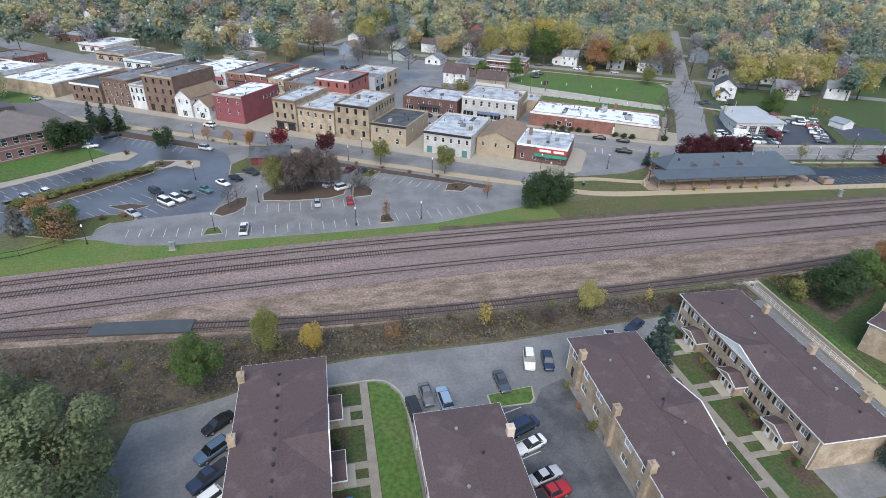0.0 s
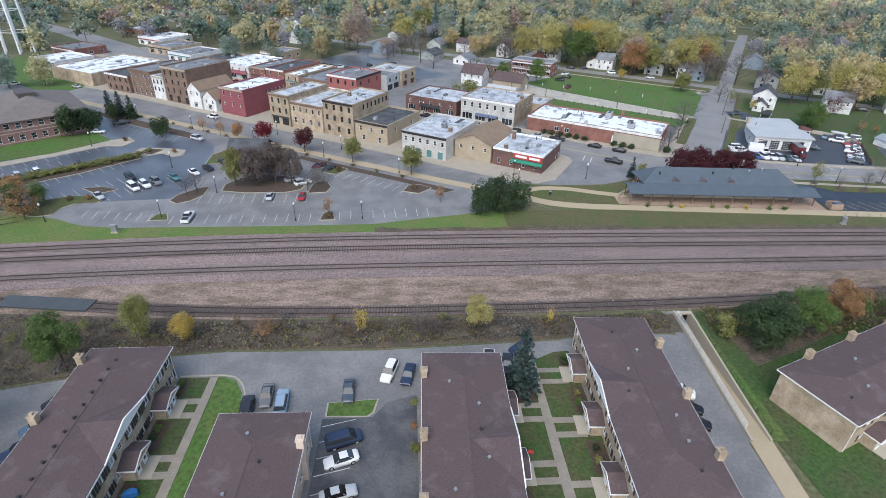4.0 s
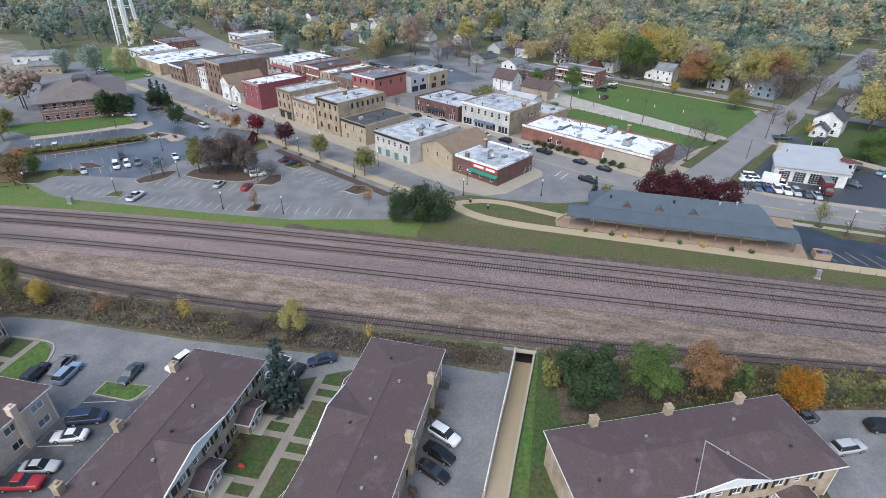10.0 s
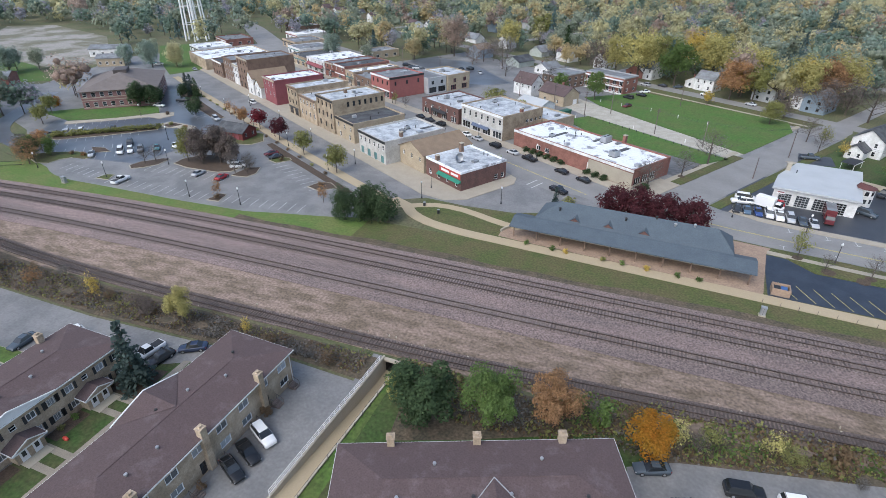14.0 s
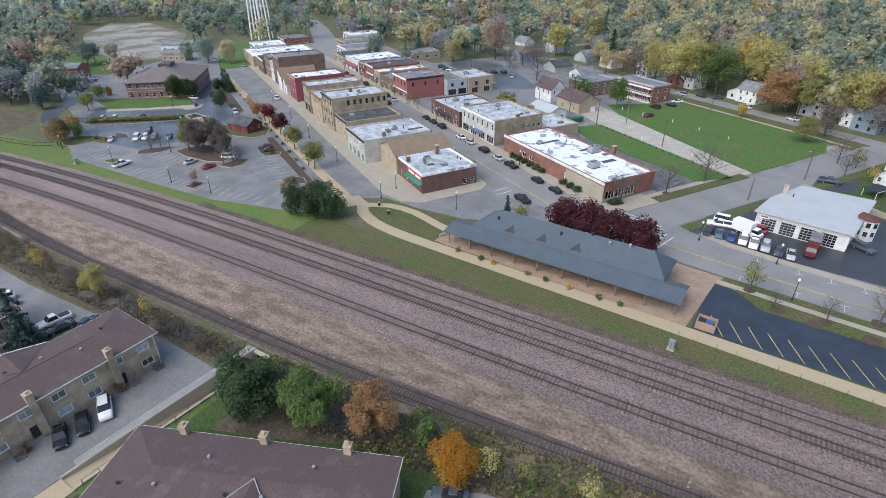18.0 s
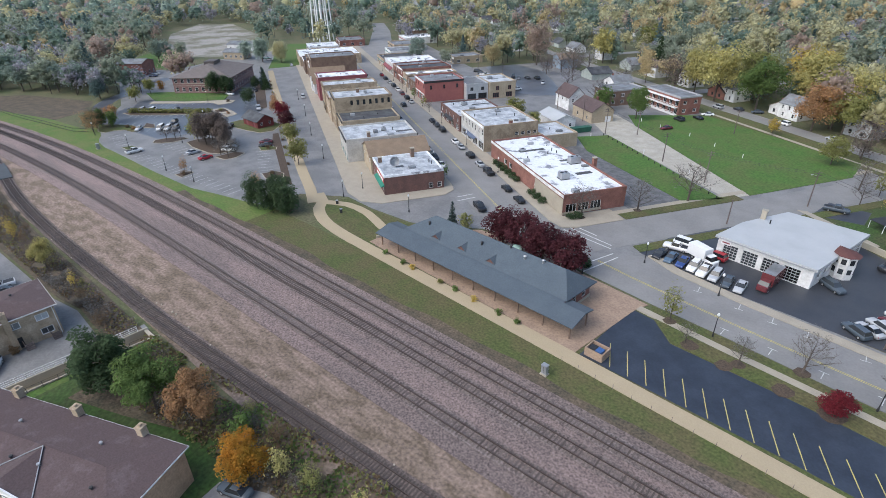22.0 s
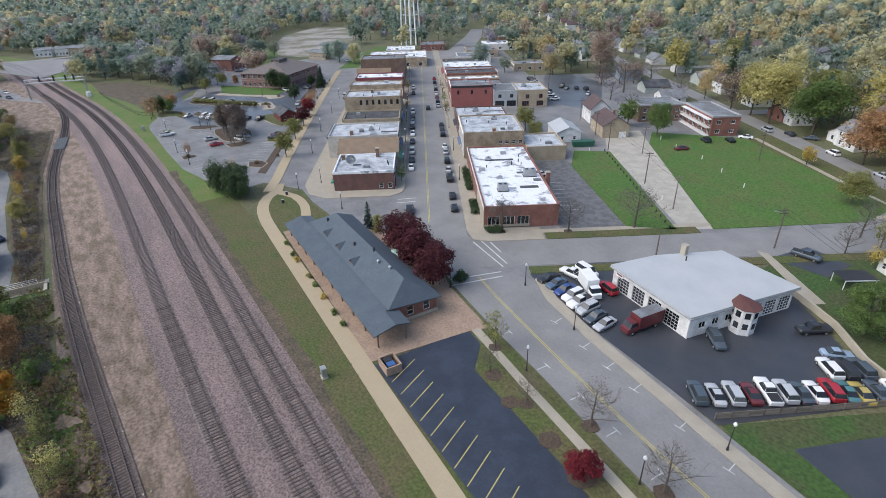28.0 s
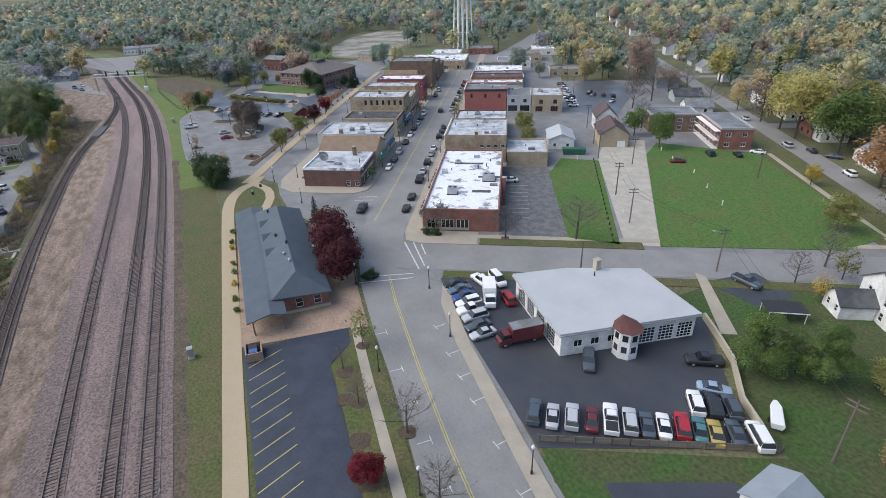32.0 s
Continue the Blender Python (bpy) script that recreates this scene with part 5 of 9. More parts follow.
def vehicle(kind, color, far=False):
    """The first car of a kind and colour stands where it is asked for; the others are copies of it."""
    k = KINDS[kind]
    t = thing(kind if kind in ("suv", "van") else {"sedan": "car", "pickup": "pickup_truck"}[kind], pose(0, 0, 0), "", "car")
    ob = part("body", loft(k["body"]), PAINT[color], t)
    ob.data.polygons.foreach_set("use_smooth", [True] * (len(ob.data.polygons) - 2) + [False] * 2)
    x0, x1, x2, x3, w0, w1, z0, z1 = k["cab"]
    part("glasshouse", cabin(Mesh(), *k["cab"]), GLASS, t, "dark tinted car glass")
    pil = Mesh()
    rz, e = z1 - 0.05, 0.012
    pil.add([(x1 + 0.04, -w1 - 0.02, rz), (x1 + 0.04, w1 + 0.02, rz), (x2 - 0.04, w1 + 0.02, rz), (x2 - 0.04, -w1 - 0.02, rz), (x1 - 0.1, -w1 + 0.08, z1 + 0.03), (x1 - 0.1, w1 - 0.08, z1 + 0.03), (x2 + 0.1, w1 - 0.08, z1 + 0.03), (x2 + 0.1, -w1 + 0.08, z1 + 0.03),
             (x0 + e, -w0 - e, z0), (x0 - 0.1, -w0 - e, z0), (x0 + e, w0 + e, z0), (x0 - 0.1, w0 + e, z0), (x3 - e, w0 + e, z0), (x3 + 0.16, w0 + e, z0), (x3 - e, -w0 - e, z0), (x3 + 0.16, -w0 - e, z0)],
            [(4, 7, 6, 5), (0, 4, 5, 1), (1, 5, 6, 2), (2, 6, 7, 3), (3, 7, 4, 0), (0, 9, 8), (1, 10, 11), (2, 13, 12), (3, 14, 15)])
    part("roof", pil, PAINT[color], t)
    if kind == "pickup":
        part("bed", Mesh().box(-2.6, -0.78, 1.10, -0.85, 0.78, 1.135), DARK, t, "dark open load bed")
    for x in (k["L"] * 0.31, -k["L"] * 0.30):
        for s in (-1, 1):
            ty = part("wheel", Mesh().tube((x, s * (k["W"] - 0.20), 0.33), (x, s * (k["W"] + 0.005), 0.33), 0.33, 0.33, 12), TYRE, t)
            if not far:
                part("rim", Mesh().tube((x, s * (k["W"] - 0.01), 0.33), (x, s * (k["W"] + 0.02), 0.33), 0.21, 0.19, 10), METAL, ty)
    e = k["L"] / 2
    zb = k["body"][0][4]
    for s in (() if far else (-1, 1)):
        part("headlight", Mesh().box(e - 0.32, s * 0.62 - 0.14, zb - 0.12, e - 0.04, s * 0.62 + 0.14, zb + 0.0), LAMP, t)
        part("tail_light", Mesh().box(-e + 0.02, s * 0.66 - 0.13, k["body"][-1][4] - 0.22, -e + 0.14, s * 0.66 + 0.13, k["body"][-1][4] - 0.02), TAIL, t)
    return t


WORDS = {"white": "white", "black": "black", "dark": "dark grey", "navy": "navy blue", "slate": "slate grey", "grey": "grey", "silver": "silver", "bluegrey": "blue-grey", "paleblue": "pale blue", "blue": "blue", "red": "red", "maroon": "maroon", "teal": "teal green", "yellow": "yellow"}
NOUN = {"sedan": "saloon car", "suv": "sport utility car", "van": "van", "pickup": "pickup truck"}


def park(x, y, heading, kind, color, where, group, z=0.06):
    far = "town" in where or "main street" in where
    key = (kind, color, far)
    m = pose(x, y, z, 0, 0, heading)
    if key not in CARS:
        ob = CARS[key] = vehicle(kind, color, far)
        ob.matrix_basis = m
    else:
        ob = copy_thing(CARS[key], m)
    return tagged(ob, "%s %s parked %s" % (WORDS[color], NOUN[kind], where), "car", group)


for x, y, a, k, c in ((-18.6, 57.2, -140, "sedan", "black"), (-18.6, 52.4, -140, "suv", "bluegrey"), (-18.4, 48.4, -140, "pickup", "navy"), (-18.4, 44.6, -140, "suv", "white"), (8.9, 54.9, 96, "suv", "dark"), (11.2, 57.3, -86, "sedan", "grey"), (13.7, 56.0, 94, "suv", "paleblue"),
                      (23.3, 57.9, -88, "sedan", "slate"), (29.3, 61.9, -106, "suv", "white"), (32.3, 61.2, -102, "sedan", "navy"), (23.6, 48.8, 20, "van", "navy"), (23.6, 45.6, -162, "sedan", "white"), (23.8, 40.6, 16, "sedan", "silver"), (23.5, 38.0, 14, "pickup", "red"),
                      (45.4, 63.6, -98, "pickup", "white"), (48.4, 63.2, -100, "sedan", "dark"), (51.4, 67.2, -150, "sedan", "navy"), (74.0, 56.4, -26, "suv", "white"), (73.9, 53.3, -25, "sedan", "black"), (73.7, 50.4, -25, "sedan", "black"), (75.4, 35.6, -30, "sedan", "white")):
    park(x, y, a, k, c, "beside the flats", "cars beside the flats")
for x, y, a, k, c in ((124.0, 70.0, -160, "sedan", "slate"), (128.2, 65.6, 22, "suv", "silver"), (134.8, 70.6, 9, "suv", "black"), (141.0, 71.0, 10, "suv", "white"), (147.5, 73.0, 12, "sedan", "bluegrey"), (153.5, 74.6, 12, "sedan", "black")):
    park(x, y, a, k, c, "below the brown undergrowth", "cars beside the flats", 0.12)
for x, y, a, k, c in ((176.3, 154.6, 141, "suv", "slate"), (178.0, 156.4, 142, "sedan", "silver"), (179.3, 158.6, 142, "suv", "silver"), (180.8, 160.7, 141, "sedan", "maroon"), (181.9, 162.9, 143, "pickup", "white"), (183.3, 164.9, 143, "suv", "silver"), (184.7, 166.5, 144, "sedan", "slate"),
                      (185.8, 168.3, 142, "sedan", "white"), (186.9, 170.4, 141, "suv", "red"), (188.3, 171.9, 139, "sedan", "teal"), (189.6, 173.3, 141, "sedan", "yellow"), (184.6, 175.2, 144, "suv", "white"), (186.0, 177.0, 143, "suv", "dark"), (187.3, 178.9, 146, "suv", "slate"), (190.7, 175.6, 146, "sedan", "slate"),
                      (192.4, 177.6, 150, "van", "white"), (183.7, 179.8, 48, "sedan", "paleblue"), (178.6, 183.4, -122, "pickup", "dark"), (171.0, 167.9, -38, "suv", "slate"), (140.9, 159.7, -96, "sedan", "dark"), (143.3, 159.5, -92, "sedan", "bluegrey"), (145.8, 159.2, -90, "sedan", "blue"), (148.2, 158.9, -91, "suv", "white"),
                      (150.4, 158.4, -92, "pickup", "white"), (152.7, 157.9, -91, "suv", "silver"), (155.2, 157.2, -90, "sedan", "slate"), (157.6, 156.8, -90, "sedan", "silver"), (142.6, 164.6, -173, "pickup", "white"), (143.6, 167.6, -4, "van", "white"), (150.2, 166.0, 169, "suv", "red"), (165.7, 208.8, 5, "pickup", "slate")):
    park(x, y, a, k, c, "in the garage yard", "cars at the garage", 0.08)
for u, v, k, c in ((41, -4.7, "sedan", "white"), (48.5, -4.6, "sedan", "dark"), (57, -4.6, "suv", "silver"), (68.6, -4.5, "sedan", "dark"), (78.7, -4.5, "sedan", "white"), (88.0, -4.7, "suv", "dark"), (96, -4.6, "sedan", "silver"), (104, -4.6, "sedan", "black"), (8.9, 6.6, "sedan", "black"), (17.1, 6.6, "sedan", "black"), (30.4, 6.6, "pickup", "black"),
                   (37.9, 6.6, "sedan", "silver"), (46.3, 6.6, "suv", "black"), (55.5, 6.6, "sedan", "silver"), (61.7, 6.6, "sedan", "white"), (76.4, 6.6, "suv", "black"), (83.4, 6.6, "sedan", "dark"), (89.6, 6.6, "sedan", "dark"), (117.7, 2.0, "suv", "dark"), (112, -4.6, "suv", "white"), (122, 6.6, "sedan", "silver"), (130, 6.6, "suv", "black"),
                   (139, 6.6, "sedan", "maroon"), (148, 6.6, "sedan", "white"), (157, 6.6, "suv", "dark"), (166, 6.6, "sedan", "silver"), (176, 6.6, "sedan", "black"), (186, 6.6, "sedan", "red"), (150, -4.6, "sedan", "dark"), (163, -4.6, "suv", "silver"), (8.0, -4.8, "pickup", "black")):
    park(*town(v, u), 148.6 if v > 0 else -31.4, k, c, "on the main street", "cars on the main street", 0.075)
for x, y, a, k, c in ((-78.4, 139.0, 43, "suv", "grey"), (-76.4, 141.6, -45, "suv", "silver"), (-72.9, 144.5, -45, "suv", "white"), (-74.9, 181.8, 10, "sedan", "white"), (-71.6, 191.6, 30, "pickup", "dark"), (-65.3, 151.4, -45, "sedan", "dark"), (-46.2, 141.6, -45, "suv", "dark"), (-42.2, 134.4, -45, "van", "white"), (-39.9, 136.2, -45, "suv", "white"), (-37.7, 138.2, -45, "suv", "grey"),
                      (-34.0, 141.4, -45, "sedan", "teal"), (-30.0, 145.2, -45, "sedan", "white"), (-48.6, 129.0, -45, "sedan", "silver"), (-21.4, 116.4, 92, "pickup", "white"), (-39.2, 175.0, -30, "suv", "silver"), (-27.0, 148.4, -45, "sedan", "black"), (-23.2, 152.4, -45, "pickup", "dark"), (-4.6, 128.6, 93, "sedan", "silver"), (3.8, 128.6, 92, "sedan", "red"), (2.4, 137.6, 30, "suv", "white"),
                      (-0.9, 140.0, 30, "sedan", "silver"), (4.8, 150.4, -128, "sedan", "maroon"), (8.0, 148.2, -128, "sedan", "dark")):
    park(x, y, a, k, c, "in the public car park", "cars in the public car park", 0.09)
for v, u, a, k, c in ((-38, 150, 0, "suv", "white"), (-38, 236, 0, "sedan", "silver"), (-50, 262, 60, "sedan", "white"), (-52, 268, 60, "sedan", "teal"), (60, 128, 90, "sedan", "white"), (60, 133, 90, "sedan", "silver"), (60, 138, 90, "sedan", "white"), (60, 143, 90, "suv", "dark"), (60, 148, 90, "sedan", "grey"), (76, 150, 0, "sedan", "dark"), (80, 147, 0, "suv", "black"), (60, 153, 90, "sedan", "silver"),
                      (33.0, 31.0, 90, "sedan", "white"), (84, 50, 90, "sedan", "maroon"), (96, 58, 0, "suv", "dark"), (104, 57, 0, "sedan", "black"), (111, 60, 60, "sedan", "white"), (123.2, 68, 0, "suv", "silver"), (127.6, 20, 0, "sedan", "silver"), (127.8, 40, 0, "suv", "white"), (128, 62, 0, "sedan", "dark"), (131.5, 56, 60, "sedan", "slate"), (123.3, 104, 0, "sedan", "silver"), (115, -70, 0, "sedan", "dark")):
    park(*town(v, u), 148.6 + a, k, c, "in town", "cars in town", 0.085)


def box_truck(x, y, heading, length, box_mat, cab_mat, label):
    t = thing("box_truck", pose(x, y, 0.08, 0, 0, heading), label, "truck")
    part("cargo_box", Mesh().box(-length / 2, -1.15, 0.85, length / 2 - 2.2, 1.15, 3.25), box_mat, t)
    part("box_roof", Mesh().box(-length / 2 + 0.06, -1.09, 3.25, length / 2 - 2.26, 1.09, 3.29), WHITE if cab_mat is PAINT["white"] else ROOFGREY, t)
    part("cab", loft([(length / 2, 0.85, 0.85, 0.5, 1.35), (length / 2 - 0.35, 1.0, 1.0, 0.45, 1.5), (length / 2 - 2.1, 1.0, 1.0, 0.45, 1.55)]), cab_mat, t)
    part("glasshouse", cabin(Mesh(), length / 2 - 0.4, length / 2 - 0.85, length / 2 - 1.9, length / 2 - 2.05, 0.93, 0.85, 1.48, 2.25), GLASS, t)
    part("cab_roof", Mesh().box(length / 2 - 1.95, -0.88, 2.22, length / 2 - 0.85, 0.88, 2.34), cab_mat, t)
    part("chassis", Mesh().box(-length / 2 + 0.1, -0.5, 0.55, length / 2 - 0.4, 0.5, 0.85), DARK, t)
    for wx in (length / 2 - 1.0, -length / 2 + 1.5):
        for s in (-1, 1):
            w = part("wheel", Mesh().tube((wx, s * 0.75, 0.42), (wx, s * 1.05, 0.42), 0.42, 0.42, 12), TYRE, t)
            part("rim", Mesh().tube((wx, s * 1.03, 0.42), (wx, s * 1.06, 0.42), 0.24, 0.22, 10), METAL, w)


box_truck(148.6, 163.0, -25, 6.6, PAINT["white"], PAINT["white"], "white box truck in the dark yard of a garage")
box_truck(161.4, 161.4, -98, 7.6, PAINT["maroon"], PAINT["maroon"], "maroon box truck backed up to the garage doors")
t = thing("boat_trailer", pose(191.0, 182.6, 0.06, 0, 0, 130), "long white covered trailer standing on grass", "trailer")
part("hull", loft([(2.6, 0.2, 0.25, 0.7, 1.2), (1.4, 0.5, 0.7, 0.5, 1.3), (-2.4, 0.6, 0.8, 0.5, 1.3)]), PAINT["white"], t)
for s in (-1, 1):
    part("wheel", Mesh().tube((-0.6, s * 0.7, 0.3), (-0.6, s * 0.9, 0.3), 0.3, 0.3, 10), TYRE, t)

# ---- trees ----
LEAVES = {}
for name, c, s in (("green", (0.16, 0.235, 0.070), (0.105, 0.160, 0.052)), ("olive", (0.29, 0.29, 0.105), (0.21, 0.215, 0.08)), ("yellow", (0.50, 0.45, 0.18), (0.39, 0.355, 0.145)), ("gold", (0.58, 0.44, 0.12), (0.46, 0.35, 0.10)),
                   ("orange", (0.46, 0.19, 0.025), (0.40, 0.26, 0.04)), ("rust", (0.42, 0.25, 0.125), (0.31, 0.185, 0.10)), ("maroon", (0.12, 0.034, 0.042), (0.08, 0.026, 0.032)), ("red", (0.21, 0.026, 0.036), (0.14, 0.022, 0.03)),
                   ("pine", (0.075, 0.115, 0.052), (0.054, 0.088, 0.042)), ("spruce", (0.08, 0.112, 0.10), (0.058, 0.088, 0.08)), ("willow", (0.25, 0.285, 0.15), (0.175, 0.21, 0.11)), ("twig", (0.21, 0.195, 0.175), (0.155, 0.145, 0.13)), ("scrub", (0.215, 0.145, 0.085), (0.16, 0.115, 0.07)), ("umber", (0.21, 0.17, 0.15), (0.155, 0.128, 0.112)),
                   # far_ leaf colours have distance haze mixed in: lighter, greyer, bluer
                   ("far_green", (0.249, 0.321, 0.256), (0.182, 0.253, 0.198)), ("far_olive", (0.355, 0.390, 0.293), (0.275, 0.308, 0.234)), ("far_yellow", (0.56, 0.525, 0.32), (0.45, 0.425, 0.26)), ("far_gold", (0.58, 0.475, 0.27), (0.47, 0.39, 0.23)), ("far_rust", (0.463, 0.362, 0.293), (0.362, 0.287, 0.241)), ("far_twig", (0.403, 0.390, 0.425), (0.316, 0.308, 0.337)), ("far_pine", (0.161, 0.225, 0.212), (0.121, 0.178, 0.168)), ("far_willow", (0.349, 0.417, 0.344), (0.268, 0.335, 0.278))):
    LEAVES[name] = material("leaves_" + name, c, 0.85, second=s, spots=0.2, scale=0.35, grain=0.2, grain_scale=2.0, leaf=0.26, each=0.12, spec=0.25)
    tree_nodes = LEAVES[name].node_tree
    thin, mix = tree_nodes.nodes.new("ShaderNodeBsdfTranslucent"), tree_nodes.nodes.new("ShaderNodeMixShader")
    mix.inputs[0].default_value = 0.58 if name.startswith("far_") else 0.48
    shader = tree_nodes.nodes["Principled BSDF"]
    colour = shader.inputs["Base Color"].links[0].from_socket
    tree_nodes.links.new(colour, thin.inputs["Color"])
    tree_nodes.links.new(shader.outputs[0], mix.inputs[1])
    tree_nodes.links.new(thin.outputs[0], mix.inputs[2])
    tree_nodes.links.new(mix.outputs[0], tree_nodes.nodes["Material Output"].inputs["Surface"])
rng = np.random.default_rng(7)


def leaf_quads(centres, size, up=0.35, middle=None, loose=0.42):
    """Four-cornered leaf clumps at the centres, turned at random and outwards from the middle, as vertices in a row of four."""
    n = len(centres)
    a = rng.normal(size=(n, 3))
    if middle is not None:
        o = centres - np.asarray(middle)
        a = a * loose + o / (np.linalg.norm(o, axis=1)[:, None] + 1e-6)
    a[:, 2] += up
    a /= np.linalg.norm(a, axis=1)[:, None]
    b = np.cross(a, rng.normal(size=(n, 3)))
    b /= np.linalg.norm(b, axis=1)[:, None]
    c = np.cross(a, b)
    s = (size * rng.uniform(0.55, 1.35, n))[:, None]
    k = rng.uniform(0.5, 1.0, (n, 1))
    j = rng.uniform(-0.35, 0.35, (n, 4, 1))
    quad = np.stack([-b * s - c * s * k, b * s - c * s * k, b * s + c * s * k, -b * s + c * s * k], axis=1)
    quad = quad * (1 + j) * 0.5
    return (centres[:, None, :] + quad).reshape(-1, 3)


def quad_mesh(name, verts, slots=None):
    n = len(verts) // 4
    me = bpy.data.meshes.new(name)
    me.vertices.add(4 * n)
    me.vertices.foreach_set("co", np.asarray(verts, dtype=np.float32).ravel())
    me.loops.add(4 * n)
    me.loops.foreach_set("vertex_index", np.arange(4 * n, dtype=np.int32))
    me.polygons.add(n)
    me.polygons.foreach_set("loop_start", np.arange(0, 4 * n, 4, dtype=np.int32))
    if slots is not None:
        me.polygons.foreach_set("material_index", np.asarray(slots, dtype=np.int32))
    me.update(calc_edges=True)
    return me


def crown_points(n, clusters, rx, rz, cz, rough=0.25, bottom=-0.55):
    """Points of an uneven crown: clusters on a ragged shell, with gaps between them."""
    d = rng.normal(size=(clusters, 3))
    d /= np.linalg.norm(d, axis=1)[:, None]
    d[:, 2] = np.maximum(d[:, 2], bottom)
    r = rng.uniform(0.45, 1.0, clusters) ** 0.6 * rng.uniform(1 - rough, 1 + rough, clusters)
    c = d * r[:, None]
    p = c[rng.integers(0, clusters, n)] + rng.normal(size=(n, 3)) * 0.14
    return p * (rx, rx, rz) + (0, 0, cz)


def lump_points(n, clusters, rx, rz, cz, size=0.3, bottom=-0.55, spread=(0.4, 0.95)):
    """Points on the skins of lumps that make up a crown, each with the middle of its lump, and the lumps."""
    d = rng.normal(size=(clusters, 3))
    d /= np.linalg.norm(d, axis=1)[:, None]
    d[:, 2] = np.maximum(d[:, 2], bottom)
    lump = d * (rng.uniform(*spread, clusters))[:, None]
    radius = size * rng.uniform(0.7, 1.35, clusters)
    i = rng.integers(0, clusters, n)
    q = rng.normal(size=(n, 3))
    q /= np.linalg.norm(q, axis=1)[:, None]
    q[:, 2] = np.where(rng.random(n) < 0.6, np.abs(q[:, 2]), q[:, 2])
    p = lump[i] + q * (radius[i] * rng.uniform(0.7, 1.12, n))[:, None]
    k = np.array((rx, rx, rz))
    o = np.array((0, 0, cz))
    return p * k + o, lump[i] * k * 0.9 + o, lump * k + o, radius


def lump_crown(n, clusters, rx, rz, cz, leaf, size=0.3, bottom=-0.55, up=0.8):
    p, mid, _, _ = lump_points(n, clusters, rx, rz, cz, size, bottom)
    return quad_mesh("crown", leaf_quads(p, leaf, up, mid))


TRUNKS, CROWNS = {}, {}


def limbs(h, r, lean, spread, first, count, sub=2):
    """A tapered trunk with limbs."""
    me = Mesh()
    pts = [Vector((0, 0, -0.2)), Vector((lean * 0.3, 0, h * 0.35)), Vector((lean, lean * 0.4, h * 0.85))]
    me.tube(pts[0], pts[1], r, r * 0.75, 7, cap=False)
    me.tube(pts[1], pts[2], r * 0.75, r * 0.18, 6, cap=False)
    for i in range(count):
        t = first + (0.95 - first) * i / count
        a = pts[1].lerp(pts[2], (t - 0.35) / 0.5) if t > 0.35 else pts[0].lerp(pts[1], t / 0.35)
        g = i * 2.4 + random.uniform(-0.4, 0.4)
        L = spread * (1.15 - t) * random.uniform(0.7, 1.1)
        b = a + Vector((math.cos(g) * L, math.sin(g) * L, L * random.uniform(0.55, 1.0)))
        me.tube(a, b, r * 0.38 * (1.1 - t), r * 0.08, 5, cap=False)
        for k in range(sub):
            q = a.lerp(b, random.uniform(0.35, 0.9))
            g2 = g + random.uniform(-1.2, 1.2)
            L2 = L * random.uniform(0.35, 0.6)
            e = q + Vector((math.cos(g2) * L2, math.sin(g2) * L2, L2 * random.uniform(0.4, 1.1)))
            me.tube(q, e, r * 0.13, r * 0.03, 4, cap=False)
            for _ in range(sub):
                q2 = q.lerp(e, random.uniform(0.3, 0.95))
                d2 = Vector((random.uniform(-1, 1), random.uniform(-1, 1), random.uniform(0.2, 1.1))) * L2 * 0.5
                me.tube(q2, q2 + d2, r * 0.055, r * 0.02, 3, cap=False)
    return me


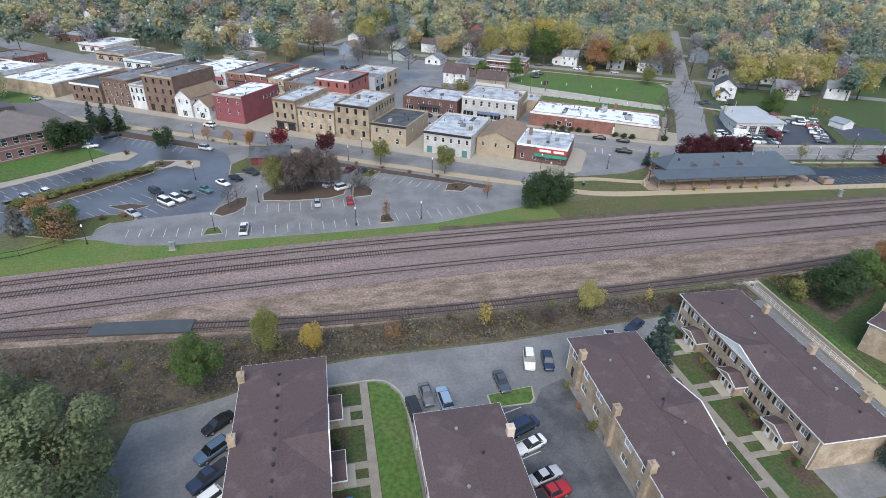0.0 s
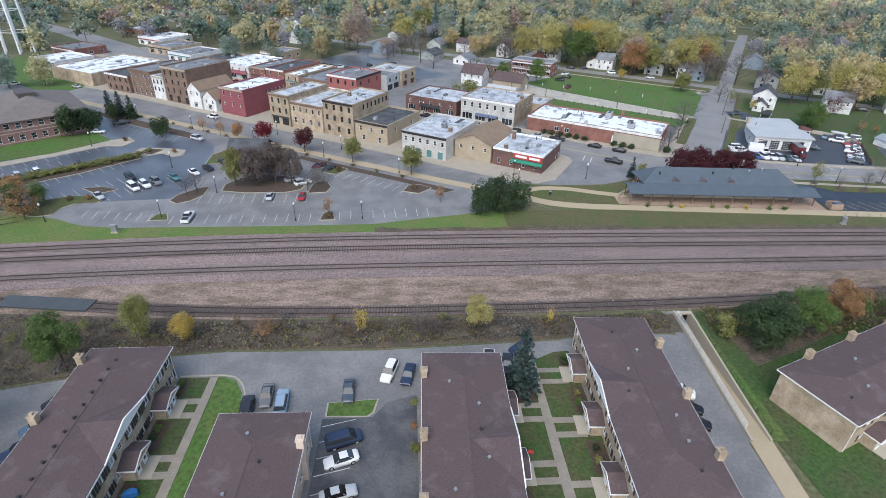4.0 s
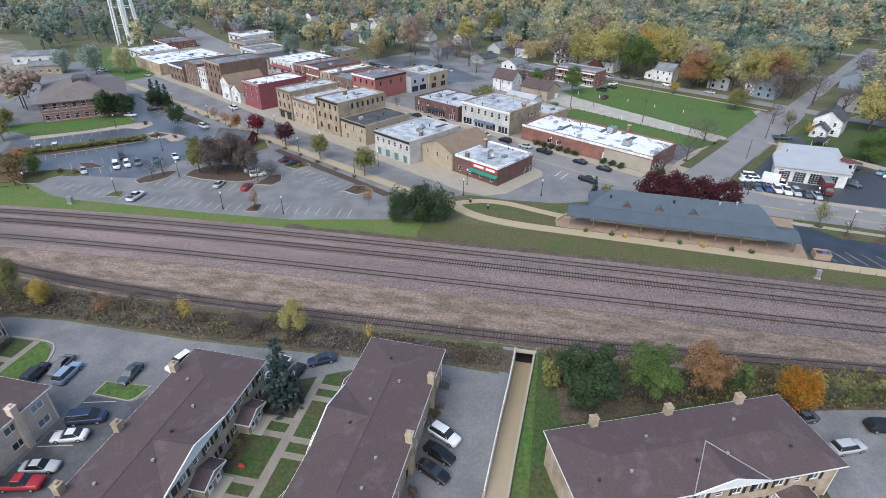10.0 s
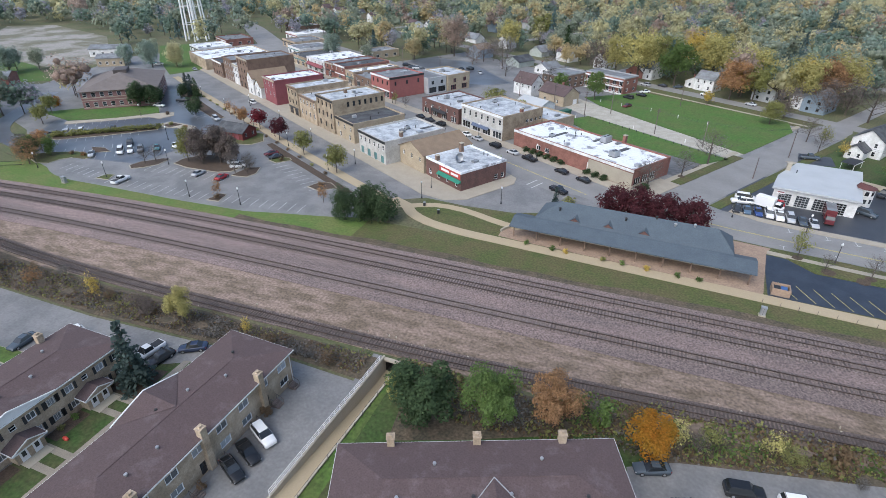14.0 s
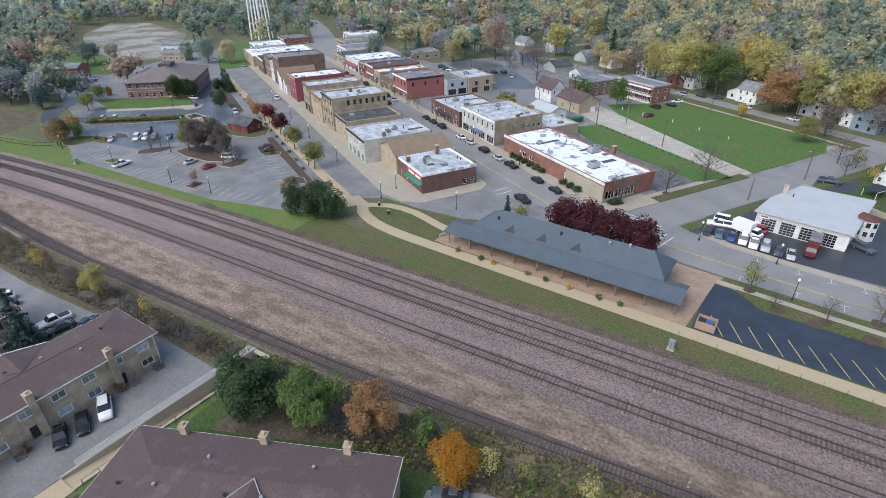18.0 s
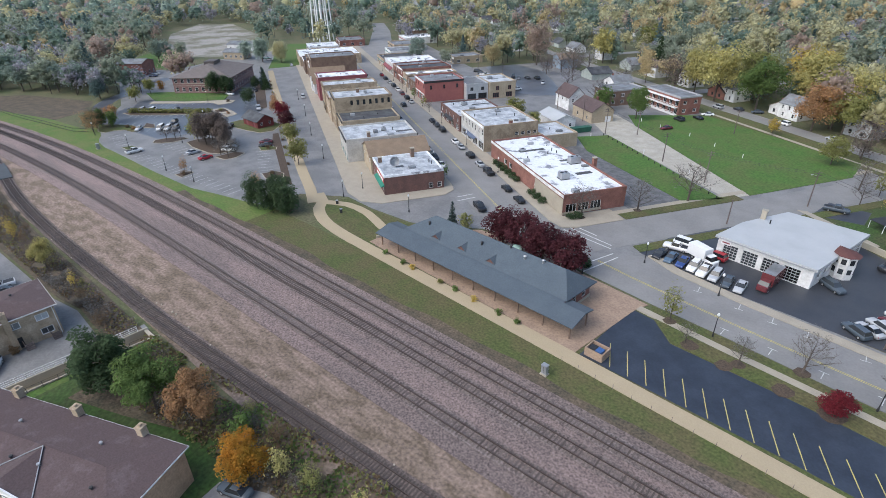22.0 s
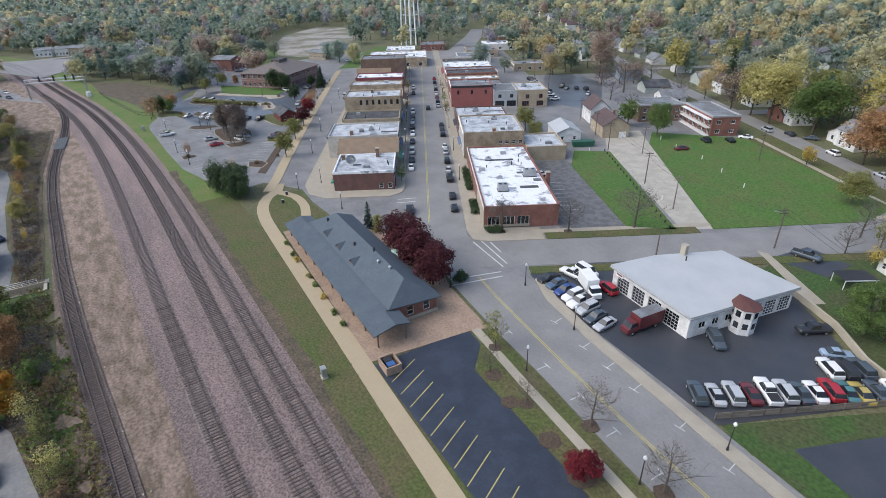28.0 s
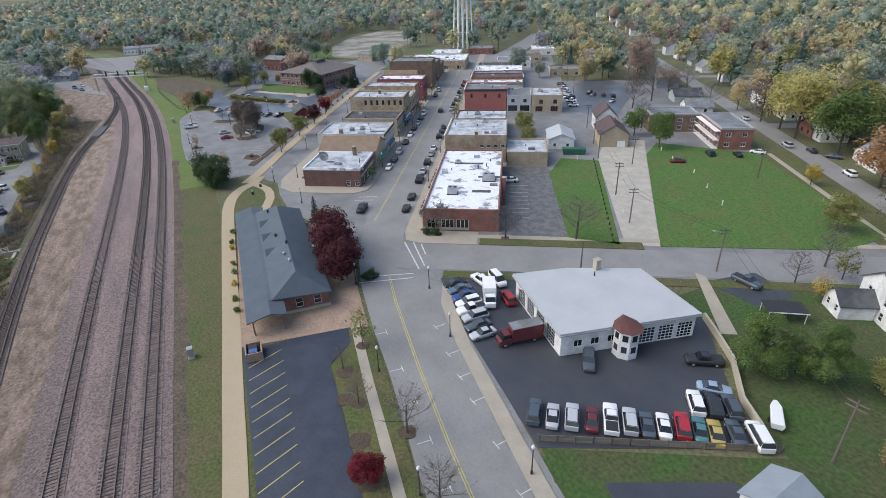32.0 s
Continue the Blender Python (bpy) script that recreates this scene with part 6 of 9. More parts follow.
def tree_meshes(form, variant):
    """Trunk and crown of a tree ten metres high."""
    key = (form, variant)
    if key in TRUNKS:
        return TRUNKS[key], CROWNS.get(key)
    random.seed(hash_of(form) + variant)
    if form == "round":
        TRUNKS[key] = limbs(9, 0.22, random.uniform(-0.5, 0.5), 4.2, 0.22, 9).done("trunk")
        CROWNS[key] = lump_crown(2300, 40, 3.9, 3.8, 6.0, 0.42, 0.36)
    elif form == "shade":
        TRUNKS[key] = limbs(9, 0.2, random.uniform(-0.5, 0.5), 4.6, 0.2, 11).done("trunk")
        CROWNS[key] = lump_crown(5600, 40, 4.1, 4.1, 5.7, 0.25, 0.33, -0.6, 0.5)
    elif form == "skirted":
        TRUNKS[key] = limbs(9, 0.2, 0.3, 3.2, 0.2, 10).done("trunk")
        CROWNS[key] = lump_crown(5200, 60, 3.9, 4.9, 4.7, 0.30, 0.30, -0.95, 0.6)
    elif form == "thin":
        TRUNKS[key] = limbs(9.2, 0.16, random.uniform(-0.4, 0.4), 4.0, 0.2, 12, 3).done("trunk")
        CROWNS[key] = quad_mesh("crown", leaf_quads(crown_points(560, 70, 3.0, 3.9, 5.9, 0.35), 0.38, 0.3, (0, 0, 5.4)))
    elif form == "bare":
        TRUNKS[key] = limbs(9.5, 0.24, random.uniform(-0.6, 0.6), 5.4, 0.2, 16, 4).done("trunk")
        CROWNS[key] = quad_mesh("crown", leaf_quads(crown_points(900, 90, 3.4, 4.0, 6.2, 0.3, -0.5), 0.17, 0.2))
    elif form == "big_near":
        TRUNKS[key] = limbs(8.6, 0.26, 0.4, 4.4, 0.2, 12, 3).done("trunk")
        CROWNS[key] = lump_crown(17000, 30, 4.2, 4.4, 5.4, 0.15, 0.26, -0.8, 0.5)
    elif form == "pine_near":
        TRUNKS[key] = limbs(9, 0.2, 0.3, 3.2, 0.25, 10).done("trunk")
        CROWNS[key] = lump_crown(8000, 30, 3.2, 4.3, 5.2, 0.22, 0.32, -0.9, 0.45)
    elif form == "round_near":
        TRUNKS[key] = limbs(9, 0.22, random.uniform(-0.5, 0.5), 4.2, 0.22, 9).done("trunk")
        CROWNS[key] = lump_crown(7600, 30, 3.7, 3.8, 6.0, 0.22, 0.33, -0.55, 0.45)
    elif form == "column_near":
        TRUNKS[key] = limbs(9, 0.14, 0.1, 2.4, 0.15, 9).done("trunk")
        CROWNS[key] = lump_crown(7000, 36, 2.3, 4.6, 5.2, 0.165, 0.36, -0.9, 0.5)
    elif form == "bush":
        TRUNKS[key] = limbs(5, 0.12, 0.2, 5.0, 0.05, 8).done("trunk")
        CROWNS[key] = lump_crown(800, 22, 4.6, 4.8, 4.4, 0.72, 0.36, -0.9)
    elif form == "column":
        TRUNKS[key] = limbs(9, 0.14, 0.1, 2.4, 0.15, 9).done("trunk")
        CROWNS[key] = lump_crown(1300, 26, 2.2, 4.6, 5.2, 0.42, 0.36, -0.9)
    elif form == "fir":
        TRUNKS[key] = Mesh().tube((0, 0, -0.2), (0, 0, 9.6), 0.2, 0.03, 7).done("trunk")
        p = []
        for i in range(46):
            z = 0.8 + 9.0 * (i / 46) ** 1.05
            R = 2.35 * (1 - z / 10.1) ** 0.85 + 0.12
            for k in range(max(4, int(11 * (1 - z / 11)))):
                g = random.uniform(0, 6.283)
                RR = R * random.uniform(0.72, 1.12)
                for s in np.linspace(0.25, 1.0, max(2, int(RR * 3.2))):
                    p.append((math.cos(g) * RR * s, math.sin(g) * RR * s, z - 0.32 * RR * s * s + random.uniform(-0.08, 0.08)))
        CROWNS[key] = quad_mesh("crown", leaf_quads(np.array(p), 0.42, 1.2))
    elif form == "big":
        TRUNKS[key] = limbs(8.6, 0.26, 0.4, 4.4, 0.2, 12, 3).done("trunk")
        CROWNS[key] = lump_crown(5400, 46, 4.2, 4.2, 5.6, 0.31, 0.34, -0.8)
    elif form == "twiggy":
        TRUNKS[key] = limbs(9.2, 0.18, random.uniform(-0.4, 0.4), 4.6, 0.12, 14, 3).done("trunk")
        CROWNS[key] = quad_mesh("crown", leaf_quads(crown_points(1500, 90, 3.8, 4.2, 5.4, 0.25, -0.8), 0.26, 0.2, (0, 0, 4.6)))
    elif form == "pine":
        TRUNKS[key] = limbs(9, 0.2, 0.3, 3.2, 0.25, 10).done("trunk")
        CROWNS[key] = lump_crown(3000, 54, 3.3, 4.3, 5.2, 0.36, 0.36, -0.9)
    return TRUNKS[key], CROWNS.get(key)


def hash_of(s):
    return sum(ord(ch) * (i + 3) for i, ch in enumerate(s))


TREE_WORDS = {"big_near": "large spreading tree", "round": "broad tree", "shade": "tall broad tree", "skirted": "dense low-branched pine tree", "thin": "thinly leaved tree", "bare": "bare leafless tree", "bush": "bushy shrub", "column": "slender young tree", "fir": "pointed fir tree", "pine": "dense pine tree", "big": "large spreading tree", "twiggy": "twiggy nearly leafless tree"}
COLOR_WORDS = {"green": "green", "olive": "olive-green", "yellow": "yellow-green autumn", "gold": "golden yellow autumn", "orange": "bright orange autumn", "rust": "rusty brown autumn", "maroon": "dark maroon", "red": "deep red", "pine": "dark green", "spruce": "blue-green", "willow": "grey-green", "twig": "grey-brown", "umber": "greyish brown", "scrub": "brown autumn"}


def tree(x, y, h, form, color, wide=1.0, where="standing on grass", z=0.05, group="trees"):
    near = where == BY_FLATS and form in ("pine", "round", "column", "big") and h > 5
    trunk, crown = tree_meshes(form + "_near" if near else form, random.randrange(1 if form == "big_near" or (near and form == "big") else 2 if near else 3))
    random.seed(int(x * 13 + y * 7) & 0xFFFF)
    t = thing("shrub" if form == "bush" else "tree", pose(x, y, z, 0, 0, random.uniform(0, 360)) @ Matrix.Diagonal((h / 10 * wide, h / 10 * wide, h / 10, 1)), "%s %s %s" % (COLOR_WORDS[color], TREE_WORDS[form], where), "shrub" if form == "bush" else "tree", group)
    part("trunk", trunk, BARK, t)
    if crown:
        # outer trees take the haze-tinted far_ leaf colours
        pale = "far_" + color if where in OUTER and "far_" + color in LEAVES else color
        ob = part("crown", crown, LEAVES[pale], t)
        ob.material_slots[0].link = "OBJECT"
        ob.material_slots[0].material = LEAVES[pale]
    return t


WEST, BY_FLATS, BY_LOT, BY_STREET, BY_FIELD = "at the edge of the woods", "beside the flats", "in the public car park", "beside the street", "near the green field"
OUTER = (WEST, "beside a back street")
for x, y, h, f, c, w, where in (
        (49.6, 57.6, 12.6, "fir", "spruce", 1.0, BY_FLATS), (-21.6, 64.2, 10.4, "round", "green", 0.85, BY_FLATS), (-13.0, 71.4, 9.0, "column", "olive", 1.2, BY_FLATS), (-5.4, 71.0, 6.4, "column", "gold", 1.2, BY_FLATS), (24.2, 71.4, 6.8, "thin", "gold", 0.6, BY_FLATS), (44.6, 72.2, 7.2, "round", "yellow", 0.85, BY_FLATS), (57.6, 73.4, 4.6, "thin", "gold", 0.5, BY_FLATS),
        (93.4, 67.0, 11.0, "pine", "pine", 1.3, BY_FLATS), (102.4, 69.8, 9.8, "round", "green", 1.05, BY_FLATS), (110.8, 72.4, 9.2, "round", "rust", 0.95, BY_FLATS), (123.6, 72.0, 8.8, "column", "orange", 1.35, BY_FLATS), (88.2, 69.8, 5.2, "bush", "olive", 0.8, BY_FLATS),
        (126.5, 74.8, 5.4, "thin", "yellow", 0.9, BY_FLATS), (117.0, 75.0, 4.8, "bush", "green", 0.7, BY_FLATS), (131.0, 76.4, 5.2, "thin", "olive", 0.9, BY_FLATS), (138.5, 77.6, 5.0, "thin", "yellow", 0.9, BY_FLATS), (146.0, 79.0, 4.6, "bush", "scrub", 0.8, BY_FLATS), (154.0, 80.2, 5.4, "thin", "olive", 0.9, BY_FLATS), (162.0, 81.4, 5.6, "thin", "yellow", 0.9, BY_FLATS),
        (-33.0, 47.0, 17.5, "big", "willow", 1.05, BY_FLATS), (-30.5, 37.0, 17.0, "big", "willow", 1.0, BY_FLATS), (-44.0, 57.0, 16.0, "big", "willow", 1.0, BY_FLATS), (-46.0, 42.0, 18.5, "big", "willow", 0.9, BY_FLATS), (-56.0, 52.0, 17.0, "big", "willow", 1.1, BY_FLATS), (-66.0, 60.0, 15.0, "big", "green", 1.1, BY_FLATS), (-72.0, 48.0, 17.0, "big", "willow", 1.1, BY_FLATS), (-40.0, 30.0, 17.0, "big", "willow", 1.0, BY_FLATS), (69.6, 33.0, 6.6, "pine", "spruce", 0.8, BY_FLATS),
        (50.4, 118.6, 9.0, "skirted", "pine", 0.9, "beside the tan footpath"), (55.2, 119.8, 9.8, "skirted", "pine", 0.9, "beside the tan footpath"), (60.0, 121.4, 9.4, "skirted", "pine", 0.9, "beside the tan footpath"), (54.4, 123.4, 9.0, "skirted", "pine", 0.9, "beside the tan footpath"),
        (112.2, 142.4, 8.8, "big", "maroon", 1.05, BY_STREET), (117.6, 141.8, 9.8, "big", "maroon", 1.05, BY_STREET), (123.2, 141.2, 10.0, "big", "maroon", 1.05, BY_STREET), (128.8, 140.4, 9.4, "big", "maroon", 1.05, BY_STREET), (97.6, 142.2, 6.8, "fir", "spruce", 0.9, BY_STREET), (101.2, 143.0, 4.4, "bush", "olive", 0.8, BY_STREET),
        (-15.4, 136.0, 10.6, "big", "olive", 0.68, BY_LOT), (-9.8, 136.0, 12.0, "big", "umber", 0.72, BY_LOT), (-5.2, 138.6, 11.8, "big", "umber", 0.74, BY_LOT), (-0.8, 137.8, 10.6, "big", "umber", 0.72, BY_LOT), (-8.0, 141.6, 9.6, "big", "umber", 0.74, BY_LOT), (-13.0, 140.0, 9.4, "big", "umber", 0.7, BY_LOT), (4.4, 133.6, 6.0, "bare", "twig", 1.1, BY_LOT), (6.6, 137.6, 5.6, "twiggy", "twig", 1.0, BY_LOT),
        (118.9, 166.0, 8.6, "bare", "twig", 1.1, BY_STREET), (127.8, 178.6, 8.2, "bare", "twig", 1.1, BY_STREET), (135.4, 192.4, 10.4, "bare", "twig", 1.2, BY_STREET), (158.8, 246.0, 8.8, "shade", "olive", 1.1, BY_FIELD), (171.6, 137.9, 7.6, "bare", "twig", 1.0, BY_STREET), (151.2, 138.0, 7.4, "thin", "olive", 0.8, BY_STREET), (163.6, 133.6, 5.4, "bare", "twig", 0.9, BY_STREET),
        (183.6, 137.2, 7.0, "bare", "twig", 1.0, BY_STREET), (155.4, 133.6, 4.4, "bare", "twig", 0.9, BY_STREET), (176.6, 131.0, 4.6, "big", "red", 1.1, BY_STREET), (183.6, 189.4, 9.6, "big_near", "green", 1.2, "beside the garage"), (188.6, 194.4, 9.2, "big_near", "green", 1.2, "beside the garage"), (195.0, 200.5, 6.0, "big", "olive", 1.2, "beside the garage"), (202.5, 187.0, 4.6, "thin", "rust", 1.2, "beside the garage"), (206.0, 184.0, 4.0, "thin", "rust", 1.2, "beside the garage"), (175.6, 214.6, 6.0, "thin", "gold", 0.9, "beside a white house"), (169.5, 217.0, 7.0, "bare", "twig", 0.9, "beside a white house"), (168.0, 228.0, 9.0, "bare", "twig", 1.0, BY_FIELD), (172.6, 226.0, 7.0, "thin", "olive", 1.0, BY_FIELD),
        (-81.4, 178.2, 10.6, "pine", "pine", 1.1, "beside a brick school"), (-76.6, 181.6, 9.8, "pine", "pine", 1.1, "beside a brick school"), (-71.0, 199.0, 9.0, "fir", "pine", 1.1, "beside a brick school"), (-76.0, 201.6, 9.6, "fir", "spruce", 1.1, "beside a brick school"), (-81.0, 204.0, 9.2, "fir", "spruce", 1.1, "beside a brick school"), (-75.6, 196.2, 6.4, "pine", "pine", 1.2, BY_LOT),
        (57.6, 227.8, 9.0, "round", "olive", 1.0, "behind the shops"), (51.8, 232.4, 7.6, "thin", "olive", 1.0, "behind the shops"), (92.6, 258.4, 12.0, "shade", "green", 0.95, "beside brick flats"), 
        (138.0, 268.0, 5.8, "round", "gold", 0.9, BY_FIELD), (12.2, 117.8, 5.8, "thin", "rust", 0.7, BY_LOT), (9.0, 133.8, 5.8, "bare", "twig", 1.0, BY_LOT), (-26.4, 129.6, 5.4, "bare", "twig", 1.0, BY_LOT), (-24.6, 132.0, 5.6, "bare", "twig", 1.0, BY_LOT),
        (40.2, 125.2, 5.6, "thin", "rust", 0.8, BY_LOT), (-60.5, 124.4, 6.4, "pine", "green", 1.0, BY_LOT), (-64.0, 121.4, 7.2, "pine", "green", 1.0, BY_LOT), (-67.0, 126.0, 7.2, "round", "rust", 1.0, BY_LOT), (-70.5, 122.0, 7.0, "bush", "twig", 0.7, BY_LOT), (-1.6, 163.6, 8.0, "round", "maroon", 1.0, BY_STREET), (-16.0, 171.6, 7.8, "round", "red", 0.95, BY_STREET), (14.6, 154.2, 8.2, "round", "olive", 0.9, BY_STREET), (32.6, 144.4, 8.4, "round", "olive", 0.95, BY_STREET),
        (-142.0, 242.0, 14.0, "big", "willow", 0.95, WEST), (-130.0, 247.5, 12.6, "big", "yellow", 0.9, WEST), (-160.0, 242.0, 11.0, "big", "willow", 0.9, WEST), (-197.0, 202.0, 13.0, "big", "willow", 0.95, WEST), (-202.0, 209.0, 12.0, "round", "willow", 0.9, WEST), (-193.0, 215.0, 11.0, "round", "olive", 0.9, WEST),
        (-209.0, 98.0, 10.5, "round", "yellow", 1.1, WEST), (-191.0, 109.0, 11.0, "round", "olive", 1.15, WEST), (-181.0, 115.0, 12.0, "round", "green", 1.15, WEST), (-167.0, 121.0, 12.6, "round", "willow", 1.15, WEST), (-151.0, 132.0, 13.0, "round", "willow", 1.15, WEST), (-139.0, 137.0, 13.6, "round", "green", 1.15, WEST), (-127.0, 146.0, 12.6, "round", "green", 1.15, WEST), (-173.0, 131.0, 13.0, "round", "green", 1.1, WEST), (-155.0, 143.0, 13.4, "round", "green", 1.15, WEST), (-116.0, 139.0, 10.0, "pine", "pine", 1.2, WEST),
        (-96.0, 147.0, 7.6, "round", "olive", 1.0, "beside a brick school"), (-106.0, 158.0, 7.6, "round", "olive", 0.9, "beside a brick school"), (-115.0, 167.0, 4.4, "bush", "orange", 0.9, "beside a brick school"), (-59.5, 116.6, 9.0, "twiggy", "rust", 1.1, BY_LOT), (-63.0, 119.4, 8.4, "twiggy", "pine", 1.1, BY_LOT), (-52.0, 178.0, 7.6, "pine", "pine", 1.2, BY_LOT),
        (-41.0, 300.0, 9.0, "round", "olive", 1.0, "beside a back street"), (-17.6, 315.0, 11.6, "round", "yellow", 1.0, "beside a back street"), (0.5, 333.0, 24.0, "shade", "rust", 0.85, "beside a back street"), (44.0, 291.0, 10.0, "bare", "twig", 1.2, "beside a back street"), (-49.0, 318.0, 9.0, "thin", "olive", 1.0, "beside a back street"), (68.5, 222.5, 6.4, "big", "olive", 1.1, "behind the shops"), (77.0, 262.0, 9.6, "round", "green", 1.0, "beside brick flats"), (70.0, 272.0, 10.0, "bare", "twig", 1.1, "beside brick flats"),
        (64.2, 350.0, 19, "fir", "pine", 0.95, BY_STREET), (37.5, 307.9, 17.3, "bare", "twig", 0.95, BY_STREET), (-21.9, 356.5, 19, "thin", "rust", 0.95, BY_STREET), (39.8, 395.4, 19, "round", "olive", 0.95, BY_STREET), (27.9, 360.8, 19, "round", "yellow", 0.95, BY_STREET),
        (-37.0, 54.0, 8.0, "shade", "olive", 1.0, BY_FLATS), (-59.0, 59.0, 9.0, "shade", "green", 1.1, BY_FLATS), (-52.0, 66.0, 7.0, "shade", "yellow", 1.1, BY_FLATS), (-84.0, 60.0, 9.5, "shade", "olive", 1.2, WEST), (-96.0, 54.0, 10.0, "shade", "yellow", 1.2, WEST), (-106.0, 47.0, 11.0, "shade", "olive", 1.2, WEST), (-118.0, 34.0, 12.0, "shade", "yellow", 1.2, WEST), (-74.0, 66.0, 6.0, "shade", "gold", 1.1, WEST), (8.0, 71.0, 4.6, "thin", "rust", 1.2, BY_FLATS), (34.0, 72.4, 4.4, "twiggy", "umber", 1.1, BY_FLATS), (37.0, 71.4, 4.0, "twiggy", "umber", 1.1, BY_FLATS),
        (107.0, 305.5, 24.0, "shade", "yellow", 0.95, BY_FIELD), (96.0, 313.0, 20.0, "shade", "yellow", 0.9, BY_FIELD), (124.5, 300.5, 21.0, "shade", "green", 1.0, BY_FIELD), (141.0, 311.0, 23.0, "shade", "yellow", 1.05, BY_FIELD), (147.5, 281.5, 16.5, "shade", "rust", 1.05, BY_FIELD), (156.5, 281.5, 15.5, "shade", "olive", 1.0, BY_FIELD), (152.5, 288.0, 16.0, "shade", "gold", 1.0, BY_FIELD),
        (165.0, 257.0, 13.0, "twiggy", "umber", 1.0, BY_FIELD), (172.5, 276.0, 21.0, "shade", "yellow", 0.9, BY_FIELD), (118.0, 320.0, 22.0, "shade", "olive", 1.0, BY_FIELD), (134.0, 331.0, 22.0, "shade", "gold", 1.0, BY_FIELD), (86.0, 316.0, 18.0, "twiggy", "umber", 1.0, BY_FIELD), (180.0, 268.0, 15.0, "twiggy", "umber", 1.0, BY_FIELD), (158.0, 300.0, 20.0, "shade", "yellow", 1.0, BY_FIELD),
        (200.0, 226.0, 17.0, "shade", "yellow", 1.0, "behind the garage"), (211.0, 231.0, 16.0, "shade", "olive", 1.0, "behind the garage"), (222.0, 228.0, 18.0, "shade", "yellow", 0.95, "behind the garage"), (235.0, 222.0, 19.0, "shade", "yellow", 1.0, "behind the garage"), (217.0, 214.0, 10.5, "twiggy", "umber", 1.1, "behind the garage"), (206.0, 208.0, 9.0, "twiggy", "maroon", 1.0, "behind the garage"),
        (194.0, 262.0, 15.0, "bare", "twig", 1.1, "beside a side street"), (188.5, 271.0, 14.0, "twiggy", "umber", 1.0, "beside a side street"), (182.5, 284.0, 20.0, "shade", "rust", 0.95, "beside a side street"), (190.5, 292.0, 20.0, "shade", "yellow", 1.0, "beside a side street"), (201.0, 250.0, 12.0, "bare", "umber", 1.1, "beside a side street"), (176.0, 292.0, 18.0, "shade", "gold", 0.9, "beside a side street"), (247.0, 208.0, 18.0, "shade", "yellow", 1.0, "behind the garage"),
        (-18.0, 314.0, 12.5, "shade", "gold", 0.95, "beside a back street"), (18.8, 313.5, 11.5, "twiggy", "umber", 1.1, "beside a back street"), (22.0, 323.5, 12.0, "bare", "twig", 1.1, "beside a back street"), (26.5, 329.0, 13.0, "twiggy", "umber", 1.0, "beside a back street"), (33.5, 333.0, 13.0, "bare", "twig", 1.1, "beside a back street"), (62.5, 315.0, 12.0, "bare", "twig", 1.1, "beside a back street"), (69.0, 324.0, 13.0, "shade", "gold", 0.8, "beside a back street"), (48.6, 387.0, 24.0, "fir", "pine", 0.9, "beside a back street"), (-64.0, 300.0, 14.0, "shade", "willow", 1.0, "beside a back street"), (-5.5, 345.0, 13.0, "shade", "olive", 1.0, "beside a back street"),
        (-25.6, 174.6, 6.2, "round", "rust", 0.85, BY_STREET), (-32.6, 178.6, 6.2, "thin", "rust", 0.9, BY_STREET), (-40.0, 183.6, 6.0, "thin", "rust", 0.9, BY_STREET)):
    tree(x, y, h, f, c, w, where)
for v, u, c in ((-7.4, 118, "rust"), (-7.4, 136, "twig"), (-7.4, 160, "olive"), (9.6, 104, "twig"), (9.6, 112, "olive"), (9.6, 128, "green"), (9.6, 150, "twig"), (-7.4, 30, "green")):
    tree(*town(v, u), 5.2, "thin" if c != "twig" else "bare", c, 0.9, "on the main street's pavement", 0.18)

# scrub along the bank
random.seed(5)
BANK = []
for i in range(24):
    x = -56 + i * 5.6 + random.uniform(-2, 2)
    BANK.append((x, (71.4 if x > -10 else 68 + (x + 56) * 0.06) + random.uniform(0.0, 4.2), random.uniform(1.6, 3.4)))
for i in range(26):
    x = 112 + i * 5.4 + random.uniform(-2, 2)
    BANK.append((x, 76.0 + (x - 112) * 0.075 + random.uniform(-2.6, 2.4), random.uniform(1.6, 3.8)))
for x, y, h in BANK:
    if not 76 < x < 90:
        tree(x, y, h, random.choice(("twiggy", "thin", "twiggy", "bare")), random.choice(("scrub", "twig", "scrub", "olive", "twig")), random.uniform(0.9, 1.4), "on the weedy bank", 0.08, "scrub on the bank")


def brush(name, rows, n, size, high, colours, label, up=0.6):
    """Low tangled growth between two lines: rows of (x, y low, y high)."""
    xs = [r[0] for r in rows]
    x = rng.uniform(xs[0], xs[-1], n)
    lo, hi = np.interp(x, xs, [r[1] for r in rows]), np.interp(x, xs, [r[2] for r in rows])
    y = lo + (hi - lo) * rng.random(n)
    patch = np.array([noise.noise(Vector((a * 0.22, b * 0.3, 3.0))) for a, b in zip(x, y)])
    keep = patch > -0.42
    x, y, patch = x[keep], y[keep], patch[keep]
    z = 0.08 + high * np.clip(patch + 0.35, 0.05, 1) * rng.random(len(x))
    v = leaf_quads(np.stack([x, y, z], 1), size, up)
    hue = np.array([noise.noise(Vector((a * 0.11, b * 0.16, 9.0))) for a, b in zip(x, y)])
    k = np.clip(((hue + 0.5 + rng.normal(size=len(x)) * 0.22) * len(colours)).astype(int), 0, len(colours) - 1)
    tagged(part(name, quad_mesh(name, v, k), [LEAVES[c] for c in colours]), label, "scrub", kind="stuff")


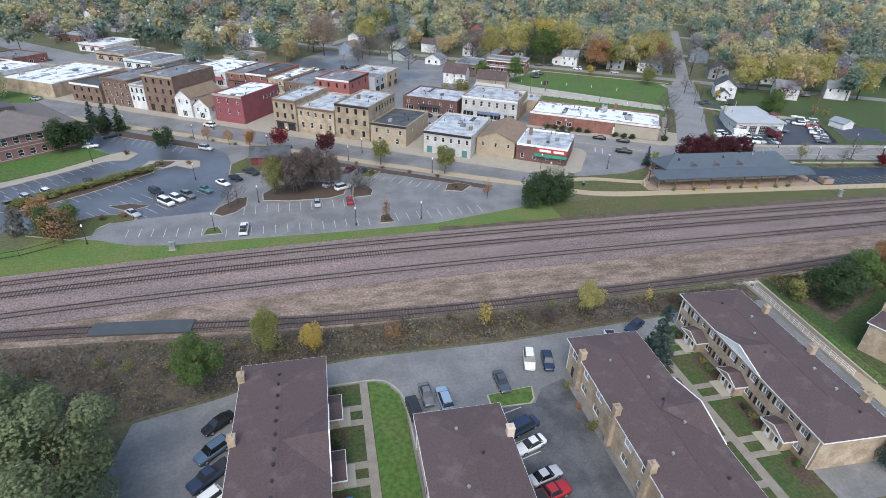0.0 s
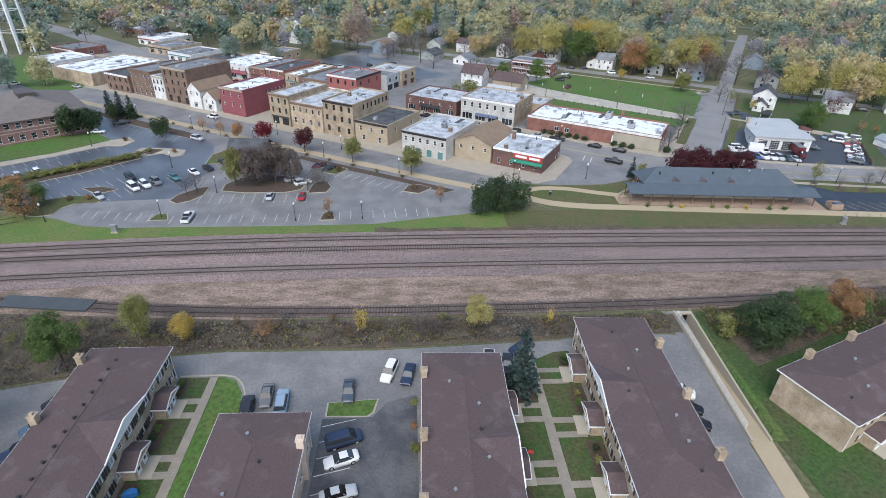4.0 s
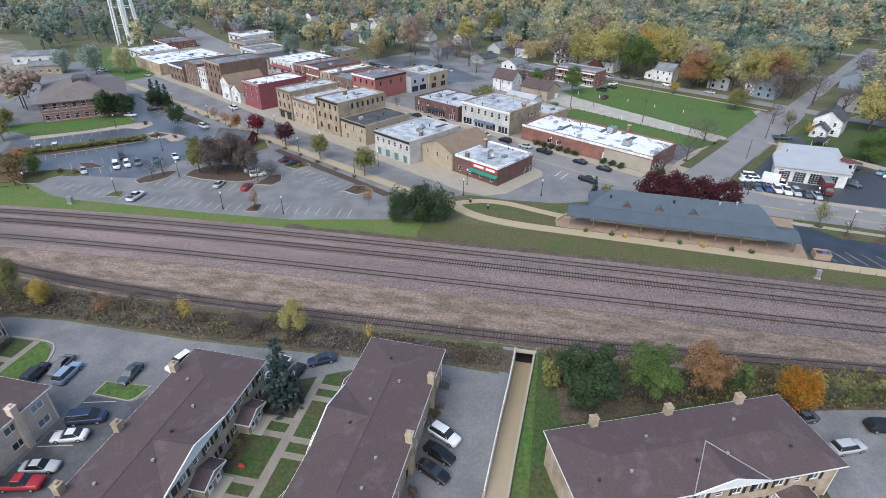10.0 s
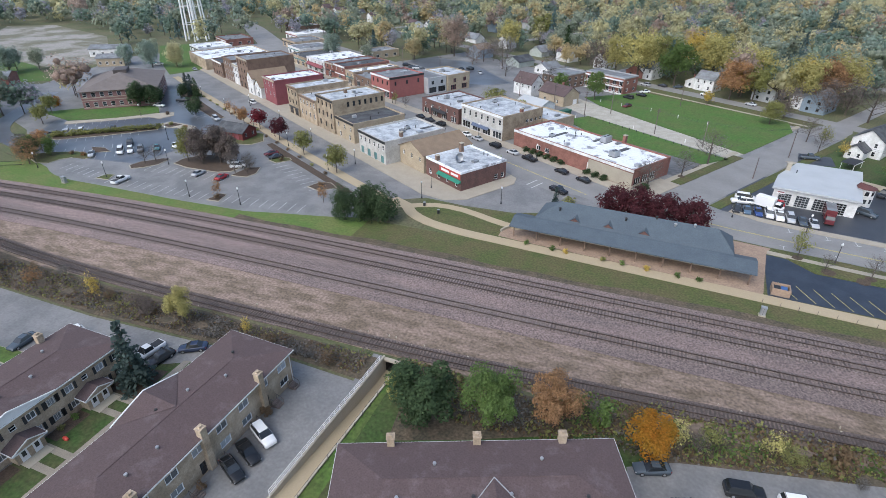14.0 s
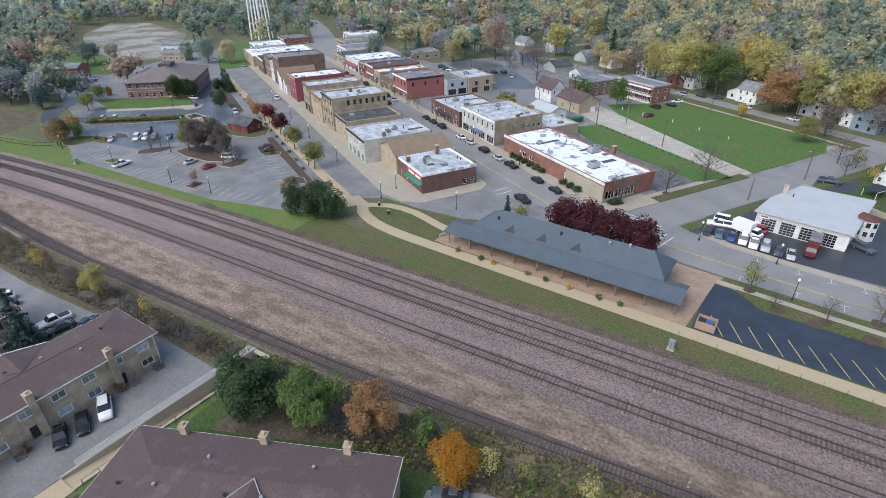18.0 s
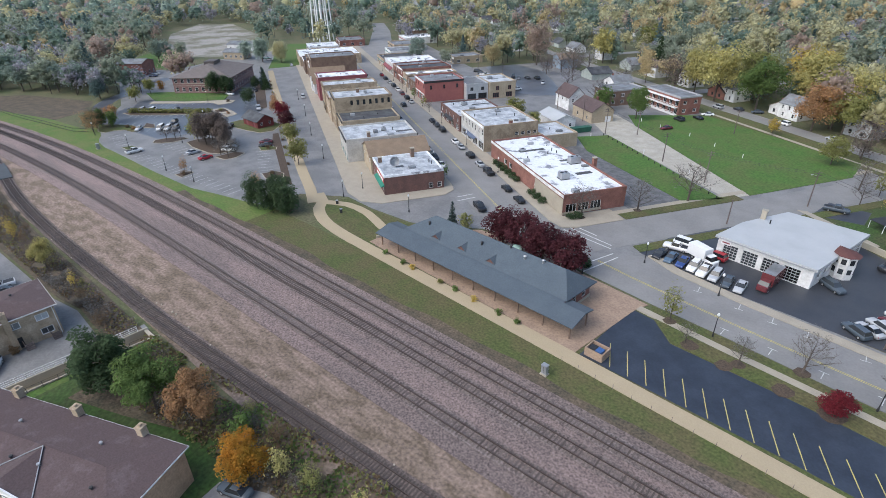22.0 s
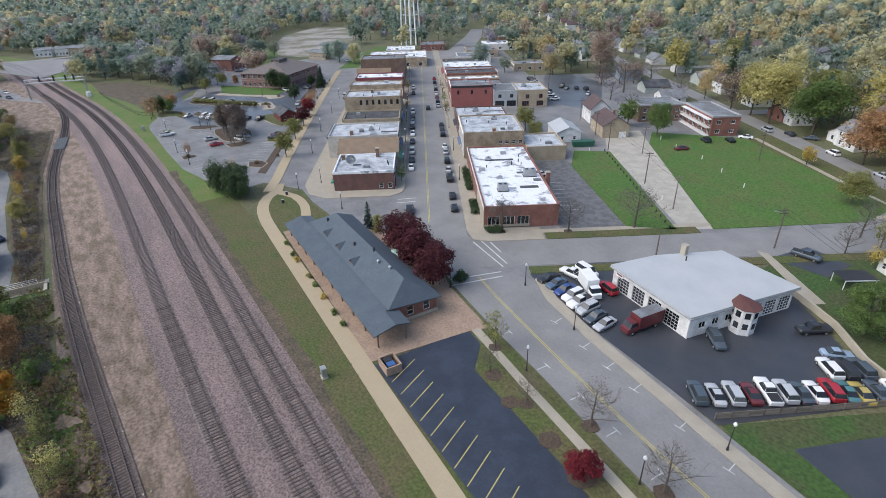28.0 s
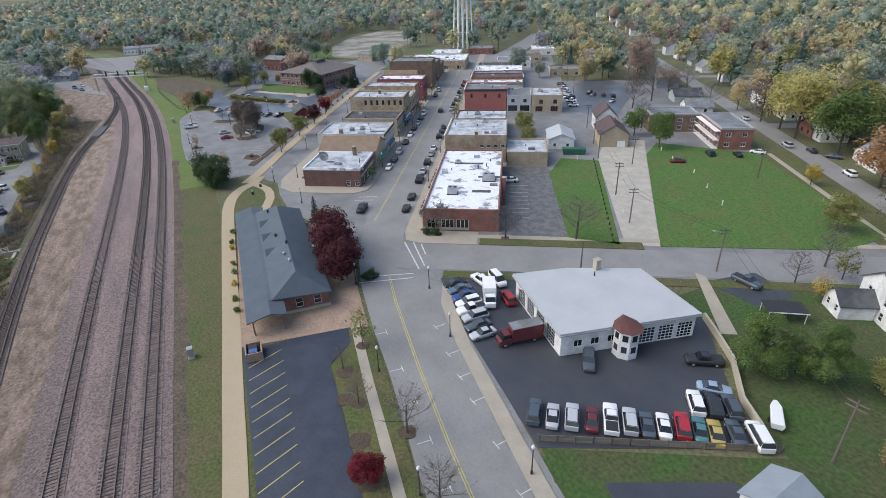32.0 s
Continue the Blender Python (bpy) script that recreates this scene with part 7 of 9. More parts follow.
brush("bank_brush", [(-60, 61, 79), (-31, 61, 78), (-19, 63.6, 76.5), (-8, 68, 75.6), (28, 69, 75), (58, 70.6, 75.6), (66, 72, 76), (80, 72, 76.5)], 15000, 0.30, 1.7, ("twig", "umber", "scrub", "twig", "olive", "umber"), "tangle of dead weeds and brambles on a bank")
brush("east_brush", [(87, 70, 77), (100, 68, 79), (124, 72, 81), (160, 80, 85), (260, 86, 92)], 20000, 0.34, 2.6, ("twig", "scrub", "olive", "scrub", "olive", "green"), "tangle of brown and green undergrowth below the siding")
stones = Mesh()
for _ in range(70):
    a = spur_line[random.randrange(len(spur_line))]
    if 15 < a[0] < 150:
        x, y, w, z = a[0] + random.uniform(-1.5, 1.5), a[1] + random.choice((-1, 1)) * random.uniform(1.0, 2.6), random.uniform(0.07, 0.24), random.uniform(0.05, 0.12)
        g = [(x + w * math.cos(k * 1.257 + w * 20) * random.uniform(0.7, 1.2), y + w * math.sin(k * 1.257 + w * 20) * random.uniform(0.7, 1.2)) for k in range(5)]
        stones.add([(*q, 0.0) for q in g] + [(x + (q[0] - x) * 0.7, y + (q[1] - y) * 0.7, 0.205 + z) for q in g], [(5, 6, 7, 8, 9)] + [(k, (k + 1) % 5, 5 + (k + 1) % 5, 5 + k) for k in range(5)])
tagged(part("loose_stones", stones, CONCRETE), "pale loose stones scattered along the siding", "stones", kind="stuff")
for x, y in ((95, 122.6), (101, 122.0), (104, 121.8), (112, 121.4), (116, 121.2), (121, 120.8), (127, 120.4), (131, 120.2)):
    tree(x, y, 1.2, "bush", random.choice(("olive", "gold", "green")), 1.2, "under the station canopy", 0.12, "station shrubs")
for v, u in ((11.6, 6), (11.6, 9), (11.6, 12), (11.6, 22), (11.6, 25), (11.6, 28), (11.6, 31), (11.6, 34), (11.6, 37), (14, -5), (16, -5), (6.0, -25), (5.2, -26.4)):
    tree(*town(v, u), 1.7, "bush", "pine", 1.7, "clipped along the shop front", 0.15, "clipped shrubs")

# ---- far woods and houses ----
def inside(px_, py_, poly):
    """Which of the points lie in the polygon."""
    hit = np.zeros(len(px_), bool)
    n = len(poly)
    for i in range(n):
        (x0, y0), (x1, y1) = poly[i], poly[(i + 1) % n]
        if y0 == y1:
            continue
        c = ((y0 > py_) != (y1 > py_)) & (px_ < (x1 - x0) * (py_ - y0) / (y1 - y0) + x0)
        hit ^= c
    return hit


STREETS_V = (125.5, 205.0, 292.0, 380.0, 470.0, 560.0)
STREETS_U = (-15.4, 95.0, 200.0, 310.0, -130.0, -240.0)
for k, v in enumerate(STREETS_V[1:]):
    slab("back_street", town_pts((v - 3.6, -400), (v + 3.6, -400), (v + 3.6, 480), (v - 3.6, 480)), 0.0, 0.035 + k * 0.001, ROAD, "grey residential street between trees", "road")
for k, u in enumerate(STREETS_U[1:]):
    slab("back_street", town_pts((126, u - 3.4), (400, u - 3.4), (400, u + 3.4), (126, u + 3.4)), 0.0, 0.045 + k * 0.001, ROAD, "grey residential street between trees", "road")

HOUSES = []
random.seed(21)
for v in STREETS_V:
    for side in (-1, 1):
        u = -360.0
        while u < 620:
            u += random.uniform(20, 34)
            vv = v + side * random.uniform(15, 19)
            if any(abs(u - q) < 10 for q in STREETS_U) or vv < 95 or (vv < 114 and -140 < u < 92) or (v > 200 and random.random() < 0.45) or (v > 290 and random.random() < 0.5) or (v > 370):
                continue
            HOUSES.append((vv, u, side))
HOUSE_WALLS = [WHITEWALL, WHITEWALL, GREYSIDING, CREAM, WHITEWALL, material("pale_green_siding", (0.42, 0.46, 0.42), 0.8), material("blue_grey_siding", (0.25, 0.31, 0.37), 0.8), REDBRICK]
HOUSE_ROOFS = [ROOFGREY, ROOFTAN, ROOFGREY, SHINGLE, ROOFBLACK]
pane_mesh = Mesh().box(-0.5, -0.04, 0, 0.5, 0.02, 1.3).done("window")
for i, (v, u, side) in enumerate(HOUSES):
    w, d = random.uniform(7.5, 10.5), random.uniform(8.5, 12)
    two = random.random() < 0.55
    h, rise = (5.4 if two else 3.1), random.uniform(2.2, 3.2)
    x, y = town(v, u)
    far = v > 150 or u > 130 or u < -110
    t = thing("house", pose(x, y, 0.0, 0, 0, TOWN_TURN + random.choice((0, 90)) + random.uniform(-2, 2)), ("two-storey " if two else "single-storey ") + "family house with pitched roof among autumn trees", "house", "houses among the trees")
    wm, rm = random.choice(HOUSE_WALLS), random.choice(HOUSE_ROOFS)
    body = Mesh().box(-w / 2, -d / 2, 0, w / 2, d / 2, h)
    body.v += gable_ends(w, d, h, rise).v
    body.f += [(8, 9, 10), (11, 12, 13)]
    body.s += [0, 0]
    part("wall", body, wm, t)
    part("roof", roof_mesh(w, d, h, rise, 0.45), rm, t)
    if not far:
        for side_name, (m, length) in sides(w, d).items():
            for k in range(2):
                for z in ((0.9, 3.5) if two else (0.9,)):
                    part("window", pane_mesh, GLASS, t, m=m @ pose(length * (0.28 + 0.44 * k), 0, z))
        part("chimney", Mesh().box(w * 0.2, d * 0.2, h, w * 0.2 + 0.6, d * 0.2 + 0.6, h + rise + 0.4), REDBRICK, t)
HXY = np.array([town(v, u) for v, u, _ in HOUSES])

# candidate places for far trees
P = []
for step, r0, r1, amount in ((12.5, 0, 560, 1.0), (14.5, 560, 900, 1.0), (20.0, 900, 2300, 1.0)):
    g1 = np.arange(-2300, 2000, step)
    X, Y = np.meshgrid(g1, np.arange(-250, 2500, step))
    X, Y = X.ravel() + rng.uniform(-0.48, 0.48, X.size) * step, Y.ravel() + rng.uniform(-0.48, 0.48, X.size) * step
    D = np.hypot(X - 100, Y - 80)
    k = (D >= r0) & (D < r1) & (rng.random(X.size) < amount)
    P.append(np.stack([X[k], Y[k], D[k]], 1))
P = np.concatenate(P)
X, Y = P[:, 0], P[:, 1]
du = (X - TO.x) * TU.x + (Y - TO.y) * TU.y
dv = (X - TO.x) * TV.x + (Y - TO.y) * TV.y
ty = np.array([track_y(C1, x) for x in X])
keep = np.ones(len(P), bool)
keep &= ~((Y > ty - 16) & (Y < ty + 30) & (X > -60))
keep &= ~((Y > ty - 9) & (Y < ty + 21) & (X <= -60))
keep &= ~((X > -40) & (Y < 116))
keep &= ~((X > -90) & (Y < 84))
keep &= ~((X > -92) & (X < -50) & (Y > 84) & (Y < 134))
keep &= ~((X > 40) & (Y < 152))
keep &= ~((X > 130) & (dv < 106) & (du < -10))
keep &= ~((dv > -62) & (dv < 64) & (du > -25) & (du < 310))
keep &= ~((dv > 55) & (dv < 112) & (du > -26) & (du < 195))
keep &= ~((np.abs(du) < 0) | ((np.abs(du + 15.4) < 9) & (dv > 0) & (dv < 150)))
keep &= ~inside(X, Y, [(60, 112), (-30, 112), (-62, 112), (-100, 140), (-118, 165), (-120, 200), (-150, 235), (-120, 260), (0, 260), (70, 180)])
keep &= ~inside(X, Y, [(-170, 238), (-196, 216), (-240, 216), (-335, 262), (-392, 322), (-358, 350), (-260, 320), (-192, 268)])
for poly in ([(-112, 226), (-106, 250), (-150, 286), (-180, 316), (-200, 299), (-156, 256)], [(-224, 190), (-172, 189), (-160, 200), (-205, 226), (-258, 238)], [(-178, 96), (-158, 122), (-114, 140), (-104, 170), (-90, 150), (-90, 110), (-132, 98)],
             [(-345, 55), (-270, 50), (-215, 74), (-195, 92), (-255, 108), (-262, 165), (-330, 175)], [(-232, 76), (-205, 40), (-150, 44), (-80, 58), (-60, 78), (-120, 82)], [(-185, 160), (-150, 158), (-112, 170), (-140, 196), (-180, 190)]):
    keep &= ~inside(X, Y, poly)
keep &= ~((dv > 100) & (dv < 131) & (du > -30) & (du < 130))
for (v0, u0), (v1, u1) in (((1, 226), (14, 260)), ((14, 260), (30, 300)), ((30, 300), (48, 380)), ((48, 380), (58, 430))):
    f = np.clip(((dv - v0) * (v1 - v0) + (du - u0) * (u1 - u0)) / ((v1 - v0) ** 2 + (u1 - u0) ** 2), 0, 1)
    keep &= np.hypot(dv - v0 - f * (v1 - v0), du - u0 - f * (u1 - u0)) > 12
keep &= ~inside(X, Y, [(-172, 186), (-138, 194), (-118, 215), (-150, 244), (-205, 224)])
keep &= ~((dv > -66) & (dv < 66) & (du >= 310) & (rng.random(len(P)) < 0.6))
for v in STREETS_V:
    keep &= ~(np.abs(dv - v) < (9.5 if v < 150 else 6.0))
for u in STREETS_U:
    keep &= ~((np.abs(du - u) < (8.5 if u == -15.4 else 6.0)) & (dv > 110) & (dv < 335))
res = (dv > 60) & (du > -420) & (du < 650) & (dv < 640)
keep &= ~(res & (rng.random(len(P)) < 0.16))
for hx, hy in HXY:
    keep &= ~((np.abs(X - hx) < 7.5) & (np.abs(Y - hy) < 7.5))
ang = np.degrees(np.arctan2(X - 100, Y - 40))
keep &= (ang > -118) & (ang < 62)
P, res = P[keep], res[keep]
# woods palette: haze is painted into the far_ colours
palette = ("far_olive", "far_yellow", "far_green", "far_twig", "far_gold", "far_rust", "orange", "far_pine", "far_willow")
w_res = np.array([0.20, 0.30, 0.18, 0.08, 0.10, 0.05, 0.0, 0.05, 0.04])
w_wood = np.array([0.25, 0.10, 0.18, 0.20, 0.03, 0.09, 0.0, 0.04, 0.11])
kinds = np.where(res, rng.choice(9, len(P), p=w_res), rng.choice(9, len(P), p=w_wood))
verts, slots = [], []
core_v, core_s = ([], []), ([], [])
G = (1 + 5 ** 0.5) / 2
ICO = np.array([(-1, G, 0), (1, G, 0), (-1, -G, 0), (1, -G, 0), (0, -1, G), (0, 1, G), (0, -1, -G), (0, 1, -G), (G, 0, -1), (G, 0, 1), (-G, 0, -1), (-G, 0, 1)]) / 1.902
ICO_F = np.array([(0, 11, 5), (0, 5, 1), (0, 1, 7), (0, 7, 10), (0, 10, 11), (1, 5, 9), (5, 11, 4), (11, 10, 2), (10, 7, 6), (7, 1, 8), (3, 9, 4), (3, 4, 2), (3, 2, 6), (3, 6, 8), (3, 8, 9), (4, 9, 5), (2, 4, 11), (6, 2, 10), (8, 6, 7), (9, 8, 1)])
OCT = np.array([(1, 0, 0), (-1, 0, 0), (0, 1, 0), (0, -1, 0), (0, 0, 1), (0, 0, -1)]) * 1.1
OCT_F = np.array([(0, 2, 4), (2, 1, 4), (1, 3, 4), (3, 0, 4), (2, 0, 5), (1, 2, 5), (3, 1, 5), (0, 3, 5)])
HULL, HULL_F = (ICO, OCT), (ICO_F, OCT_F)
stems = Mesh()
for (x, y, dist), k in zip(P, kinds):
    h = rng.uniform(12.0, 22.0) * (0.8 if k == 3 else 1.0)
    r = h * rng.uniform(0.36, 0.50)
    n, leaf, lumps = ((620, 0.80, 18) if dist < 330 else (165, 1.30, 11) if dist < 560 else (46, 2.2, 6) if dist < 900 else (10, 4.4, 3))
    if k == 7:
        q = rng.normal(size=(n, 3))
        zz = rng.uniform(0.05, 1, n) ** 0.8
        q = np.stack([q[:, 0] * 0.36 * r * (1.05 - zz), q[:, 1] * 0.36 * r * (1.05 - zz), zz * h], 1)
        verts.append(leaf_quads(q + (x, y, 0), leaf * 0.9, 0.3, (x, y, h * 0.5)))
    else:
        q, mid, lump, rad = lump_points(n, lumps, r, h * 0.46, h * 0.55, 0.40 if lumps > 5 else 0.52, -0.6, (0.2, 0.82))
        verts.append(leaf_quads(q + (x, y, 0), leaf * (0.8 if k == 3 else 1.0), 0.6, mid + (x, y, 0), 0.75))
        fill = 0.28 if k == 3 else 0.44
        if dist > 560:
            lump, rad, fill = np.array([(0, 0, h * 0.55)]), [1.0], (0.45 if k == 3 else 0.68)
        b = 0 if dist < 300 or 560 < dist < 900 else 1
        for c, a in zip(lump, rad):
            core_v[b].append(HULL[b] * rng.uniform(0.75, 1.2, (len(HULL[b]), 1)) * (a * fill * np.array((r, r, h * 0.44))) + c + (x, y, 0))
            core_s[b].append(k)
    slots.append(np.full(n, k))
    if dist < 420:
        stems.tube((x, y, -0.1), (x, y, h * 0.55), 0.22, 0.12, 4, cap=False)
for b in (0, 1):
    core = bpy.data.meshes.new("wood_crowns")
    cv, nf = np.concatenate(core_v[b]), len(HULL_F[b])
    cf = (HULL_F[b][None] + len(HULL[b]) * np.arange(len(core_v[b]))[:, None, None]).reshape(-1)
    core.vertices.add(len(cv))
    core.vertices.foreach_set("co", cv.astype(np.float32).ravel())
    core.loops.add(len(cf))
    core.loops.foreach_set("vertex_index", cf.astype(np.int32))
    core.polygons.add(len(cf) // 3)
    core.polygons.foreach_set("loop_start", np.arange(0, len(cf), 3, dtype=np.int32))
    core.polygons.foreach_set("material_index", np.repeat(np.array(core_s[b], dtype=np.int32), nf))
    core.update(calc_edges=True)
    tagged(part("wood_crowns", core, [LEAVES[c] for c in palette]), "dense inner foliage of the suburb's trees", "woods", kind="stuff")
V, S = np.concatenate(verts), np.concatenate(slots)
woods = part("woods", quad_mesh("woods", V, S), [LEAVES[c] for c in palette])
tagged(woods, "autumn trees of a leafy suburb reaching the horizon", "woods", kind="stuff")
tagged(part("tree_stems", stems, BARK), "trunks of the suburb's trees", "woods", kind="stuff")

# ---- car park islands, bays and lamps ----
def inset(pts, d):
    c = sum((Vector(p) for p in pts), Vector((0, 0))) / len(pts)
    return [tuple(Vector(p) + (c - Vector(p)).normalized() * d) for p in pts]


def island(name, pts, fill, label, category="planting bed"):
    s = tagged(part(name, Mesh().prism(pts, 0.0, 0.17), KERB), label, category, kind="structure")
    part("bed", Mesh().prism(inset(pts, 0.28), 0.1, 0.21), fill, s)


slab("wet_car_park", [(-84, 133), (-62, 122.5), (-50, 126.2), (-30, 128.5), (-26, 150), (-33, 172), (-75, 196), (-92, 207.5), (-101, 200), (-70, 178), (-96, 152)], 0.0, 0.07, WETASPHALT, "wet blue-grey asphalt of a public car park", "car park")
island("kerbed_island", [(-54.9, 118.9), (-54.8, 122.3), (-52.5, 125.3), (-47.4, 126.0), (-47.0, 128.0), (-48.9, 129.6), (-56.2, 130.0), (-63, 126.6), (-69, 121.4), (-58.6, 117.7)], GRASS, "kerbed grass island with olive bushes")
island("kerbed_island", [(-55.8, 134.7), (-51.0, 135.9), (-46.1, 133.9), (-50.3, 131.0)], MULCH, "kerbed bed of brown mulch")
island("hedge_bed", [(-80.2, 135.0), (-76.0, 141.0), (-66.0, 149.0), (-58.4, 155.8), (-52.0, 161.0), (-50.4, 157.4), (-62.0, 145.2), (-74.0, 135.6)], MULCH, "kerbed bed under a clipped hedge")
island("kerbed_island", [(-29.9, 126.6), (-27.5, 124.9), (-24.6, 126.6), (-22.2, 130.4), (-22.6, 135.8), (-25.0, 135.2), (-29.4, 130.0)], MULCH, "kerbed mulch bed with bare trees")
island("kerbed_island", [(-55.1, 161.3), (-54.0, 166.8), (-44.9, 166.2), (-39.3, 164.9), (-38.6, 160.2), (-41, 158.6), (-45.5, 161.8), (-50.6, 158.6)], WALK, "paved island with two planted beds")
slab("planted_bed", [(-52.6, 162.0), (-52.0, 165.8), (-46.4, 165.0), (-48.4, 160.8)], 0.0, 0.27, MULCH, "bed of brown shrubs", "planting bed")
island("tree_island", [(-18.6, 133.0), (-12.0, 131.6), (-1.0, 132.0), (2.6, 134.0), (3.6, 139.0), (-1.0, 143.0), (-9.0, 144.6), (-16.0, 142.0), (-19.0, 137.0)], MULCH, "kerbed mulch island under bare trees")
island("kerbed_island", [(4.6, 131.4), (9.6, 132.0), (10.6, 135.6), (8.6, 140.0), (5.2, 138.4)], MULCH, "kerbed mulch bed with thin bare trees")
island("kerbed_island", [(-29.4, 152.6), (-30.0, 160.5), (-24, 168.5), (-11.0, 167.4), (-6.0, 160.6), (-7.6, 156.0), (-14.0, 154.4), (-21.8, 153.6)], GRASS, "grass round a red hut")
island("kerbed_island", [(10.2, 115.4), (10.6, 119.3), (11.6, 120.2), (13.0, 120.0), (14.0, 115.6)], MULCH, "kerbed bed with one thin tree")
island("kerbed_island", [(7.1, 146.0), (8.6, 149.4), (12.0, 150.2), (13.9, 148.6), (10.7, 144.6)], GRASS, "kerbed grass bed")
island("kerbed_island", [(30.2, 132.6), (31.6, 136.6), (35.0, 137.4), (38.4, 134.8), (34.8, 131.0)], MULCH, "kerbed mulch bed")
island("kerbed_island", [(-30.6, 115.6), (-30.0, 119.0), (-27.6, 119.6), (-26.0, 115.9)], GRASS, "kerbed bed under a lamp")
island("street_strip", [(-92.0, 208.0), (-74.1, 194.6), (-52.8, 182.2), (-39.1, 174.6), (-38.6, 178.8), (-80.5, 204.0)], MULCH, "mulched strip along the pavement")
slab("kerb_line", [(-3.0, 158.2), (6.0, 152.2), (15.2, 147.4), (31.6, 138.3), (42, 132), (44.4, 133.6), (16, 149.8), (-2.0, 160.0)], 0.0, 0.16, MULCH, "planted strip between car park and pavement", "planting bed")
slab("school_lawn", [(-91.5, 153.5), (-78.0, 162.4), (-67.4, 174.6), (-76.6, 182.6), (-101, 169), (-112, 158)], 0.0, 0.16, LAWN, "lawn in front of a brick school", "lawn")
slab("school_walk", [(-88.2, 149.4), (-76.5, 159.0), (-66.0, 168.4), (-60.5, 168.0), (-58.8, 173.4), (-62.6, 177.4), (-67.0, 174.0), (-78.0, 162.0), (-91.0, 152.6)], 0.0, 0.18, WALK, "concrete walk beside the school car park", "footpath")
for k in range(13):
    f = k / 12
    tree(-77.4 + 25.6 * f, 137.9 + 20.6 * f, 1.9, "bush", "olive", 2.2, "in a clipped car park hedge", 0.2, "hedge shrubs")
for x, y in ((-50, 163.4), (-42, 162.4), (-62, 173.6), (-50.5, 127.8), (-55, 127.2), (11, 147.2), (12.2, 117.2), (33.5, 134.2)):
    tree(x, y, 1.3, "bush", random.choice(("scrub", "olive", "rust")), 1.5, "in a kerbed bed", 0.2, "bed shrubs")
for k in range(16):
    tree(-84 + k * 7.6, 211.6 - k * 4.5 - 1.8, 0.9, "bush", random.choice(("olive", "scrub")), 1.6, "along the lower street", 0.16, "street shrubs")

STRIPE = {}


def bays(start, along, count, pitch, line, mat=LINE, z=0.078):
    """A row of painted bay lines: count lines pitch apart, each running by the vector line."""
    t = thing("bay_marking", pose(0, 0, 0), "painted parking bay lines", "road marking", kind="structure")
    along, line = Vector(along).normalized(), Vector(line)
    key = (round(line.length, 1), mat.name)
    if key not in STRIPE:
        STRIPE[key] = Mesh().box(0, -0.06, 0, line.length, 0.06, 0.012).done("bay_line")
    for i in range(count):
        q = Vector(start) + along * pitch * i
        part("bay_line", STRIPE[key], mat, t, m=pose(q.x, q.y, z, 0, 0, math.degrees(math.atan2(line.y, line.x))))


bays((-22.8, 130.6), (1, 0.02), 11, 2.76, (0.3, -5.3), z=0.045)
bays((-47.5, 121.5), (1, -0.12), 7, 2.76, (0.3, -4.2), z=0.045)
bays((-25.5, 118.2), (1, 0.03), 13, 2.76, (0.25, -4.2), z=0.045)
bays((14.6, 120.4), (1, 0.08), 9, 2.76, (0.4, -4.4), z=0.045)
bays((13.0, 146.6), (0.86, -0.5), 10, 2.76, (-2.4, -3.6), z=0.045)
bays((-87.5, 150.6), (0.74, 0.67), 11, 2.76, (3.5, -3.5))
bays((-73.6, 136.8), (0.72, 0.69), 10, 2.76, (3.9, -3.9))
bays((-80.6, 142.6), (0.72, 0.69), 6, 2.76, (-3.0, 3.0))
bays((-66.0, 126.4), (0.72, 0.69), 9, 2.76, (3.6, -3.4))
bays((-48.9, 131.0), (0.72, 0.69), 8, 2.76, (3.8, -3.8))
bays((-70.1, 192.6), (0.86, -0.5), 11, 2.76, (-0.6, -5.6))
bays((148.5, 120.25), (1, -0.068), 24, 3.03, (-2.5, 5.5), YELLOWLINE, 0.083)
for x, y, r in ((156.2, 133.6, 1.4), (162.0, 132.0, 1.3), (170.3, 131.8, 1.5), (163.6, 133.6, 1.1), (171.6, 137.9, 1.2), (183.6, 137.2, 1.2), (151.2, 138.0, 1.1), (176.6, 131.0, 1.8), (12.2, 117.6, 0.9), (118.9, 166.0, 1.0), (127.8, 178.6, 1.0)):
    slab("mulch_ring", [(x + r * math.cos(k * 0.571) * (1 + 0.12 * math.sin(k * 2.3)), y + r * math.sin(k * 0.571) * (1 + 0.1 * math.cos(k * 1.7))) for k in range(11)], 0.0, 0.185, MULCH, "ring of brown mulch round a tree", "planting bed")
bays((town(33.0, 6)), tuple(TU), 9, 2.75, tuple(TV * 4.9), z=0.06)
bays((20.2, 51.6), (0, -1), 7, 2.7, (4.6, 1.2), LINE, 0.082)

# street markings
def marking(name, line, half, mat, label, z=0.08):
    tagged(part(name, Mesh().strip(line, half, z, z + 0.012), mat), label, "road marking", kind="structure")


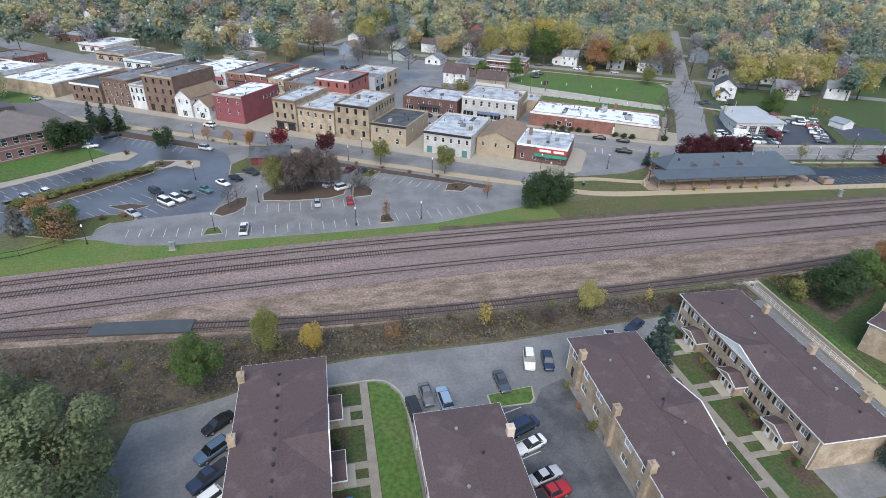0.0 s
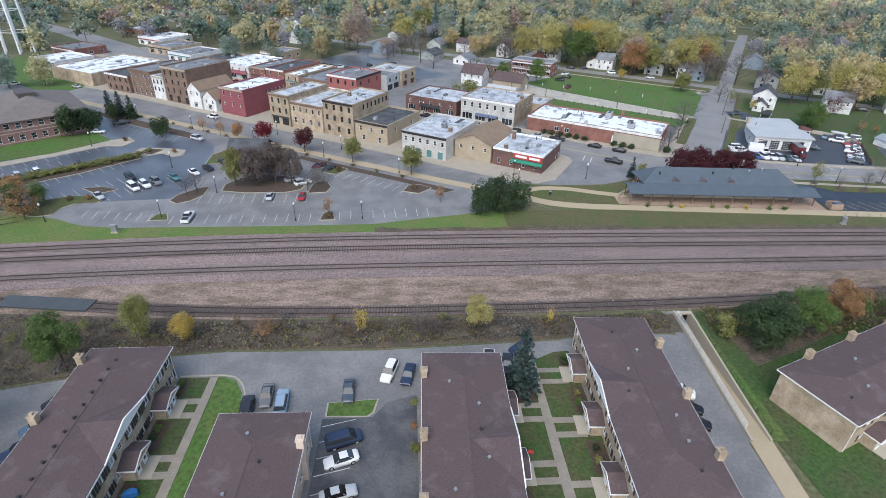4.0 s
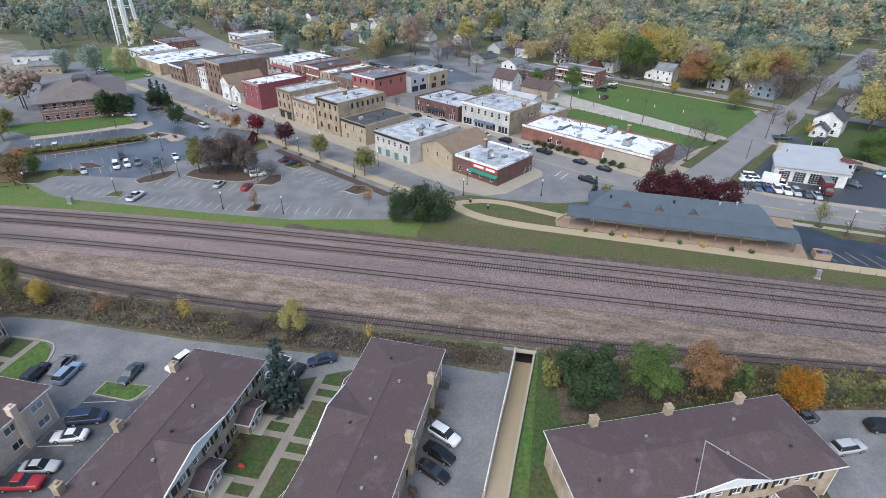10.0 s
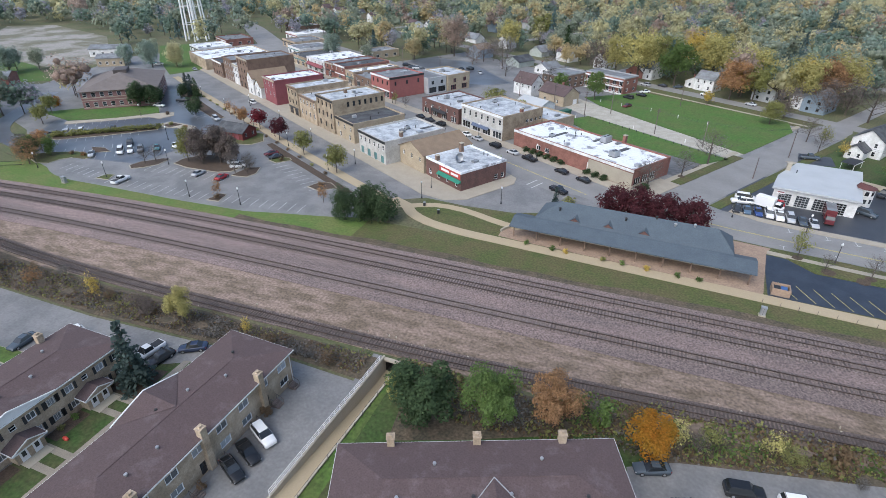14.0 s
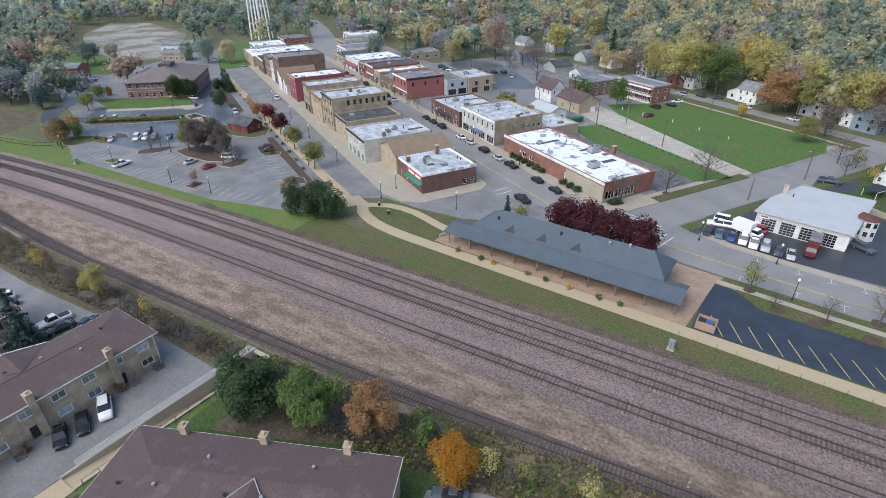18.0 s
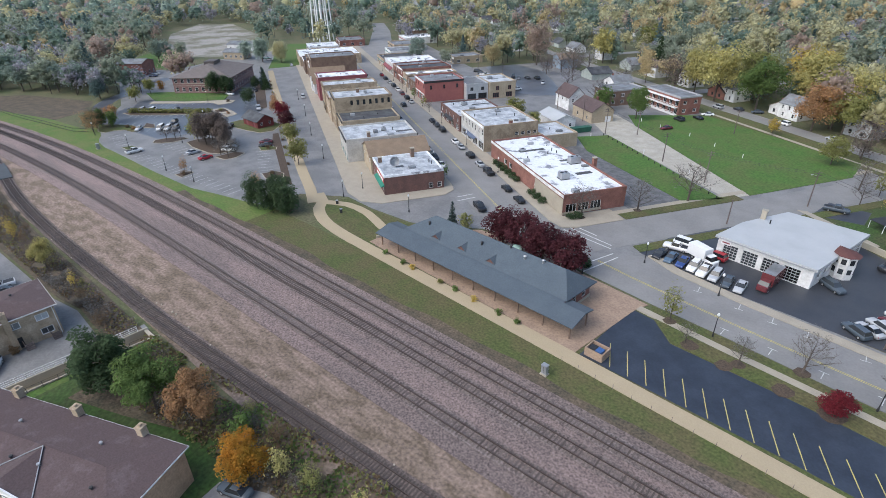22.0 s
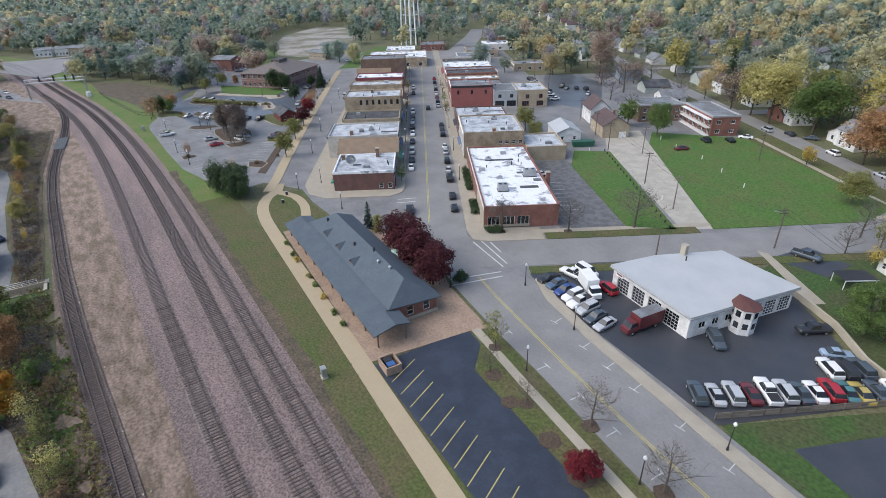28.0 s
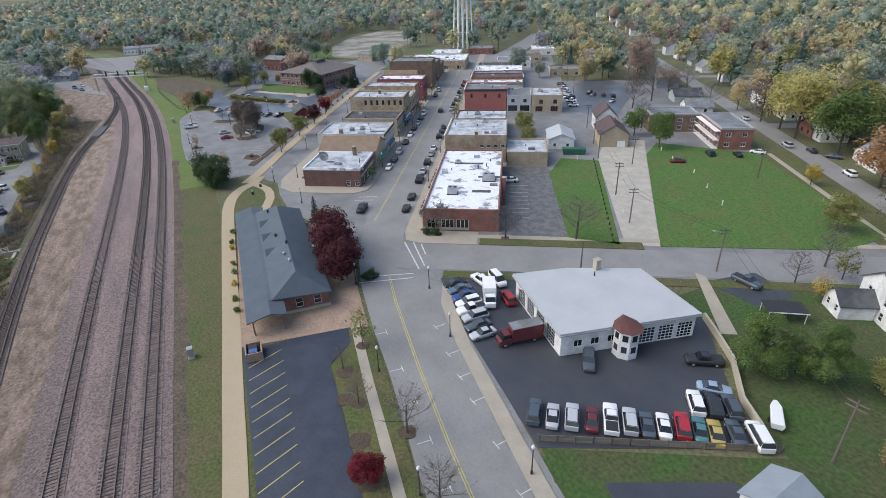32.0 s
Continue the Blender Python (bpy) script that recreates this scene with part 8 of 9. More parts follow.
MID = [(131.8, 149.4), (140, 147.6), (150, 145.9), (160.5, 144.2), (176, 142.0), (300, 128.4)]
for off in (-0.16, 0.16):
    marking("centre_line", [(x, y + off) for x, y in MID], 0.06, YELLOWLINE, "yellow double centre line")
    marking("centre_line", [town(off, u) for u in (2, 60, 120, 300)], 0.06, YELLOWLINE, "yellow double centre line")
for a, b in (((129.4, 144.2), (132.9, 154.3)), ((131.4, 143.2), (134.4, 153.4)), ((118.9, 157.6), (131.6, 155.9)), ((119.6, 159.4), (131.0, 157.4)), ((121.4, 160.6), (126.3, 159.6))):
    marking("crossing_line", [a, b], 0.15, LINE, "white pedestrian crossing line", 0.085)
for a, b in ((town(-8, 17), town(-3.2, 17.6)), (town(-8.6, 14.6), town(-3.4, 15.2))):
    marking("crossing_line", [a, b], 0.15, LINE, "white pedestrian crossing line", 0.085)
for x, y, s in ((149.1, 141.9, 1), (159.1, 141.0, 1), (166.6, 140.4, 1), (174.0, 139.4, 1), (181.6, 138.6, 1), (189, 137.6, 1), (151.6, 151.6, -1), (159.2, 150.4, -1), (164.8, 149.7, -1), (170.3, 149.1, -1), (178.5, 148.2, -1), (186, 147.1, -1)):
    marking("bay_tick", [(x, y - s * 1.1), (x + 0.15, y + s * 0.9)], 0.06, LINE, "white kerbside parking tick", 0.082)
    marking("bay_tick", [(x - 0.6, y + s * 0.9), (x + 0.9, y + s * 0.75)], 0.06, LINE, "white kerbside parking tick", 0.084)


def street_lamp(x, y, h=4.9, label="black lamp post with a round white globe"):
    if not STREET_LAMP:
        t = thing("street_lamp", pose(x, y, 0.05), label, "street lamp", "street lamps")
        part("base", Mesh().tube((0, 0, 0), (0, 0, 0.7), 0.2, 0.13, 8), DARK, t)
        part("pole", Mesh().tube((0, 0, 0.7), (0, 0, h - 0.6), 0.085, 0.06, 8), DARK, t)
        part("globe", Mesh().tube((0, 0, h - 0.6), (0, 0, h - 0.3), 0.14, 0.25, 8).tube((0, 0, h - 0.3), (0, 0, h), 0.25, 0.1, 8), WHITE, t, "white frosted globe")
        STREET_LAMP.append(t)
    else:
        t = copy_thing(STREET_LAMP[0], pose(x, y, 0.05))
    return t


STREET_LAMP = []
for x, y in ((-54.3, 115.4), (-28.0, 117.2), (-19.4, 131.9), (4.5, 115.4), (20.6, 116.3), (5.1, 159.2), (29.0, 145.5), (9.8, 166.1), (34.0, 153.0), (155.2, 151.9), (158.3, 138.4), (131.8, 142.5), (181.2, 135.8), (184.3, 149.0), (63.0, 137.3), (83.8, 141.4), (62.9, 144.3), (78.0, 160.6), (-20.0, 173.0), (-45, 187), (-70, 201), (-14, 181), (-40, 196), (-38, 150), (-70, 168), (139.6, 154.8)):
    street_lamp(x, y)
for u in (30, 58, 86, 114, 142, 170, 198):
    street_lamp(*town(9.4, u))
    street_lamp(*town(-7.0, u + 12))

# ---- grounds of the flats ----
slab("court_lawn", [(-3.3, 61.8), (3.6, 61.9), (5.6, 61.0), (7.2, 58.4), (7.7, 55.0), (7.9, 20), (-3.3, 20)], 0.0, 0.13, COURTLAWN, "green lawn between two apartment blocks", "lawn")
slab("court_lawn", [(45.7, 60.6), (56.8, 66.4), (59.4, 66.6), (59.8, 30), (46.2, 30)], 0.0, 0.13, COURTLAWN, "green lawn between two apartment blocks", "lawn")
slab("court_lawn", [(2.75, 61.9), (3.6, 61.9), (5.6, 61.0), (7.2, 58.4), (7.7, 55.0), (7.9, 20), (2.95, 20)], 0.1, 0.137, LAWN, "bright green lawn beside a straight walk", "lawn")
slab("tree_bed", [(45.8, 60.4), (51.6, 61.6), (51.8, 55.2), (46.0, 55.2)], 0.0, 0.145, MULCH, "brown mulch under a blue spruce", "planting bed")
slab("flower_bed", [(-3.3, 61.0), (-1.2, 61.0), (-1.4, 58.0), (-3.3, 58.0)], 0.0, 0.15, MULCH, "dark planting bed by the flats", "planting bed")
for y0, y1 in ((53.2, 48.0), (43.2, 38.0)):
    slab("flower_bed", [(-3.3, y0), (-1.2, y0), (-1.2, y1), (-3.3, y1)], 0.0, 0.15, MULCH, "dark planting bed by the flats", "planting bed")
    slab("flower_bed", [(45.9, y0 - 2.5), (48.0, y0 - 2.5), (48.0, y1 - 2.5), (45.9, y1 - 2.5)], 0.0, 0.15, MULCH, "dark planting bed by the flats", "planting bed")
for y0, y1 in ((65.4, 62.6), (58.2, 53.0), (47.8, 42.6), (37.5, 33.0)):
    slab("flower_bed", [(57.0, y0), (59.3, y0), (59.3, y1), (57.0, y1)], 0.0, 0.15, MULCH, "dark planting bed by the flats", "planting bed")
slab("court_walk", [(1.4, 62.0), (2.6, 62.0), (2.9, 20), (1.5, 20)], 0.0, 0.165, COURTWALK, "straight concrete walk between lawns", "footpath")
slab("court_walk", [(52.0, 64.4), (53.2, 64.8), (53.5, 30), (52.0, 30)], 0.0, 0.165, COURTWALK, "straight concrete walk between lawns", "footpath")
for y in (56.9, 54.2, 46.9, 44.3, 37.0, 34.4):
    slab("door_walk", [(-2.4, y - 0.55), (1.6, y - 0.55), (1.6, y + 0.55), (-2.4, y + 0.55)], 0.0, 0.18, COURTWALK, "short concrete walk to a door", "footpath")
for y in (62.0, 59.5, 51.7, 49.1, 41.2, 38.6):
    slab("door_walk", [(53.0, y - 0.5), (57.6, y - 0.5), (57.6, y + 0.5), (53.0, y + 0.5)], 0.0, 0.18, COURTWALK, "short concrete walk to a door", "footpath")
for y in (54.6, 52.0, 44.4, 41.8, 34.4):
    slab("door_walk", [(46.4, y - 0.5), (52.2, y - 0.5), (52.2, y + 0.5), (46.4, y + 0.5)], 0.0, 0.18, COURTWALK, "short concrete walk to a door", "footpath")
slab("dark_court", [(20.0, 53.0), (27.2, 53.2), (29.2, 56.0), (33.6, 57.4), (34.0, 20), (20.0, 20)], 0.0, 0.075, PATCHED, "dark patched asphalt court with parked cars", "car park")
island("kerbed_island", [(20.3, 56.0), (27.9, 56.6), (27.4, 54.0), (26.6, 53.2), (20.3, 53.4)], LAWN, "small kerbed grass island between parked cars", "grass")
tagged(part("lawn_kerb", Mesh().strip(curve_points([(-3.3, 62.2), (3.6, 62.3), (6.0, 61.2), (7.6, 58.4), (8.0, 55.0), (8.1, 48)], 1.0), 0.12, 0.0, 0.17), KERB), "pale concrete kerb round a lawn", "kerb", kind="structure")
for x, y, c in ((-2.2, 60.2, "green"), (-2.4, 58.8, "olive"), (-2.3, 51.6, "green"), (-2.4, 50.0, "pine"), (-2.3, 41.4, "green"), (57.9, 64.6, "green"), (57.8, 63.4, "pine"), (58.0, 56.6, "olive"), (57.8, 54.6, "green"), (58.0, 46.4, "pine"), (57.8, 44.4, "olive"), (58.0, 36.0, "green"), (46.8, 49.4, "green"), (46.8, 47.2, "olive"), (47.0, 37.0, "green"),
                (33.2, 55.4, "olive"), (33.2, 51.0, "rust"), (33.4, 47.0, "olive"), (71.8, 60.0, "scrub"), (71.8, 47.0, "scrub")):
    tree(x, y, random.uniform(0.9, 1.6), "bush", c, 1.1, "in a bed by the flats", 0.14, "door shrubs")
PLASTIC = material("red_plastic", (0.5, 0.06, 0.04), 0.5)
BLUEP = material("blue_tarpaulin", (0.03, 0.16, 0.42), 0.5)
t = thing("toy_car", pose(49.0, 46.2, 0.13), "small red plastic toy on a lawn", "toy")
part("toy_body", loft([(0.4, 0.15, 0.18, 0.05, 0.3), (0.0, 0.22, 0.22, 0.05, 0.5), (-0.4, 0.2, 0.2, 0.05, 0.45)]), PLASTIC, t)
t = thing("covered_motorcycle", pose(-1.6, 41.4, 0.14, 0, 0, 20), "bulky seat under a blue cover by a porch", "motorcycle")
part("blue_cover", loft([(0.9, 0.2, 0.25, 0.1, 0.9), (0.3, 0.4, 0.35, 0.1, 1.2), (-0.5, 0.4, 0.4, 0.1, 1.0), (-0.9, 0.25, 0.25, 0.1, 0.7)]), BLUEP, t)
for y in (66, 62, 57.5, 51, 46, 41):
    t = thing("timber_steps", pose(71.6, y, 0.05, 0, 0, 90), "grey timber stoop with railing at a back door", "steps")
    for k in range(4):
        part("step", Mesh().box(-0.6, -0.3 * k - 0.3, 0, 0.6, -0.3 * k, 0.72 - 0.18 * k), TIE, t)
    for s in (-0.6, 0.6):
        part("railing", Mesh().tube((s, 0, 0.7), (s, 0, 1.6), 0.04, 0.04, 5).tube((s, -1.2, 0.1), (s, -1.2, 1.0), 0.04, 0.04, 5).tube((s, 0, 1.6), (s, -1.2, 1.0), 0.04, 0.04, 5), TIE, t)

# ---- sunken path and tunnel ----
RY = [47.0, 54.0, 61.0, 68.0, 73.5, 77.0]
RX0 = [80.6, 81.0, 81.4, 81.9, 82.2, 82.3]
RX1 = [83.2, 83.6, 84.1, 84.6, 85.0, 85.2]
RZ = [0.04, -0.6, -1.3, -2.0, -2.5, -2.6]
floor = Mesh()
floor.add([(x, y, z) for x, y, z in zip(RX0, RY, RZ)] + [(x, y, z) for x, y, z in zip(RX1, RY, RZ)], [(i, 6 + i, 7 + i, i + 1) for i in range(5)])
tagged(part("sunken_path", floor, TANPATH), "tan concrete path sloping down to a tunnel", "footpath", kind="structure")
for name, xs, s, top in (("retaining_wall", RX0, -1, 0.55), ("retaining_wall", RX1, 1, 0.35)):
    wl = Mesh()
    n = len(RY)
    inner = [(x, y, z - 0.2) for x, y, z in zip(xs, RY, RZ)] + [(x, y, top) for x, y in zip(xs, RY)]
    outer = [(x + s * 0.32, y, top) for x, y in zip(xs, RY)] + [(x + s * 0.32, y, -0.1) for x, y in zip(xs, RY)]
    f = []
    for i in range(n - 1):
        f += [(i, i + 1, n + i + 1, n + i), (n + i, n + i + 1, 2 * n + i + 1, 2 * n + i), (2 * n + i, 2 * n + i + 1, 3 * n + i + 1, 3 * n + i)]
    f += [(0, n, 2 * n, 3 * n), (n - 1, 2 * n - 1, 3 * n - 1, 4 * n - 1)]
    tagged(part(name, wl.add(inner + outer, f), CONCRETE), "tan concrete retaining wall of a sunken path", "wall", kind="structure")
slab("ramp_path", [(80.3, 47.0), (83.5, 47.0), (82.1, 20), (79.0, 20)], -0.1, 0.13, TANPATH, "tan concrete path leading to a sunken ramp", "footpath")
slab("ramp_margin", [(80.0, 47), (80.3, 47), (81.0, 61), (81.9, 73.5), (82.0, 77.3), (80.0, 77.3)], -0.3, 0.06, ASPHALT, "asphalt edge beside the sunken path", "pavement")
slab("ramp_margin", [(83.5, 47), (83.9, 54), (84.9, 68), (85.5, 77.3), (86.0, 77.3), (86.0, 47)], -0.3, 0.11, LAWN, "grass edge beside the sunken path", "grass")
tn = thing("tunnel_portal", pose(83.75, 76.6, 0), "concrete portal of a pedestrian tunnel under the tracks", "tunnel portal", kind="structure")
part("lintel", Mesh().box(-1.9, -0.2, -0.1, 1.9, 0.4, 0.3), CONCRETE, tn)
part("jamb", Mesh().box(-1.9, -0.5, -2.8, -1.45, 0.4, -0.1), CONCRETE, tn)
part("jamb", Mesh().box(1.45, -0.5, -2.8, 1.9, 0.4, -0.1), CONCRETE, tn)
# near-black lining colour stands in for the tunnel's unlit depth
part("tunnel_lining", Mesh().add([(-1.45, 0.4, -2.8), (1.45, 0.4, -2.8), (1.45, 0.4, -0.1), (-1.45, 0.4, -0.1), (-1.45, 9, -2.8), (1.45, 9, -2.8), (1.45, 9, -0.1), (-1.45, 9, -0.1)], [(0, 4, 5, 1), (1, 5, 6, 2), (2, 6, 7, 3), (3, 7, 4, 0), (4, 7, 6, 5)]), material("soot_dark_concrete", (0.035, 0.033, 0.03), 0.95), tn)
rl = thing("ramp_railing", pose(0, 0, 0), "white metal railing along the sunken path", "railing")
posts = 22
for i in range(posts):
    y = 49 + 26.5 * i / (posts - 1)
    x = np.interp(y, RY, RX0) - 0.16
    part("post", Mesh().box(x - 0.04, y - 0.04, 0.5, x + 0.04, y + 0.04, 1.6), WHITE, rl)
for z in (0.85, 1.2, 1.58):
    part("rail_bar", Mesh().strip([(np.interp(y, RY, RX0) - 0.16, y) for y in (49, 54, 61, 68, 73.5, 75.5)], 0.03, z, z + 0.05), WHITE, rl)
rl = thing("wire_fence", pose(0, 0, 0), "dark mesh fence beside the sunken path", "fence")
for i in range(14):
    y = 48 + 27 * i / 13
    x = np.interp(y, RY, RX1) + 0.5
    part("post", Mesh().tube((x, y, 0), (x, y, 1.25), 0.04, 0.04, 5), DARK, rl)
for z in (0.5, 1.2):
    part("rail_bar", Mesh().strip([(np.interp(y, RY, RX1) + 0.5, y) for y in (48, 54, 61, 68, 75)], 0.02, z, z + 0.03), DARK, rl)

# ---- railway equipment ----
def cabinet(x, y, w, d, h, turn, mat=None):
    t = thing("signal_cabinet", pose(x, y, 0.05, 0, 0, turn), "grey metal signal cabinet beside the tracks", "signal cabinet", "signal cabinets")
    part("plinth", Mesh().box(-w / 2 - 0.15, -d / 2 - 0.15, 0, w / 2 + 0.15, d / 2 + 0.15, 0.2), CONCRETE, t)
    part("case", Mesh().box(-w / 2, -d / 2, 0.2, w / 2, d / 2, h - 0.12), mat or METAL, t)
    part("lid", Mesh().box(-w / 2 - 0.06, -d / 2 - 0.06, h - 0.12, w / 2 + 0.06, d / 2 + 0.06, h), mat or METAL, t)
    part("door_seam", Mesh().box(-0.02, -d / 2 - 0.02, 0.35, 0.02, -d / 2 - 0.003, h - 0.25), DARK, t)


cabinet(141.5, 112.3, 0.9, 0.7, 1.9, -4)
cabinet(-35.6, 110.0, 1.2, 0.9, 1.9, 3)
cabinet(-128.0, 96.5, 2.6, 1.8, 2.4, 12, WHITE)
gt = thing("signal_gantry", pose(-136.0, 84.0, 0.0, 0, 0, 75) @ Matrix.Diagonal((0.89, 1, 1.2, 1)), "white lattice signal gantry over the tracks", "signal gantry")
for x in (-14.5, 14.5):
    part("leg", Mesh().box(x - 0.3, -0.5, 0, x - 0.1, -0.3, 7.6).box(x + 0.1, 0.3, 0, x + 0.3, 0.5, 7.6).box(x - 0.3, 0.3, 0, x - 0.1, 0.5, 7.6).box(x + 0.1, -0.5, 0, x + 0.3, -0.3, 7.6), METAL, gt)
for z in (6.6, 7.9):
    for y in (-0.6, 0.6):
        part("chord", Mesh().box(-14.8, y - 0.14, z - 0.14, 14.8, y + 0.14, z + 0.14), WHITE, gt)
for i in range(16):
    x = -14.8 + 29.6 * i / 16
    part("brace", Mesh().tube((x, -0.6, 6.6), (x + 1.85, -0.6, 7.9), 0.05, 0.05, 4), WHITE, gt)
for x in (-7, 0, 6, 10):
    sg = part("signal_head", Mesh().box(x - 0.4, -1.0, 6.9, x + 0.4, -0.7, 9.2), DARK, gt)
cp = [q for q in spur_line if -46 < q[0] < -23.5]
tagged(part("track_crossing", Mesh().strip(cp, 1.75, 0.1, 0.44), material("rubber_crossing", (0.075, 0.085, 0.09), 0.7)), "dark rubber crossing panel over the siding", "level crossing", kind="structure")

# ---- water tower ----
wt = thing("water_tower", pose(-188.0, 325.0, 0.0), "white steel water tower on braced legs", "water tower")
for k in range(6):
    a = k * math.pi / 3
    part("leg", Mesh().tube((math.cos(a) * 7.8, math.sin(a) * 7.8, 0), (math.cos(a) * 6.2, math.sin(a) * 6.2, 38), 0.55, 0.5, 8), WHITE, wt)
    b = a + math.pi / 3
    for z in (11.0, 22.0):
        r = 7.8 - 1.6 * z / 38
        part("brace", Mesh().tube((math.cos(a) * r, math.sin(a) * r, z), (math.cos(b) * r, math.sin(b) * r, z), 0.16, 0.16, 5), WHITE, wt)
part("riser", Mesh().tube((0, 0, 0), (0, 0, 38), 0.9, 0.9, 10), WHITE, wt)
tk = Mesh()
for z0, z1, r0, r1 in ((36, 39, 3, 8), (39, 46, 8.4, 8.4), (46, 49.5, 8.4, 1.0)):
    tk.tube((0, 0, z0), (0, 0, z1), r0, r1, 24)
part("tank", tk, WHITE, wt)

# ---- poles and wires ----
def pole(x, y, h, arms=2, turn=TOWN_TURN, lamp=False, lean=0.0):
    t = thing("utility_pole", pose(x, y, 0, lean, 0, turn), "weathered timber utility pole with crossarms", "utility pole", "utility poles")
    part("shaft", Mesh().tube((0, 0, 0), (0, 0, h), 0.17, 0.11, 8), TIE, t)
    for k in range(arms):
        part("crossarm", Mesh().box(-1.1, -0.06, h - 0.5 - 0.7 * k, 1.1, 0.06, h - 0.36 - 0.7 * k), TIE, t)
    if lamp:
        part("lamp_arm", Mesh().tube((0, 0, h - 1.2), (-1.9, 0, h - 0.5), 0.05, 0.04, 5), METAL, t)
        part("lamp_head", Mesh().box(-2.4, -0.12, h - 0.62, -1.8, 0.12, h - 0.45), METAL, t)
    return Vector((x, y, h - 0.4))


TOPS = [pole(134.4, 208.6, 9.0), pole(118.9, 217.8, 9.2), pole(92.0, 233.8, 9.2), pole(78.0, 243.2, 9.0), pole(60.5, 254.0, 9.0)]
T2 = [pole(159.7, 207.9, 9.4, 2, TOWN_TURN, True), pole(147.2, 184.6, 6.4, 0), pole(198.6, 182.6, 9.8, 2, 10)]
for u in (150, 185, 220):
    pole(*town(62, u), 9.0)
pole(127.5, 261.0, 8.5, 1)
pole(101.6, 239.0, 9.0)


def wire(a, b, off, sag):
    p = []
    side = Vector((-(b - a).y, (b - a).x, 0)).normalized() * off
    for i in range(13):
        s = i / 12
        p.append(a.lerp(b, s) + side - Vector((0, 0, sag * 4 * s * (1 - s))))
    me = Mesh().add([q + Vector(o) for q in p for o in ((0, 0, 0.028), (0.02, 0.014, -0.014), (-0.02, -0.014, -0.014))], [(3 * i + k, 3 * i + (k + 1) % 3, 3 * i + 3 + (k + 1) % 3, 3 * i + 3 + k) for i in range(12) for k in range(3)])
    tagged(part("overhead_wire", me, DARK), "thin black overhead wire between poles", "wire", "overhead wires")


for a, b in list(zip(TOPS, TOPS[1:])) + [(TOPS[0], T2[0]), (T2[0], T2[2])]:
    for off in (-0.8, 0.8):
        wire(a, b, off, 0.7)

# ---- school, hut and other houses ----
t = pitched_house("brick_school", "two-storey brick school with hipped grey-brown roof", pose(-98.9, 188.1, 0.05, 0, 0, 40.5), 28.0, 33.0, 7.6, 4.2, material("purple_brick", (0.25, 0.135, 0.13), 0.9, grain=0.14, second=(0.20, 0.108, 0.105)), material("grey_brown_shingles", (0.175, 0.15, 0.138), 0.95, grain=0.12),
                  {"near": row(9, 28, 1.0, 1.5, 1.8) + row(9, 28, 4.9, 1.5, 1.8), "right": row(10, 33, 1.0, 1.5, 1.8) + row(10, 33, 4.9, 1.5, 1.8), "left": row(8, 33, 4.9, 1.5, 1.8)}, hip=11.0, over=0.9)
for z in (0.55, 3.5, 4.5, 6.95):
    part("band", Mesh().box(-14.05, -16.55, z, 14.05, 16.55, z + 0.22), CONCRETE, t, "pale stone band")
part("cupola", Mesh().box(-2.5, -4, 10.4, 2.5, 4, 12.6), material("dark_metal", (0.09, 0.075, 0.07), 0.6), t)
hut = pitched_house("red_hut", "small red brick hut with dark roof", pose(-18.0, 161.9, 0.2, 0, 0, -3), 11.0, 6.8, 2.9, 2.0, material("red_boards", (0.17, 0.038, 0.036), 0.8), ROOFBLACK, {"near": row(2, 11, 0.05, 1.8, 2.3, "panel", mat=MAROON), "right": row(2, 6.8, 0.9, 1.0, 1.2)}, along="x", over=0.6)
m, w, d = town_m(100.2, 110.2, 64.0, 85.5)
bal = flat_house("balcony_flats", "brick apartment block with white balconies and flat roof", m, w, d, 7.2, REDBRICK, ROOFGREY, {"near": row(2, w, 1.0, 1.6, 1.4, "wide") + row(2, w, 4.2, 1.6, 1.4, "wide"), "left": row(6, d, 0.3, 1.8, 2.2, "wide") + row(6, d, 3.5, 1.8, 2.2, "wide")}, coping=GREYSIDING)
for z in (0.3, 3.1, 6.0):
    bl = part("balcony", Mesh().box(-w / 2 - 1.7, -d / 2 + 0.5, z - 0.2, -w / 2, d / 2 - 0.5, z), WHITE, bal, "long white balcony")
    if z < 5:
        for k in range(24):
            y = -d / 2 + 0.6 + (d - 1.2) * k / 23
            part("baluster", Mesh().box(-w / 2 - 1.68, y - 0.04, z, -w / 2 - 1.6, y + 0.04, z + 1.0), WHITE, bl)
        part("handrail", Mesh().box(-w / 2 - 1.7, -d / 2 + 0.5, z + 1.0, -w / 2 - 1.58, d / 2 - 0.5, z + 1.08), WHITE, bl)
m, w, d = town_m(83.0, 100.0, 86.0, 97.5)
flat_house("balcony_flats", "brick apartment block with grey flat roof", m, w, d, 6.6, BROWNBRICK, ROOFGREY, {"near": row(4, w, 3.6, 1.6, 1.4, "wide") + row(4, w, 0.9, 1.6, 1.4, "wide"), "left": row(3, d, 3.5, 1.6, 1.4, "wide")}, coping=GREYSIDING)
m, w, d = town_m(62.6, 72.0, 66.0, 80.0)
pitched_house("tan_gable_house", "cream brick house with dark brown gable roof", m, w, d, 4.6, 3.0, CREAM, SHINGLE, {"near": row(1, w, 0.05, 2.6, 2.2, "panel", start=5), "left": row(2, d, 1.0, 1.0, 1.3)}, chimney=(0.5, -1.5))
m, w, d = town_m(64.0, 71.5, 86.0, 97.0)
